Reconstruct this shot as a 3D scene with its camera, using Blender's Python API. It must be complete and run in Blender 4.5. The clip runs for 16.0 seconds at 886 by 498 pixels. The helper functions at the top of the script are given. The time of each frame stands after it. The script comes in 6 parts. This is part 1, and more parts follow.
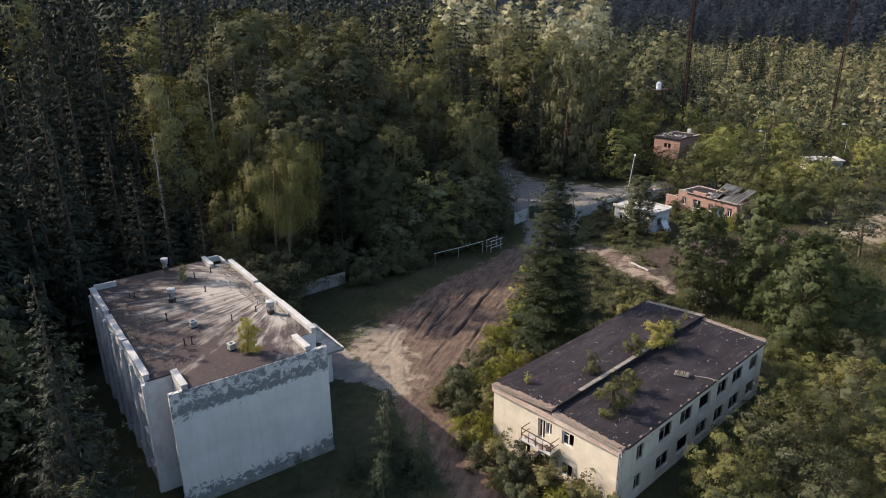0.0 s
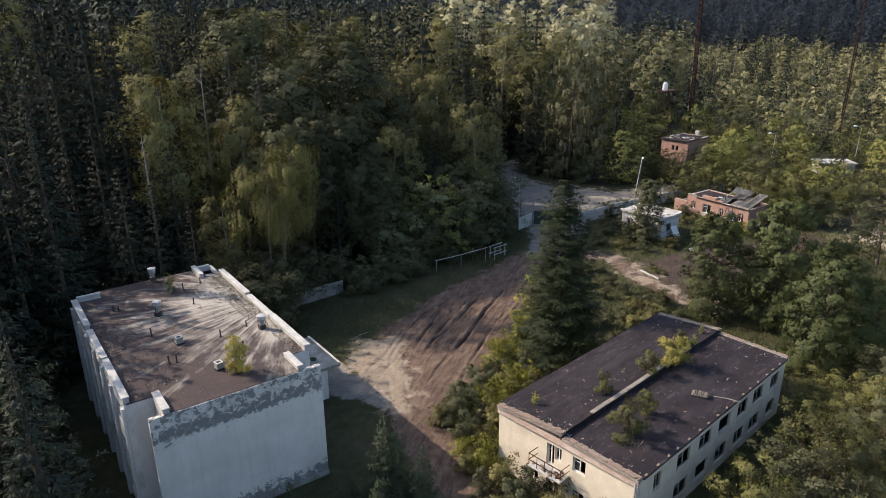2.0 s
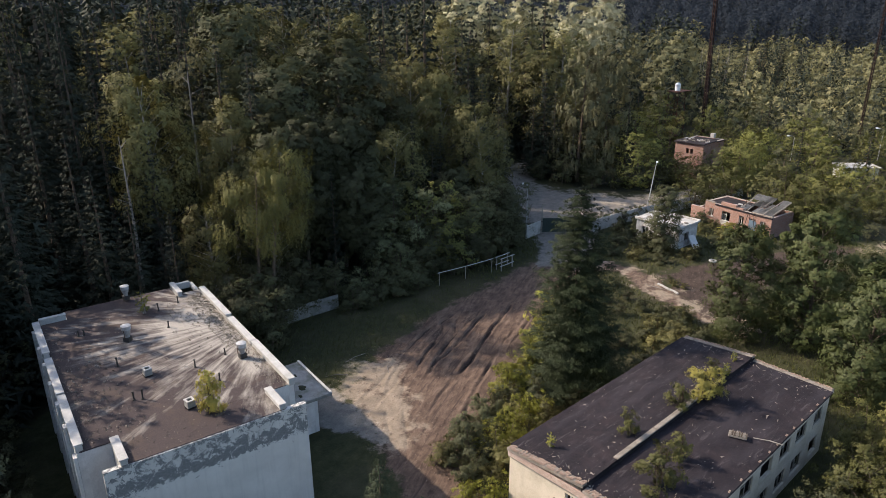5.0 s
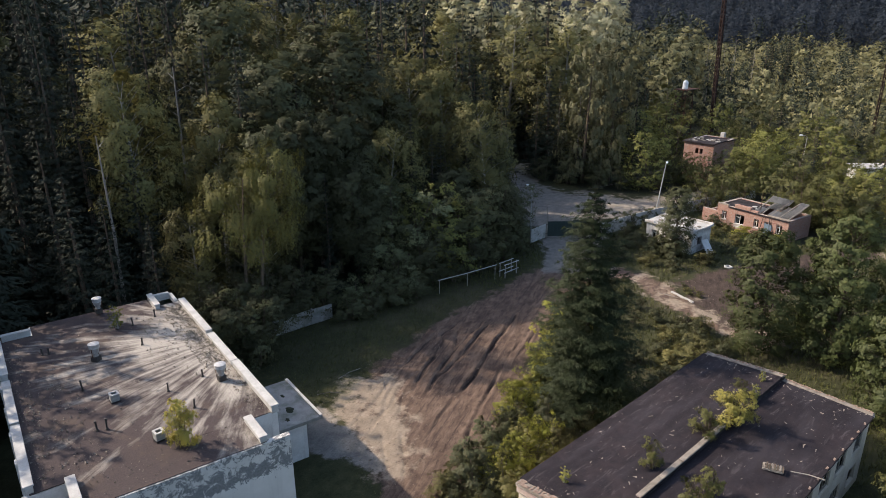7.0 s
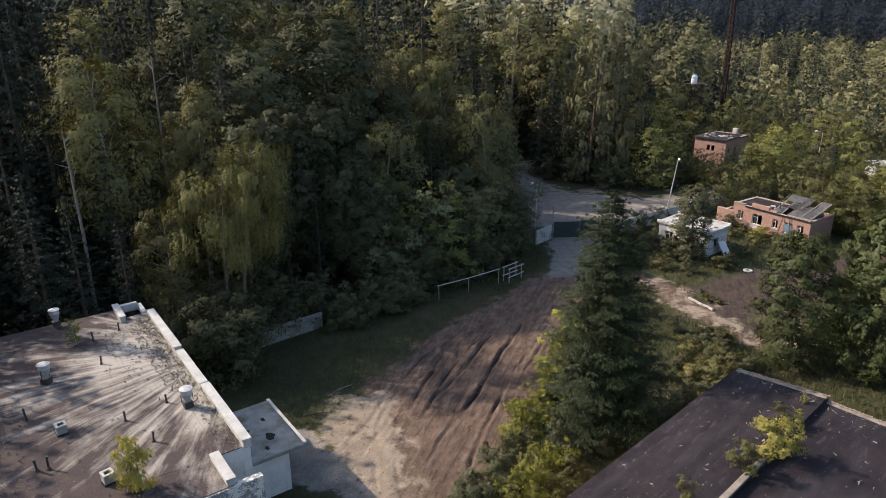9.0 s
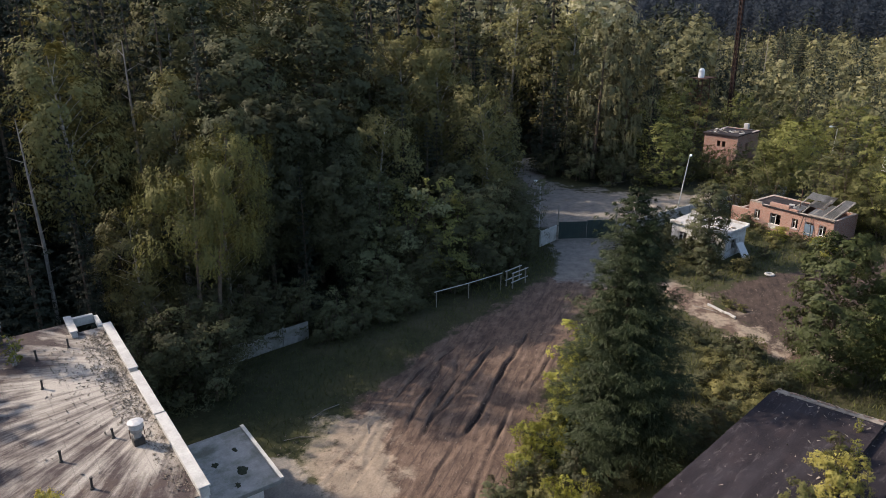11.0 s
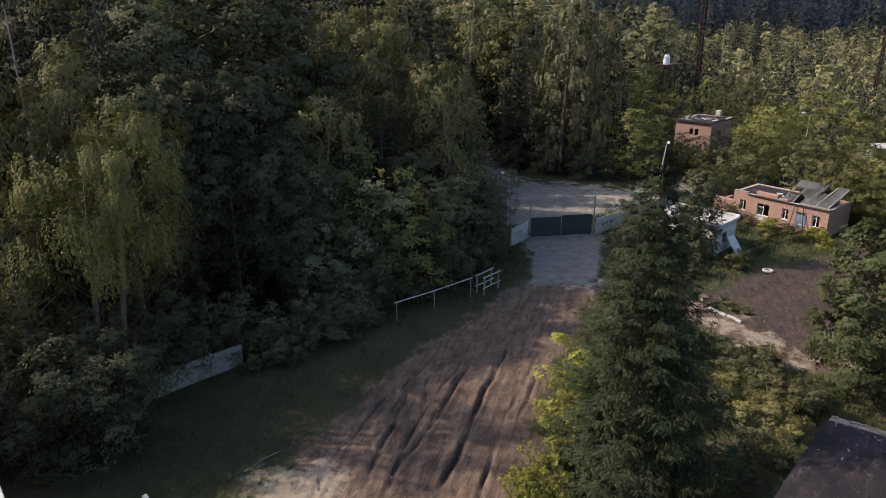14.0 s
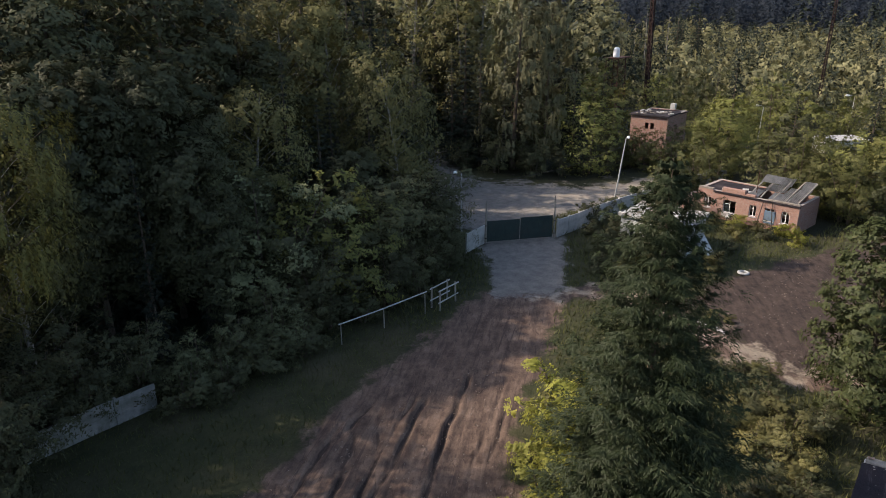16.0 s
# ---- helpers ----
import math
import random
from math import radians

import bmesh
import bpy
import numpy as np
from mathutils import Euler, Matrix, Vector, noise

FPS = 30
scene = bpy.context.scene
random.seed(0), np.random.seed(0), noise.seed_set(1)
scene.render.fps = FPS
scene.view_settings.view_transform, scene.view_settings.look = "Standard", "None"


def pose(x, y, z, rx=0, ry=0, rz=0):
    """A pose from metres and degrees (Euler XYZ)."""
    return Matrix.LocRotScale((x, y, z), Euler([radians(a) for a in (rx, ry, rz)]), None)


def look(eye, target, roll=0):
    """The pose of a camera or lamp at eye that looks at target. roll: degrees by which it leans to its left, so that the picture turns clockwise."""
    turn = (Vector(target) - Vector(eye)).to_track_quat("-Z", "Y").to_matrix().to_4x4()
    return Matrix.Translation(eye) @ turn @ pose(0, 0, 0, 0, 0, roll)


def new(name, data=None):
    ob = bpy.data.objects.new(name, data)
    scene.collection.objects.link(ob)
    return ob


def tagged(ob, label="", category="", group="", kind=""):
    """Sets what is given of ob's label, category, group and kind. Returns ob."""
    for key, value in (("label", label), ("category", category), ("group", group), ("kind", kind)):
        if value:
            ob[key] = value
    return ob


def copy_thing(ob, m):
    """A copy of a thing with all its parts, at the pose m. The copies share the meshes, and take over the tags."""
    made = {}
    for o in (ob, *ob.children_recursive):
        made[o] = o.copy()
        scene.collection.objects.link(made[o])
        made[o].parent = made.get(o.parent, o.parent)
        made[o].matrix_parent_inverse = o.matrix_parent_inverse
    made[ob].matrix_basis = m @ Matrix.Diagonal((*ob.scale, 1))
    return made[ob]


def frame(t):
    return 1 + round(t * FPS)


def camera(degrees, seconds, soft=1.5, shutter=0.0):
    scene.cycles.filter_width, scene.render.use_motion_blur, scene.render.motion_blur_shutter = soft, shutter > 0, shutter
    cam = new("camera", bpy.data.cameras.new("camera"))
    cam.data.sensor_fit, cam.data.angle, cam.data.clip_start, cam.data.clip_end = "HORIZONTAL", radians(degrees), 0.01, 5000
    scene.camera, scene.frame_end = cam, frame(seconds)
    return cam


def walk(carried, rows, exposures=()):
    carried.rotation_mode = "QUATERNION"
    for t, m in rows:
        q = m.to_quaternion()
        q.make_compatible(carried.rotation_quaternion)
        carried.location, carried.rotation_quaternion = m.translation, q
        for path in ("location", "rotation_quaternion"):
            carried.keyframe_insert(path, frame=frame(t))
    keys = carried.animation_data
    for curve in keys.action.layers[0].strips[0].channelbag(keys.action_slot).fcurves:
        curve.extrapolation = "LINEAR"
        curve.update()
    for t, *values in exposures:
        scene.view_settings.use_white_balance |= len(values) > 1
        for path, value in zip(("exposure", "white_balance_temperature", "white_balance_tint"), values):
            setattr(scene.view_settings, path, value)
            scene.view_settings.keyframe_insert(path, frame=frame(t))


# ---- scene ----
cam = camera(65.3, 16.0, soft=0.8)
METRES, EYE, TILT, LEAN, TURN = 46.0, 36.0, 0.0, 0.0, -35.6
ROWS = [
    (0.0, 0.0, 0.0, 0.0, -0.16, -20.03, 0.45),
    (0.5, -0.0001, 0.0168, -0.0017, -0.17, -20.02, 0.44),
    (1.0, -0.0001, 0.0373, -0.004, -0.17, -20.0, 0.45),
    (1.5, -0.0004, 0.0565, -0.006, -0.16, -20.0, 0.45),
    (2.0, -0.0007, 0.08, -0.0093, -0.02, -19.97, 0.45),
    (2.5, -0.0008, 0.1011, -0.0118, 0.09, -19.95, 0.44),
    (3.0, -0.0009, 0.1257, -0.0151, 0.17, -19.93, 0.43),
    (3.5, -0.0008, 0.1479, -0.0178, 0.22, -19.92, 0.43),
    (4.0, -0.0007, 0.1734, -0.0213, 0.25, -19.92, 0.43),
    (6.5, -0.0026, 0.2995, -0.0435, 0.27, -19.94, 0.4),
    (7.0, -0.0032, 0.3296, -0.0509, 0.26, -19.93, 0.41),
    (7.5, -0.0036, 0.357, -0.0589, 0.23, -19.95, 0.41),
    (8.0, -0.0041, 0.3899, -0.0685, 0.21, -19.97, 0.42),
    (8.5, -0.0047, 0.4206, -0.0766, 0.2, -20.0, 0.42),
    (9.0, -0.0051, 0.4571, -0.0868, 0.18, -20.01, 0.42),
    (11.5, -0.0114, 0.6252, -0.1425, -0.42, -19.98, 0.41),
    (12.0, -0.0149, 0.6628, -0.1572, -1.16, -19.99, 0.39),
    (12.5, -0.0177, 0.6958, -0.169, -1.79, -19.98, 0.43),
    (13.0, -0.0207, 0.7334, -0.1826, -2.62, -19.96, 0.43),
    (13.5, -0.0222, 0.7672, -0.1946, -3.33, -19.93, 0.44),
    (14.0, -0.0227, 0.8067, -0.2058, -4.3, -19.92, 0.44),
    (14.5, -0.0226, 0.8426, -0.2145, -5.69, -19.91, 0.43),
    (15.0, -0.0217, 0.8848, -0.2244, -6.77, -19.92, 0.41),
    (15.5, -0.0197, 0.9224, -0.233, -7.73, -19.94, 0.38),
    (16.0, -0.0172, 0.9661, -0.2428, -9.04, -19.98, 0.32),
]
walk(cam, [(t, pose(0, 0, EYE, TILT, LEAN, TURN) @ pose(METRES * x, METRES * y, METRES * z, 90 + pitch, roll, yaw)) for t, x, y, z, yaw, pitch, roll in ROWS], [(0.0, 1.03, 6360, 11), (9.0, 1.0, 6360, 11), (12.0, 0.95, 6360, 12), (16.0, 0.89, 6360, 12)])

# ---- world and sun ----
SUN_EL, SUN_AZ = 36.0, -38.0
world = bpy.data.worlds.new("sky")
scene.world = world
world.use_nodes = True
wn = world.node_tree
sky = wn.nodes.new("ShaderNodeTexSky")
sky.sky_type, sky.sun_disc = "NISHITA", False
sky.sun_elevation, sky.sun_rotation = radians(SUN_EL), radians(SUN_AZ)
sky.air_density, sky.dust_density, sky.ozone_density = 1.1, 2.2, 0.5
wn.links.new(sky.outputs[0], wn.nodes["Background"].inputs[0])
wn.nodes["Background"].inputs[1].default_value = 0.15
sun = new("sun", bpy.data.lights.new("sun", "SUN"))
sun.data.energy, sun.data.angle, sun.data.color = 4.1, radians(0.6), (1.0, 0.85, 0.69)
sx, sy = math.sin(radians(SUN_AZ)), math.cos(radians(SUN_AZ))
sun.matrix_world = look((sx * 300, sy * 300, 300 * math.tan(radians(SUN_EL))), (0, 0, 0))


# ---- materials ----
def nodes_of(name):
    m = bpy.data.materials.new(name)
    m.use_nodes = True
    return m, m.node_tree.nodes, m.node_tree.links, m.node_tree.nodes["Principled BSDF"]


def noise_node(n, l, scale, detail=5.0, rough=0.6, vec=None, dist=0.0):
    t = n.new("ShaderNodeTexNoise")
    t.inputs["Scale"].default_value, t.inputs["Detail"].default_value = scale, detail
    t.inputs["Roughness"].default_value, t.inputs["Distortion"].default_value = rough, dist
    if vec is not None:
        l.new(vec, t.inputs["Vector"])
    return t


def ramp(n, l, fac, stops):
    r = n.new("ShaderNodeValToRGB")
    while len(r.color_ramp.elements) < len(stops):
        r.color_ramp.elements.new(0.5)
    for e, (p, c) in zip(r.color_ramp.elements, stops):
        e.position, e.color = p, (*c, 1) if len(c) == 3 else c
    l.new(fac, r.inputs[0])
    return r.outputs[0]


def mixc(n, l, fac, a, b, blend="MIX"):
    m = n.new("ShaderNodeMix")
    m.data_type, m.blend_type = "RGBA", blend
    for sock, v in ((m.inputs[0], fac), (m.inputs[6], a), (m.inputs[7], b)):
        if isinstance(v, (int, float)):
            sock.default_value = v
        elif isinstance(v, tuple):
            sock.default_value = (*v, 1)
        else:
            l.new(v, sock)
    return m.outputs[2]


def maths(n, l, op, a, b=0.0):
    m = n.new("ShaderNodeMath")
    m.operation = op
    for sock, v in zip(m.inputs, (a, b)):
        if isinstance(v, (int, float)):
            sock.default_value = v
        else:
            l.new(v, sock)
    return m.outputs[0]


def bumped(n, l, bsdf, height, strength, dist=0.02):
    b = n.new("ShaderNodeBump")
    b.inputs["Strength"].default_value, b.inputs["Distance"].default_value = strength, dist
    l.new(height, b.inputs["Height"])
    l.new(b.outputs[0], bsdf.inputs["Normal"])


def surface(name, dark, light, stain, scale=1.5, fine=14.0, rough=0.85, bump=0.3, metal=0.0, stain_at=0.62):
    """A weathered surface: two tones at one scale, stains at another, a fine grain in relief."""
    m, n, l, b = nodes_of(name)
    co = n.new("ShaderNodeTexCoord").outputs["Object"]
    big = noise_node(n, l, scale * 0.4, 6, 0.65, co)
    mid = noise_node(n, l, scale, 6, 0.6, co)
    grain = noise_node(n, l, fine, 4, 0.7, co)
    c = ramp(n, l, mid.outputs[0], [(0.3, dark), (0.7, light)])
    c = mixc(n, l, ramp(n, l, big.outputs[0], [(stain_at - 0.1, (0, 0, 0)), (stain_at + 0.08, (0.85, 0.85, 0.85))]), c, stain)
    c = mixc(n, l, 0.35, c, ramp(n, l, grain.outputs[0], [(0.25, (0.35, 0.35, 0.35)), (0.75, (0.95, 0.95, 0.95))]), "MULTIPLY")
    l.new(c, b.inputs["Base Color"])
    b.inputs["Roughness"].default_value, b.inputs["Metallic"].default_value = rough, metal
    b.inputs["Specular IOR Level"].default_value = 0.5 if rough < 0.75 else 0.15
    bumped(n, l, b, grain.outputs[0], bump)
    return m


def foliage(name, dark, light, accent, accent_at=0.8, through_light=0.14, gloss=0.015):
    """Leaves: tone varies leaf by leaf, clump by clump and tree by tree, with some turning leaves; light passes through."""
    m, n, l, b = nodes_of(name)
    isl = n.new("ShaderNodeNewGeometry").outputs["Random Per Island"]
    obj = n.new("ShaderNodeObjectInfo").outputs["Random"]
    co = n.new("ShaderNodeTexCoord").outputs["Object"]
    patch = noise_node(n, l, 0.5, 3, 0.5, co)
    clump = noise_node(n, l, 1.6, 2, 0.5, co)
    low = tuple(0.45 * p + 0.55 * q for p, q in zip(dark, light))
    high = tuple(0.15 * p + 0.85 * q for p, q in zip(dark, light))
    c = ramp(n, l, isl, [(0.0, low), (0.9, high), (1.0, tuple(0.5 * p + 0.5 * q for p, q in zip(light, accent)))])
    turn = maths(n, l, "ADD", maths(n, l, "MULTIPLY", obj, 0.5), maths(n, l, "MULTIPLY", patch.outputs[0], 0.55))
    c = mixc(n, l, ramp(n, l, turn, [(accent_at - 0.12, (0, 0, 0)), (accent_at + 0.15, (0.6, 0.6, 0.6))]), c, accent)
    tone = maths(n, l, "ADD", maths(n, l, "MULTIPLY", obj, 0.6), 0.65)
    c = mixc(n, l, 1.0, c, maths(n, l, "MINIMUM", tone, 1.3), "MULTIPLY")
    c = mixc(n, l, 1.0, c, ramp(n, l, clump.outputs[0], [(0.32, (0.78, 0.79, 0.8)), (0.68, (1.0, 1.0, 1.0))]), "MULTIPLY")
    d, tr, mx = n.new("ShaderNodeBsdfDiffuse"), n.new("ShaderNodeBsdfTranslucent"), n.new("ShaderNodeMixShader")
    gl, mg = n.new("ShaderNodeBsdfGlossy"), n.new("ShaderNodeMixShader")
    gl.inputs["Roughness"].default_value = 0.6
    mx.inputs[0].default_value, mg.inputs[0].default_value = through_light, gloss
    l.new(c, d.inputs[0]), l.new(c, tr.inputs[0])
    l.new(d.outputs[0], mx.inputs[1]), l.new(tr.outputs[0], mx.inputs[2])
    l.new(mx.outputs[0], mg.inputs[1]), l.new(gl.outputs[0], mg.inputs[2])
    l.new(mg.outputs[0], n["Material Output"].inputs[0])
    n.remove(b)
    return m


LEAF_BIRCH = foliage("birch_leaves", (0.054, 0.055, 0.022), (0.14, 0.13, 0.046), (0.22, 0.175, 0.055), 0.82)
LEAF_BROAD = foliage("broad_leaves", (0.032, 0.036, 0.019), (0.078, 0.082, 0.038), (0.15, 0.125, 0.045), 0.88)
LEAF_WILLOW = foliage("willow_leaves", (0.06, 0.069, 0.034), (0.124, 0.133, 0.064), (0.14, 0.14, 0.055), 0.95)
LEAF_OLIVE = foliage("olive_leaves", (0.042, 0.046, 0.014), (0.1, 0.1, 0.03), (0.165, 0.138, 0.038), 0.84)
LEAF_YELLOW = foliage("yellow_leaves", (0.13, 0.14, 0.024), (0.275, 0.272, 0.046), (0.35, 0.285, 0.05), 0.8, 0.3)
LEAF_SPRUCE = foliage("spruce_needles", (0.0155, 0.0195, 0.0135), (0.031, 0.037, 0.025), (0.036, 0.042, 0.025), 0.95, 0.04, 0.012)
LEAF_MAPLE = foliage("maple_leaves", (0.029, 0.041, 0.014), (0.082, 0.098, 0.032), (0.135, 0.11, 0.03), 0.92)
LEAF_FAR = foliage("far_leaves", (0.088, 0.088, 0.046), (0.18, 0.17, 0.084), (0.23, 0.19, 0.08), 0.75)
# Distance haze is put into this bluish colour; high translucency flattens its shading.
LEAF_RIDGE_HAZE = foliage("ridge_needles_haze", (0.028, 0.034, 0.042), (0.034, 0.041, 0.052), (0.034, 0.041, 0.052), 0.95, 0.5, 0.0)
GRASS_MAT = foliage("grass_blades", (0.04, 0.05, 0.016), (0.09, 0.092, 0.03), (0.15, 0.125, 0.045), 0.75)
BARK = surface("dark_bark", (0.06, 0.045, 0.035), (0.13, 0.1, 0.075), (0.08, 0.08, 0.06), 3, 20, 0.95, 0.8)
BARK_BIRCH = surface("birch_bark", (0.22, 0.205, 0.185), (0.42, 0.4, 0.37), (0.05, 0.045, 0.04), 4, 20, 0.8, 0.4, stain_at=0.55)
BARK_DEAD = surface("dead_wood", (0.18, 0.16, 0.14), (0.3, 0.275, 0.245), (0.12, 0.1, 0.09), 4, 20, 0.9, 0.5)
WHITE_PAINT = surface("worn_white_paint", (0.5, 0.5, 0.49), (0.68, 0.675, 0.66), (0.34, 0.335, 0.325), 0.8, 9, 0.8, 0.25)
CREAM_PLASTER = surface("cream_plaster", (0.47, 0.41, 0.32), (0.62, 0.55, 0.44), (0.36, 0.31, 0.25), 0.7, 10, 0.9, 0.35)
CONCRETE = surface("old_concrete", (0.3, 0.3, 0.29), (0.46, 0.45, 0.43), (0.2, 0.2, 0.18), 1.2, 12, 0.9, 0.4)
CONCRETE_PALE = surface("pale_concrete", (0.32, 0.312, 0.298), (0.46, 0.45, 0.43), (0.3, 0.3, 0.28), 1.4, 12, 0.88, 0.35)
# Mossy stained concrete, its grey also lowered to hold shade on some parts.
CONCRETE_MOSSY_SHADED = surface("mossy_shaded_grey_concrete", (0.18, 0.18, 0.168), (0.31, 0.305, 0.292), (0.1, 0.105, 0.08), 1.3, 12, 0.95, 0.5, stain_at=0.56)
MOSS = surface("dark_moss", (0.015, 0.018, 0.012), (0.035, 0.04, 0.024), (0.05, 0.045, 0.03), 3, 20, 0.98, 0.8)
BITUMEN = surface("brown_black_bitumen", (0.014, 0.012, 0.014), (0.032, 0.027, 0.03), (0.075, 0.062, 0.06), 1.2, 6, 0.92, 0.6)
RUST = surface("rusty_steel", (0.05, 0.026, 0.02), (0.11, 0.055, 0.038), (0.04, 0.026, 0.022), 3, 25, 0.8, 0.4, 0.4)
MAST_BROWN = surface("dark_brown_steel", (0.022, 0.014, 0.013), (0.042, 0.024, 0.021), (0.03, 0.018, 0.016), 3, 25, 0.8, 0.4, 0.3)
STEEL = surface("grey_painted_steel", (0.3, 0.305, 0.31), (0.46, 0.465, 0.47), (0.25, 0.2, 0.16), 3, 20, 0.6, 0.15, 0.3)
STEEL_DULL = surface("dull_rusting_steel", (0.2, 0.19, 0.185), (0.36, 0.35, 0.34), (0.13, 0.08, 0.06), 3, 20, 0.75, 0.2, 0.2)
DARK_STEEL = surface("blackened_steel", (0.025, 0.024, 0.024), (0.06, 0.055, 0.05), (0.09, 0.06, 0.04), 3, 20, 0.7, 0.2, 0.3)
GATE_GREEN = surface("dark_green_sheet", (0.012, 0.028, 0.026), (0.022, 0.042, 0.038), (0.035, 0.04, 0.035), 1.2, 10, 0.7, 0.15)
WOOD_GREY = surface("grey_wood", (0.2, 0.18, 0.15), (0.34, 0.31, 0.27), (0.13, 0.12, 0.1), 3, 25, 0.9, 0.5)
FRAME_WHITE = surface("flaking_white_frame", (0.5, 0.49, 0.46), (0.7, 0.69, 0.66), (0.3, 0.27, 0.22), 4, 25, 0.7, 0.3)
SLATE = surface("corrugated_grey_sheet", (0.15, 0.15, 0.15), (0.26, 0.26, 0.255), (0.09, 0.085, 0.08), 1.3, 14, 0.9, 0.3)
# The gloom of unlit rooms is put into this dark inside colour.
DARK_INSIDE = surface("shade_darkened_inside_wall", (0.06, 0.056, 0.05), (0.11, 0.1, 0.09), (0.04, 0.037, 0.033), 1.0, 9, 0.95, 0.3)
CRUMBS = surface("mortar_crumbs", (0.12, 0.105, 0.085), (0.27, 0.24, 0.2), (0.09, 0.075, 0.055), 5, 25, 0.95, 0.4)
CLODS = surface("earth_clods", (0.1, 0.075, 0.06), (0.24, 0.19, 0.155), (0.3, 0.27, 0.24), 2.5, 20, 0.95, 0.4)


def glass_material():
    m, n, l, b = nodes_of("dusty_glass")
    b.inputs["Base Color"].default_value = (0.05, 0.06, 0.065, 1)
    b.inputs["Roughness"].default_value = 0.12
    b.inputs["Transmission Weight"].default_value = 0.5
    return m


GLASS = glass_material()


def brick_wall_material(name="brickwork", one=(0.26, 0.125, 0.09, 1), two=(0.17, 0.085, 0.065, 1), worn=(0.26, 0.17, 0.135), width=0.26):
    """Brick courses far off: brick-sized tones with paler joints in slight relief."""
    m, n, l, b = nodes_of(name)
    co = n.new("ShaderNodeTexCoord").outputs["Object"]
    sep = n.new("ShaderNodeSeparateXYZ")
    l.new(co, sep.inputs[0])
    comb = n.new("ShaderNodeCombineXYZ")
    l.new(maths(n, l, "ADD", sep.outputs[0], sep.outputs[1]), comb.inputs[0])
    l.new(sep.outputs[2], comb.inputs[1])
    t = n.new("ShaderNodeTexBrick")
    l.new(comb.outputs[0], t.inputs["Vector"])
    t.inputs["Scale"].default_value, t.inputs["Brick Width"].default_value, t.inputs["Row Height"].default_value = 1.0, width, 0.075
    t.inputs["Mortar Size"].default_value = 0.008
    t.inputs["Color1"].default_value, t.inputs["Color2"].default_value = one, two
    t.inputs["Mortar"].default_value = (0.27, 0.23, 0.2, 1)
    big = noise_node(n, l, 0.7, 6, 0.7, co)
    c = mixc(n, l, ramp(n, l, big.outputs[0], [(0.48, (0, 0, 0)), (0.68, (0.85, 0.85, 0.85))]), t.outputs[0], worn)
    l.new(c, b.inputs["Base Color"])
    b.inputs["Roughness"].default_value = 0.92
    bumped(n, l, b, t.outputs[1], -0.5, 0.01)
    return m


BRICKWORK = brick_wall_material()
BRICK_BAND = brick_wall_material("pink_brick_band", (0.42, 0.31, 0.26, 1), (0.26, 0.17, 0.14, 1), (0.46, 0.39, 0.33), 0.13)


def peeling_material():
    """Whitewashed gable: pale blue-white paint with a flaking grey band along the top and damp stains near the foot."""
    m, n, l, b = nodes_of("peeling_whitewash")
    co = n.new("ShaderNodeTexCoord").outputs["Object"]
    z = n.new("ShaderNodeSeparateXYZ")
    l.new(co, z.inputs[0])
    big = noise_node(n, l, 0.35, 5, 0.6, co)
    flake = noise_node(n, l, 1.7, 8, 0.78, co, 0.5)
    grain = noise_node(n, l, 9, 5, 0.7, co)
    paint = ramp(n, l, big.outputs[0], [(0.3, (0.42, 0.4, 0.372)), (0.7, (0.555, 0.53, 0.495))])
    streak_co = n.new("ShaderNodeMapping")
    streak_co.inputs["Scale"].default_value = (3.0, 3.0, 0.25)
    l.new(co, streak_co.inputs[0])
    streak = noise_node(n, l, 1.0, 5, 0.6, streak_co.outputs[0])
    paint = mixc(n, l, ramp(n, l, streak.outputs[0], [(0.5, (0, 0, 0)), (0.72, (0.3, 0.3, 0.3))]), paint, (0.3, 0.29, 0.275))
    bare = ramp(n, l, grain.outputs[0], [(0.3, (0.1, 0.1, 0.1)), (0.7, (0.215, 0.215, 0.215))])
    wob = maths(n, l, "ADD", z.outputs[2], maths(n, l, "MULTIPLY", flake.outputs[0], 0.5))
    r = n.new("ShaderNodeMapRange")
    r.inputs[1].default_value, r.inputs[2].default_value = 7.2, 10.6
    l.new(wob, r.inputs[0])
    band = ramp(n, l, r.outputs[0], [(0.0, (0.1, 0.1, 0.1)), (0.2, (0.24,) * 3), (0.3, (0.4,) * 3), (0.5, (0.36,) * 3), (0.58, (0.29,) * 3), (1.0, (0.37,) * 3)])
    foot = n.new("ShaderNodeMapRange")
    foot.inputs[1].default_value, foot.inputs[2].default_value, foot.inputs[3].default_value, foot.inputs[4].default_value = 0.2, 2.6, 0.36, 0.0
    l.new(z.outputs[2], foot.inputs[0])
    want = maths(n, l, "ADD", band, foot.outputs[0])
    mask = maths(n, l, "MULTIPLY", maths(n, l, "SUBTRACT", maths(n, l, "ADD", flake.outputs[0], want), 0.8), 24.0)
    cl = n.new("ShaderNodeClamp")
    l.new(mask, cl.inputs[0])
    l.new(mixc(n, l, cl.outputs[0], paint, bare), b.inputs["Base Color"])
    b.inputs["Roughness"].default_value = 0.85
    bumped(n, l, b, maths(n, l, "SUBTRACT", grain.outputs[0], cl.outputs[0]), 0.35, 0.02)
    return m


PEELING = peeling_material()


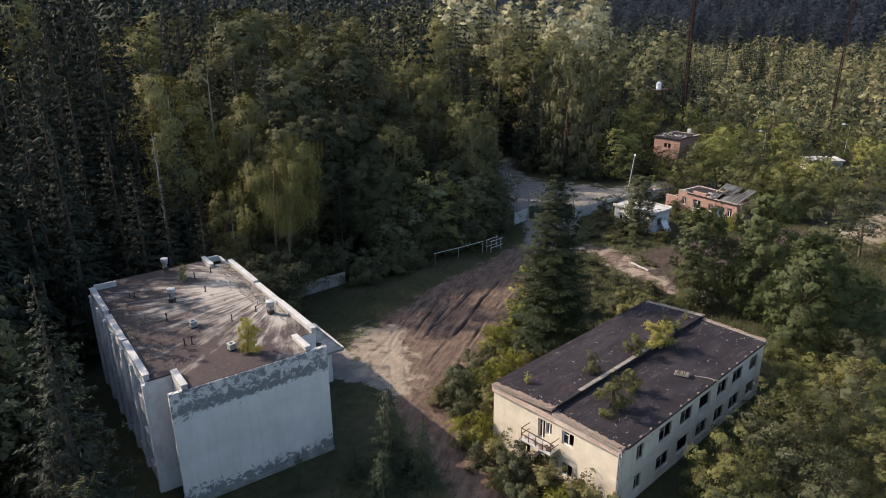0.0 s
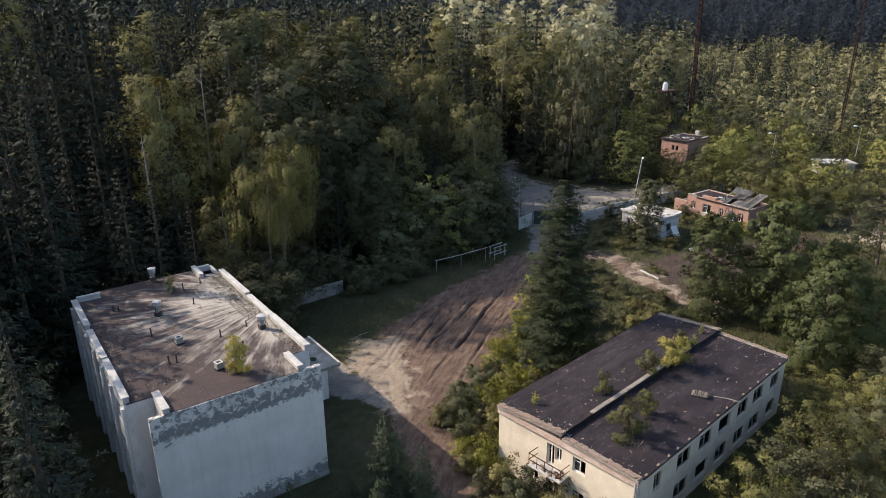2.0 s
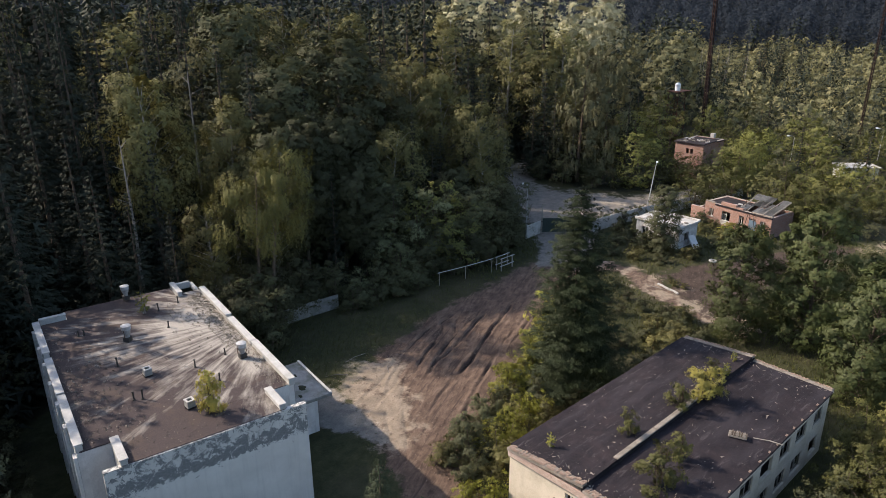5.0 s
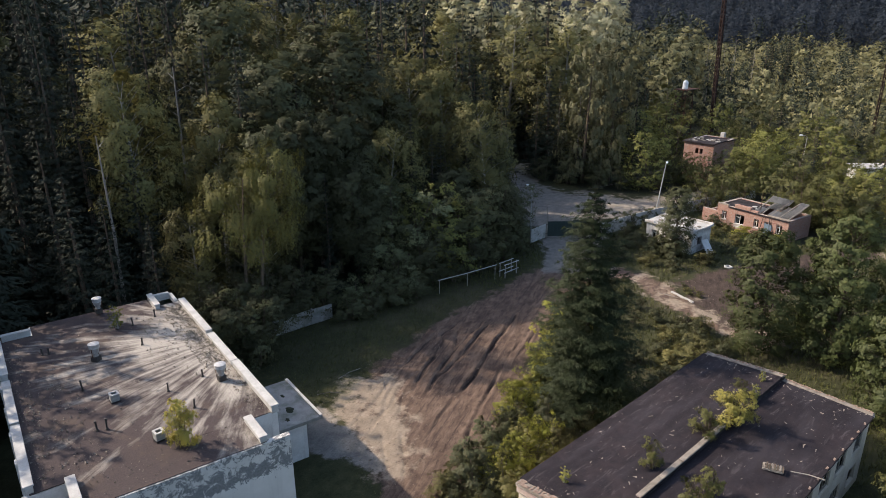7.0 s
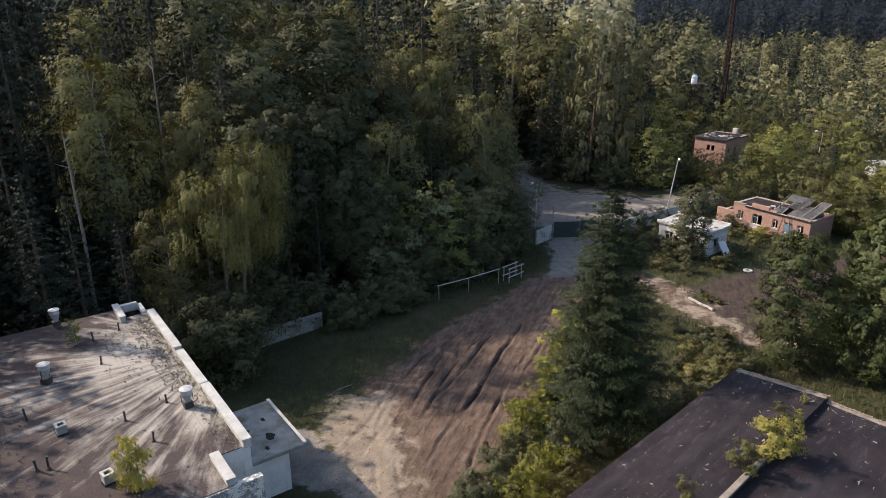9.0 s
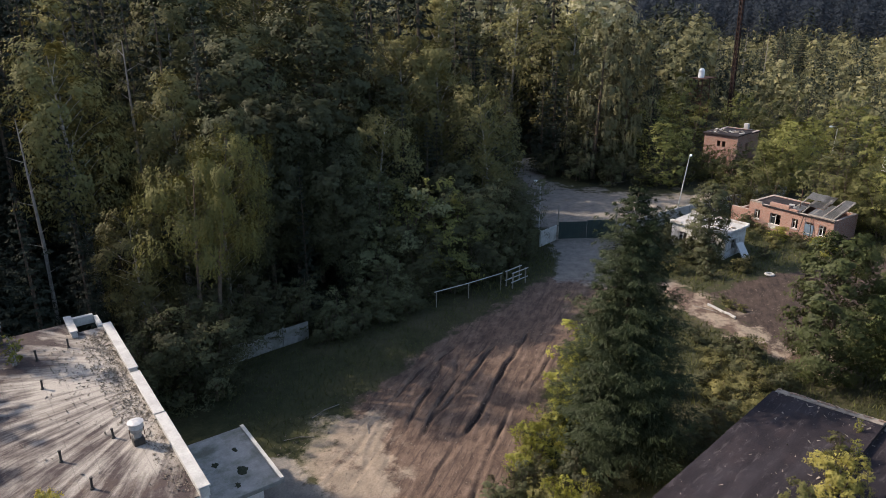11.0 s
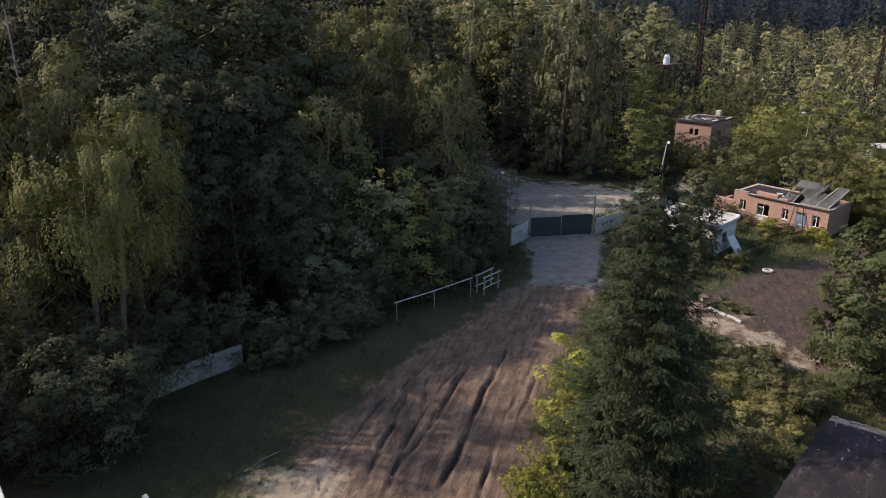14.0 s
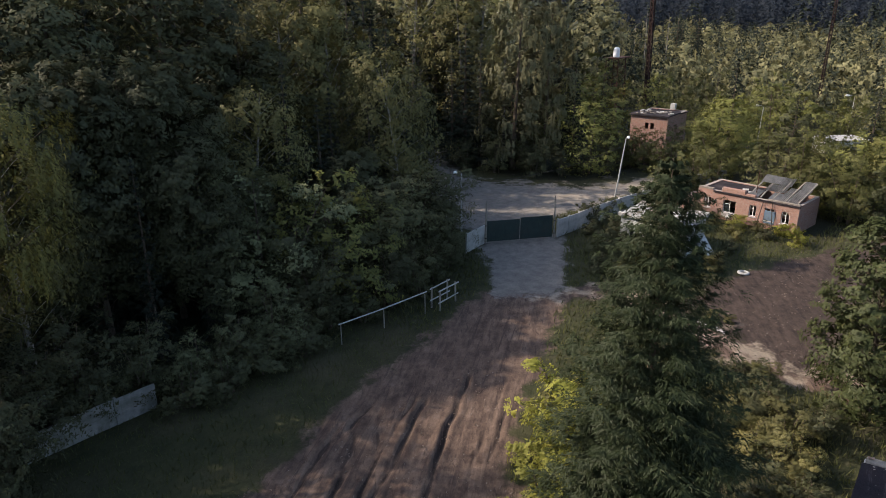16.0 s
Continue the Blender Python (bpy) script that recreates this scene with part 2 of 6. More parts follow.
def roof_felt_material():
    """Old felt roof: dark worn bitumen, washed pale in long drifts of grit that spread from the yard-side edge, with lapped strips."""
    m, n, l, b = nodes_of("grit_strewn_felt")
    co = n.new("ShaderNodeTexCoord").outputs["Object"]
    sep = n.new("ShaderNodeSeparateXYZ")
    l.new(co, sep.inputs[0])
    dx, dy = maths(n, l, "SUBTRACT", sep.outputs[0], 25.0), maths(n, l, "SUBTRACT", sep.outputs[1], 60.0)
    ang = maths(n, l, "ARCTAN2", dy, maths(n, l, "MULTIPLY", dx, -1.0))
    rad = maths(n, l, "SQRT", maths(n, l, "ADD", maths(n, l, "MULTIPLY", dx, dx), maths(n, l, "MULTIPLY", dy, dy)))
    fan = n.new("ShaderNodeCombineXYZ")
    l.new(maths(n, l, "MULTIPLY", ang, 12.0), fan.inputs[0])
    l.new(maths(n, l, "MULTIPLY", rad, 0.16), fan.inputs[1])
    drift = noise_node(n, l, 1.5, 6, 0.62, fan.outputs[0], 0.25)
    patch = noise_node(n, l, 0.26, 5, 0.6, co)
    moss = noise_node(n, l, 0.5, 7, 0.7, co, 0.4)
    grain = noise_node(n, l, 12, 5, 0.75, co)
    base = ramp(n, l, grain.outputs[0], [(0.3, (0.027, 0.021, 0.022)), (0.7, (0.07, 0.054, 0.051))])
    base = mixc(n, l, ramp(n, l, moss.outputs[0], [(0.52, (0, 0, 0)), (0.68, (0.7, 0.7, 0.7))]), base, (0.075, 0.055, 0.042))
    grit = ramp(n, l, grain.outputs[0], [(0.3, (0.225, 0.205, 0.178)), (0.7, (0.38, 0.35, 0.308))])
    s = maths(n, l, "ADD", maths(n, l, "MULTIPLY", drift.outputs[0], 0.8), maths(n, l, "MULTIPLY", patch.outputs[0], 0.68))
    s = maths(n, l, "SUBTRACT", s, maths(n, l, "MULTIPLY", maths(n, l, "SUBTRACT", rad, 2.0), 0.02))
    c = mixc(n, l, ramp(n, l, s, [(0.495, (0, 0, 0)), (0.585, (0.32, 0.32, 0.32)), (0.73, (0.92, 0.92, 0.92))]), base, grit)
    # lapped strips, one metre wide
    lap = maths(n, l, "FRACT", maths(n, l, "ADD", sep.outputs[0], maths(n, l, "MULTIPLY", patch.outputs[0], 0.12)))
    seam = maths(n, l, "MULTIPLY", maths(n, l, "LESS_THAN", lap, 0.04), 0.22)
    c = mixc(n, l, seam, c, (0.03, 0.026, 0.027))
    l.new(c, b.inputs["Base Color"])
    b.inputs["Roughness"].default_value, b.inputs["Specular IOR Level"].default_value = 0.9, 0.15
    bumped(n, l, b, maths(n, l, "SUBTRACT", grain.outputs[0], seam), 0.4)
    return m


FELT = roof_felt_material()


def sheet_roof_material():
    """Dark bitumen sheets, scuffed to grey in short strokes, with brown moss."""
    m, n, l, b = nodes_of("scuffed_bitumen_sheets")
    co = n.new("ShaderNodeTexCoord").outputs["Object"]
    mp = n.new("ShaderNodeMapping")
    mp.inputs["Scale"].default_value = (0.55, 2.4, 1.0)
    l.new(co, mp.inputs[0])
    scuff = noise_node(n, l, 1.1, 8, 0.72, mp.outputs[0], 0.6)
    moss = noise_node(n, l, 0.45, 7, 0.7, co, 0.3)
    grain = noise_node(n, l, 11, 6, 0.8, co)
    c = ramp(n, l, grain.outputs[0], [(0.3, (0.008, 0.0065, 0.0085)), (0.7, (0.02, 0.0165, 0.0195))])
    c = mixc(n, l, ramp(n, l, moss.outputs[0], [(0.48, (0, 0, 0)), (0.66, (0.75, 0.75, 0.75))]), c, (0.028, 0.021, 0.023))
    c = mixc(n, l, ramp(n, l, scuff.outputs[0], [(0.56, (0, 0, 0)), (0.7, (0.7, 0.7, 0.7))]), c, (0.08, 0.07, 0.072))
    worn = noise_node(n, l, 0.28, 4, 0.6, mp.outputs[0])
    c = mixc(n, l, ramp(n, l, worn.outputs[0], [(0.46, (0, 0, 0)), (0.66, (0.55, 0.55, 0.55))]), c, (0.034, 0.03, 0.035))
    fl = noise_node(n, l, 5, 3, 0.6, co)
    c = mixc(n, l, ramp(n, l, fl.outputs[0], [(0.68, (0, 0, 0)), (0.74, (0.7, 0.7, 0.7))]), c, (0.12, 0.108, 0.1))
    l.new(c, b.inputs["Base Color"])
    b.inputs["Roughness"].default_value, b.inputs["Specular IOR Level"].default_value = 0.9, 0.15
    bumped(n, l, b, maths(n, l, "ADD", grain.outputs[0], moss.outputs[0]), 0.6, 0.03)
    return m


SHEET_ROOF = sheet_roof_material()


def ground_material():
    """Earth, grass, asphalt and sand by the ground's own cover layers, broken up by noise."""
    m, n, l, b = nodes_of("ground")
    co = n.new("ShaderNodeTexCoord").outputs["Object"]
    def cover(name):
        a = n.new("ShaderNodeAttribute")
        a.attribute_name = name
        return a.outputs["Fac"]
    edge = noise_node(n, l, 0.9, 7, 0.7, co)
    fine = noise_node(n, l, 6.0, 6, 0.75, co)
    big = noise_node(n, l, 0.13, 5, 0.6, co)
    ragged = noise_node(n, l, 0.35, 6, 0.65, co)
    def mask(a, hard=5.0):
        v = maths(n, l, "ADD", maths(n, l, "MULTIPLY", maths(n, l, "SUBTRACT", a, 0.5), hard), maths(n, l, "ADD", maths(n, l, "MULTIPLY", maths(n, l, "SUBTRACT", edge.outputs[0], 0.5), 2.5), maths(n, l, "MULTIPLY", maths(n, l, "SUBTRACT", ragged.outputs[0], 0.5), 9.0)))
        c = n.new("ShaderNodeClamp")
        l.new(maths(n, l, "ADD", v, 0.5), c.inputs[0])
        near = n.new("ShaderNodeClamp")
        l.new(maths(n, l, "MULTIPLY", maths(n, l, "SUBTRACT", a, 0.02), 6.0), near.inputs[0])
        return maths(n, l, "MULTIPLY", c.outputs[0], near.outputs[0])
    grass = ramp(n, l, edge.outputs[0], [(0.3, (0.026, 0.03, 0.015)), (0.55, (0.048, 0.05, 0.024)), (0.75, (0.08, 0.072, 0.04))])
    grass = mixc(n, l, ramp(n, l, big.outputs[0], [(0.5, (0, 0, 0)), (0.75, (0.7, 0.7, 0.7))]), grass, (0.085, 0.072, 0.046))
    tr = n.new("ShaderNodeMapping")
    tr.inputs["Rotation"].default_value = (0, 0, radians(35))
    tr.inputs["Scale"].default_value = (2.5, 0.53, 1)
    tr.vector_type = "TEXTURE"
    l.new(co, tr.inputs[0])
    tracks = noise_node(n, l, 0.9, 6, 0.65, tr.outputs[0], 0.3)
    thin = n.new("ShaderNodeMapping")
    thin.inputs["Rotation"].default_value = (0, 0, radians(33))
    thin.inputs["Scale"].default_value = (6.2, 0.3, 1)
    thin.vector_type = "TEXTURE"
    l.new(co, thin.inputs[0])
    lines = noise_node(n, l, 0.9, 5, 0.6, thin.outputs[0], 0.5)
    mixed = maths(n, l, "ADD", maths(n, l, "MULTIPLY", tracks.outputs[0], 0.55), maths(n, l, "MULTIPLY", edge.outputs[0], 0.45))
    dirt = ramp(n, l, mixed, [(0.36, (0.058, 0.04, 0.033)), (0.5, (0.117, 0.082, 0.063)), (0.64, (0.19, 0.138, 0.106))])
    dirt = mixc(n, l, ramp(n, l, lines.outputs[0], [(0.33, (0.75,) * 3), (0.44, (0, 0, 0))]), dirt, (0.06, 0.043, 0.037))
    sc = n.new("ShaderNodeMapping")
    sc.inputs["Rotation"].default_value = (0, 0, radians(42))
    sc.inputs["Scale"].default_value = (1.5, 0.32, 1)
    sc.vector_type = "TEXTURE"
    l.new(co, sc.inputs[0])
    scrape = noise_node(n, l, 1.1, 5, 0.7, sc.outputs[0], 0.6)
    dirt = mixc(n, l, ramp(n, l, scrape.outputs[0], [(0.56, (0, 0, 0)), (0.66, (0.7, 0.7, 0.7))]), dirt, (0.05, 0.036, 0.031))
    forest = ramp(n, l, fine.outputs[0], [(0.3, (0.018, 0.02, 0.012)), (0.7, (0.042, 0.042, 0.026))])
    asphalt = ramp(n, l, edge.outputs[0], [(0.3, (0.125, 0.115, 0.103)), (0.7, (0.235, 0.215, 0.192))])
    sand = ramp(n, l, edge.outputs[0], [(0.3, (0.27, 0.225, 0.17)), (0.7, (0.44, 0.37, 0.285))])
    mud = ramp(n, l, mixed, [(0.35, (0.02, 0.016, 0.015)), (0.65, (0.088, 0.064, 0.052))])
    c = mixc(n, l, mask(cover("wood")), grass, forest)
    c = mixc(n, l, mask(cover("dirt")), c, dirt)
    c = mixc(n, l, mask(cover("mud")), c, mud)
    c = mixc(n, l, mask(cover("asphalt")), c, asphalt)
    c = mixc(n, l, maths(n, l, "MULTIPLY", mask(cover("sand"), 2.0), 0.55), c, sand)
    c = mixc(n, l, 0.5, c, ramp(n, l, fine.outputs[0], [(0.25, (0.3, 0.3, 0.3)), (0.7, (1, 1, 1))]), "MULTIPLY")
    l.new(c, b.inputs["Base Color"])
    b.inputs["Roughness"].default_value, b.inputs["Specular IOR Level"].default_value = 0.95, 0.1
    bumped(n, l, b, maths(n, l, "ADD", fine.outputs[0], maths(n, l, "MULTIPLY", tracks.outputs[0], 2.0)), 0.6, 0.08)
    return m


GROUND = ground_material()


# ---- mesh helpers ----
def part(name, bm, material, parent=None, label="", m=None):
    me = bpy.data.meshes.new(name)
    bm.to_mesh(me)
    bm.free()
    me.materials.append(material)
    ob = new(name, me)
    ob.parent = parent
    if m is not None:
        ob.matrix_local = m
    if label:
        tagged(ob, label)
    return ob


def share(name, me, parent, m, label=""):
    ob = new(name, me)
    ob.parent = parent
    ob.matrix_local = m
    if label:
        tagged(ob, label)
    return ob


def thing(name, m, label, category, group="", kind=""):
    e = new(name)
    e.matrix_world = m
    return tagged(e, label, category, group, kind)


def box(bm, x0, x1, y0, y1, z0, z1, bevel=0.0, jitter=0.0):
    m = Matrix.LocRotScale(((x0 + x1) / 2, (y0 + y1) / 2, (z0 + z1) / 2), None, (x1 - x0, y1 - y0, z1 - z0))
    vs = bmesh.ops.create_cube(bm, size=1.0, matrix=m)["verts"]
    if jitter:
        for v in vs:
            v.co += Vector([random.uniform(-jitter, jitter) for _ in range(3)])
    if bevel:
        es = {e for v in vs for e in v.link_edges}
        bmesh.ops.bevel(bm, geom=list(es), offset=bevel, segments=1, affect="EDGES")


def boxes(*dims, bevel=0.0):
    bm = bmesh.new()
    for d in dims:
        box(bm, *d, bevel=bevel)
    return bm


def tube(bm, path, radii, sides=8, cap=True):
    """A tapered tube along a path of points."""
    rings = []
    pts = [Vector(p) for p in path]
    for i, p in enumerate(pts):
        d = (pts[min(i + 1, len(pts) - 1)] - pts[max(i - 1, 0)]).normalized()
        a = d.orthogonal().normalized()
        c = d.cross(a)
        rings.append([bm.verts.new(p + radii[i] * (math.cos(k * math.tau / sides) * a + math.sin(k * math.tau / sides) * c)) for k in range(sides)])
    for r0, r1 in zip(rings, rings[1:]):
        best = min(range(sides), key=lambda s: (r1[s].co - r0[0].co).length)
        for k in range(sides):
            bm.faces.new((r0[k], r0[(k + 1) % sides], r1[(k + 1 + best) % sides], r1[(k + best) % sides]))
    if cap:
        bm.faces.new(rings[0][::-1])
        bm.faces.new(rings[-1])


def wall_mesh(length, height, thick, holes, z0=0.0):
    """A wall along x, outer face at y = 0 and thickness towards +y, with openings right through it."""
    xs = sorted({0.0, length, *[h[0] for h in holes], *[h[1] for h in holes]})
    zs = sorted({z0, height, *[h[2] for h in holes], *[h[3] for h in holes]})
    def solid(i, j):
        if not (0 <= i < len(xs) - 1 and 0 <= j < len(zs) - 1):
            return False
        x, z = (xs[i] + xs[i + 1]) / 2, (zs[j] + zs[j + 1]) / 2
        return not any(h[0] < x < h[1] and h[2] < z < h[3] for h in holes)
    bm = bmesh.new()
    cache = {}
    def v(x, y, z):
        return cache.setdefault((x, y, z), None) or cache.update({(x, y, z): bm.verts.new((x, y, z))}) or cache[(x, y, z)]
    for i in range(len(xs) - 1):
        for j in range(len(zs) - 1):
            if not solid(i, j):
                continue
            a, b, c, d = xs[i], xs[i + 1], zs[j], zs[j + 1]
            t = thick
            bm.faces.new((v(a, 0, c), v(b, 0, c), v(b, 0, d), v(a, 0, d)))
            bm.faces.new((v(b, t, c), v(a, t, c), v(a, t, d), v(b, t, d)))
            if not solid(i - 1, j):
                bm.faces.new((v(a, t, c), v(a, 0, c), v(a, 0, d), v(a, t, d)))
            if not solid(i + 1, j):
                bm.faces.new((v(b, 0, c), v(b, t, c), v(b, t, d), v(b, 0, d)))
            if not solid(i, j - 1):
                bm.faces.new((v(a, t, c), v(b, t, c), v(b, 0, c), v(a, 0, c)))
            if not solid(i, j + 1):
                bm.faces.new((v(a, 0, d), v(b, 0, d), v(b, t, d), v(a, t, d)))
    return bm


def add_window(parent, m, w, h, panes=(True, True), mat=None):
    """A two-light wooden window standing in its opening, some panes gone."""
    t = 0.07
    bars = [(0, t, 0, 0.08, 0, h), (w - t, w, 0, 0.08, 0, h), (t, w - t, 0, 0.08, 0, t), (t, w - t, 0, 0.08, h - t, h),
            (w / 2 - t / 2, w / 2 + t / 2, 0.004, 0.076, t, h - t), (t, w / 2 - t / 2, 0.01, 0.07, h * 0.68, h * 0.68 + 0.05)]
    win = part("window", boxes(*bars), mat or FRAME_WHITE, parent, m=m)
    for k, there in enumerate(panes):
        if there:
            x0 = t if k == 0 else w / 2 + t / 2
            part("pane", boxes((x0, x0 + w / 2 - 1.5 * t, 0.035, 0.041, t, h * 0.68 if k == 0 else h - t)), GLASS, win)
    return win


# ---- ground ----
def smooth01(v):
    v = np.clip(v, 0, 1)
    return v * v * (3 - 2 * v)


def inside(px, py, poly, soft):
    """1 well inside the outline, 0 well outside, soft between."""
    d2 = np.full(px.shape, 1e9)
    odd = np.zeros(px.shape, bool)
    for (ax, ay), (bx, by) in zip(poly, poly[1:] + poly[:1]):
        ex, ey = bx - ax, by - ay
        t = np.clip(((px - ax) * ex + (py - ay) * ey) / (ex * ex + ey * ey), 0, 1)
        d2 = np.minimum(d2, (px - ax - t * ex) ** 2 + (py - ay - t * ey) ** 2)
        if ay != by:
            odd ^= ((ay > py) != (by > py)) & (px < ex * (py - ay) / (by - ay) + ax)
    return smooth01(0.5 + np.where(odd, 1, -1) * np.sqrt(d2) / (2 * soft))


YARD = [(22, 24), (27, 40), (29, 50), (31, 60), (37, 64.5), (45, 68), (50, 70), (60, 72), (68, 75), (73, 70), (60, 62.5), (52, 58), (45, 51.5), (40, 50), (35.5, 45), (31.5, 38), (30, 30), (27, 20)]
ROAD_IN = [(67.5, 73.5), (74.5, 80), (77.5, 84.5), (86, 84), (85, 78.5), (72, 69)]
APRON = [(22, 62.5), (22, 57.5), (26.4, 55.4), (28.3, 52.4), (29.6, 50.2), (31, 52), (30.7, 57.4), (30.2, 61.3), (28, 63)]
ROAD_OUT = [(78, 84.5), (81, 92), (84, 100), (90, 112), (104, 124), (108, 122), (98, 108), (101, 92), (107, 87), (125, 86), (125, 81.5), (104, 82.5), (90, 84)]
TRACK = [(68, 71), (76, 69), (78, 65.5), (76, 58), (75, 50), (74, 44), (71, 44), (71, 52), (72, 59), (75, 65)]
MUD = [(79, 61.5), (88, 60.5), (98, 57), (108, 54), (107, 50), (96, 51), (84, 50), (74, 47), (71, 50), (75, 57)]
SANDS = [[(29.5, 50), (30.5, 60), (34, 64), (38, 63), (36, 57), (33, 51)], [(93, 86), (99, 92), (110, 87), (118, 84), (104, 82.8)], [(108, 44), (114, 50), (135, 48), (140, 40), (118, 40)]]
CLEAR = [(3, -40), (4, 48), (6, 72), (30, 77), (74, 84), (84, 102), (94, 116), (106, 124), (100, 104), (108, 90), (120, 87), (122, 78), (112, 76), (103, 75), (103, 58), (112, 56), (112, 52), (134, 49), (134, 44), (110, 42), (98, 46), (88, 44), (84, 30), (80, 0), (70, -40)]


def hill(x, y):
    """The land rises gently behind the wood, and to a wooded ridge far off."""
    d = np.hypot(x - 10, y - 15)
    return 95 * smooth01((d - 330) / 900) + 5.0 * smooth01((y - 95) / 90) * smooth01((110 - x) / 60)


def stretch(lo, hi, near, far_step, end):
    core = list(np.arange(lo, hi, near))
    up, down, s = [hi], [lo - far_step], far_step
    while up[-1] < end:
        up.append(up[-1] + s)
        s = min(s * 1.16, 400)
    s = far_step
    while down[-1] > -end:
        down.append(down[-1] - s)
        s = min(s * 1.25, 400)
    return np.array(down[::-1] + core + up)


def build_ground():
    gx, gy = np.meshgrid(stretch(29, 66, 0.15, 1.1, 3000), stretch(44, 72, 0.15, 1.1, 3000))
    px, py = gx.ravel(), gy.ravel()
    yard = inside(px, py, YARD, 2.6)
    mud = inside(px, py, MUD, 2.0)
    track = inside(px, py, TRACK, 1.0)
    asphalt = np.maximum.reduce([inside(px, py, ROAD_IN, 2.0), inside(px, py, ROAD_OUT, 2.0), 0.85 * inside(px, py, APRON, 1.5)])
    sand = np.maximum.reduce([inside(px, py, s, 2.0) for s in SANDS])
    sand = np.maximum(sand, 0.48 * track)
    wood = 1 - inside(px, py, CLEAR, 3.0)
    # wheel ruts across the yard, each a wandering stroke that fades at both ends
    rng = np.random.default_rng(8)
    rut = np.zeros(px.shape)
    for k in range(26):
        deep = k < 3
        cx, cy = (rng.uniform(40, 56), rng.uniform(53, 68)) if deep else (rng.uniform(30, 64), rng.uniform(44, 70))
        head = radians(rng.uniform(33, 43)) if deep or cx > 38 else radians(rng.uniform(45, 75))
        half = rng.uniform(4, 7) if deep else rng.uniform(5, 12)
        u = (px - cx) * math.cos(head) + (py - cy) * math.sin(head)
        v = -(px - cx) * math.sin(head) + (py - cy) * math.cos(head) - 0.02 * rng.uniform(-1, 1) * u * u - 0.12 * np.sin(u * 0.9 + k)
        fade = smooth01((half - np.abs(u)) / 2.5) * (0.8 + 0.2 * np.sin(u * 0.6 + 2 * k))
        for off in (0.0, 1.55 + rng.uniform(-0.1, 0.1)):
            q = (v - off) / 0.2
            rut += fade * (rng.uniform(0.12, 0.22) if deep else 0.05) * (-np.exp(-q * q) + 0.3 * np.exp(-(np.abs(q) - 1.7) ** 2))
    # the long straight ruts of the last lorries, with pushed-up edges
    for ax, ay, bx, by, deep, wide in ((57.0, 66.2, 41.0, 55.8, 0.3, 0.2), (53.6, 66.3, 40.5, 59.0, 0.24, 0.22), (52.6, 66.6, 42.0, 60.9, 0.16, 0.13), (56.0, 61.8, 49.0, 57.6, 0.17, 0.14), (52.6, 60.7, 43.0, 54.6, 0.12, 0.13), (50.2, 68.0, 42.5, 65.2, 0.18, 0.2), (48.0, 68.0, 38.0, 62.5, 0.12, 0.16), (46.0, 56.5, 35.0, 48.5, 0.14, 0.17), (44.5, 58.5, 34.0, 51.5, 0.12, 0.15), (58.5, 64.0, 52.0, 60.0, 0.1, 0.12)):
        ln, head = math.hypot(bx - ax, by - ay), math.atan2(by - ay, bx - ax)
        u = (px - ax) * math.cos(head) + (py - ay) * math.sin(head)
        v = -(px - ax) * math.sin(head) + (py - ay) * math.cos(head) - 0.1 * np.sin(u * 0.5 + ax) - 0.04 * np.sin(u * 1.9 + ay)
        fade = smooth01(u / 2.0) * smooth01((ln - u) / 2.0) * (0.75 + 0.25 * np.sin(u * 0.8 + 3 * ax))
        q = v / wide
        rut += fade * deep * (-np.exp(-q * q) + 0.45 * np.exp(-(np.abs(q) - 1.7) ** 2))
    lump = np.array([noise.noise((x * 0.35, y * 0.35, 0.0)) + 0.5 * noise.noise((x * 1.1, y * 1.1, 5.0)) if -30 < x < 150 and -30 < y < 150 else 0.0 for x, y in zip(px, py)])
    pz = hill(px, py) + rut * yard + lump * (0.05 + 0.03 * yard + 0.09 * mud) * (1 - 0.8 * asphalt) + 0.5 * rut * mud
    nx, ny = gx.shape[1], gx.shape[0]
    i = np.arange(ny - 1)[:, None] * nx + np.arange(nx - 1)[None, :]
    faces = np.stack([i, i + 1, i + 1 + nx, i + nx], -1).reshape(-1, 4)
    me = bpy.data.meshes.new("ground")
    me.from_pydata(np.stack([px, py, pz], 1).tolist(), [], faces.tolist())
    # the mud layer also darkens rut bottoms, for wet earth and rut shade
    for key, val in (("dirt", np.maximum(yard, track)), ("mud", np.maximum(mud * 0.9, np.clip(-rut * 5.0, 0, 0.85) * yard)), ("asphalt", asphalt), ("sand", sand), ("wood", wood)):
        a = me.attributes.new(key, "FLOAT", "POINT")
        a.data.foreach_set("value", val.astype(np.float32))
    me.polygons.foreach_set("use_smooth", np.ones(len(faces), bool))
    me.materials.append(GROUND)
    return tagged(new("ground", me), "rutted brown earth yard with grass and cracked asphalt", "ground", kind="structure")


build_ground()


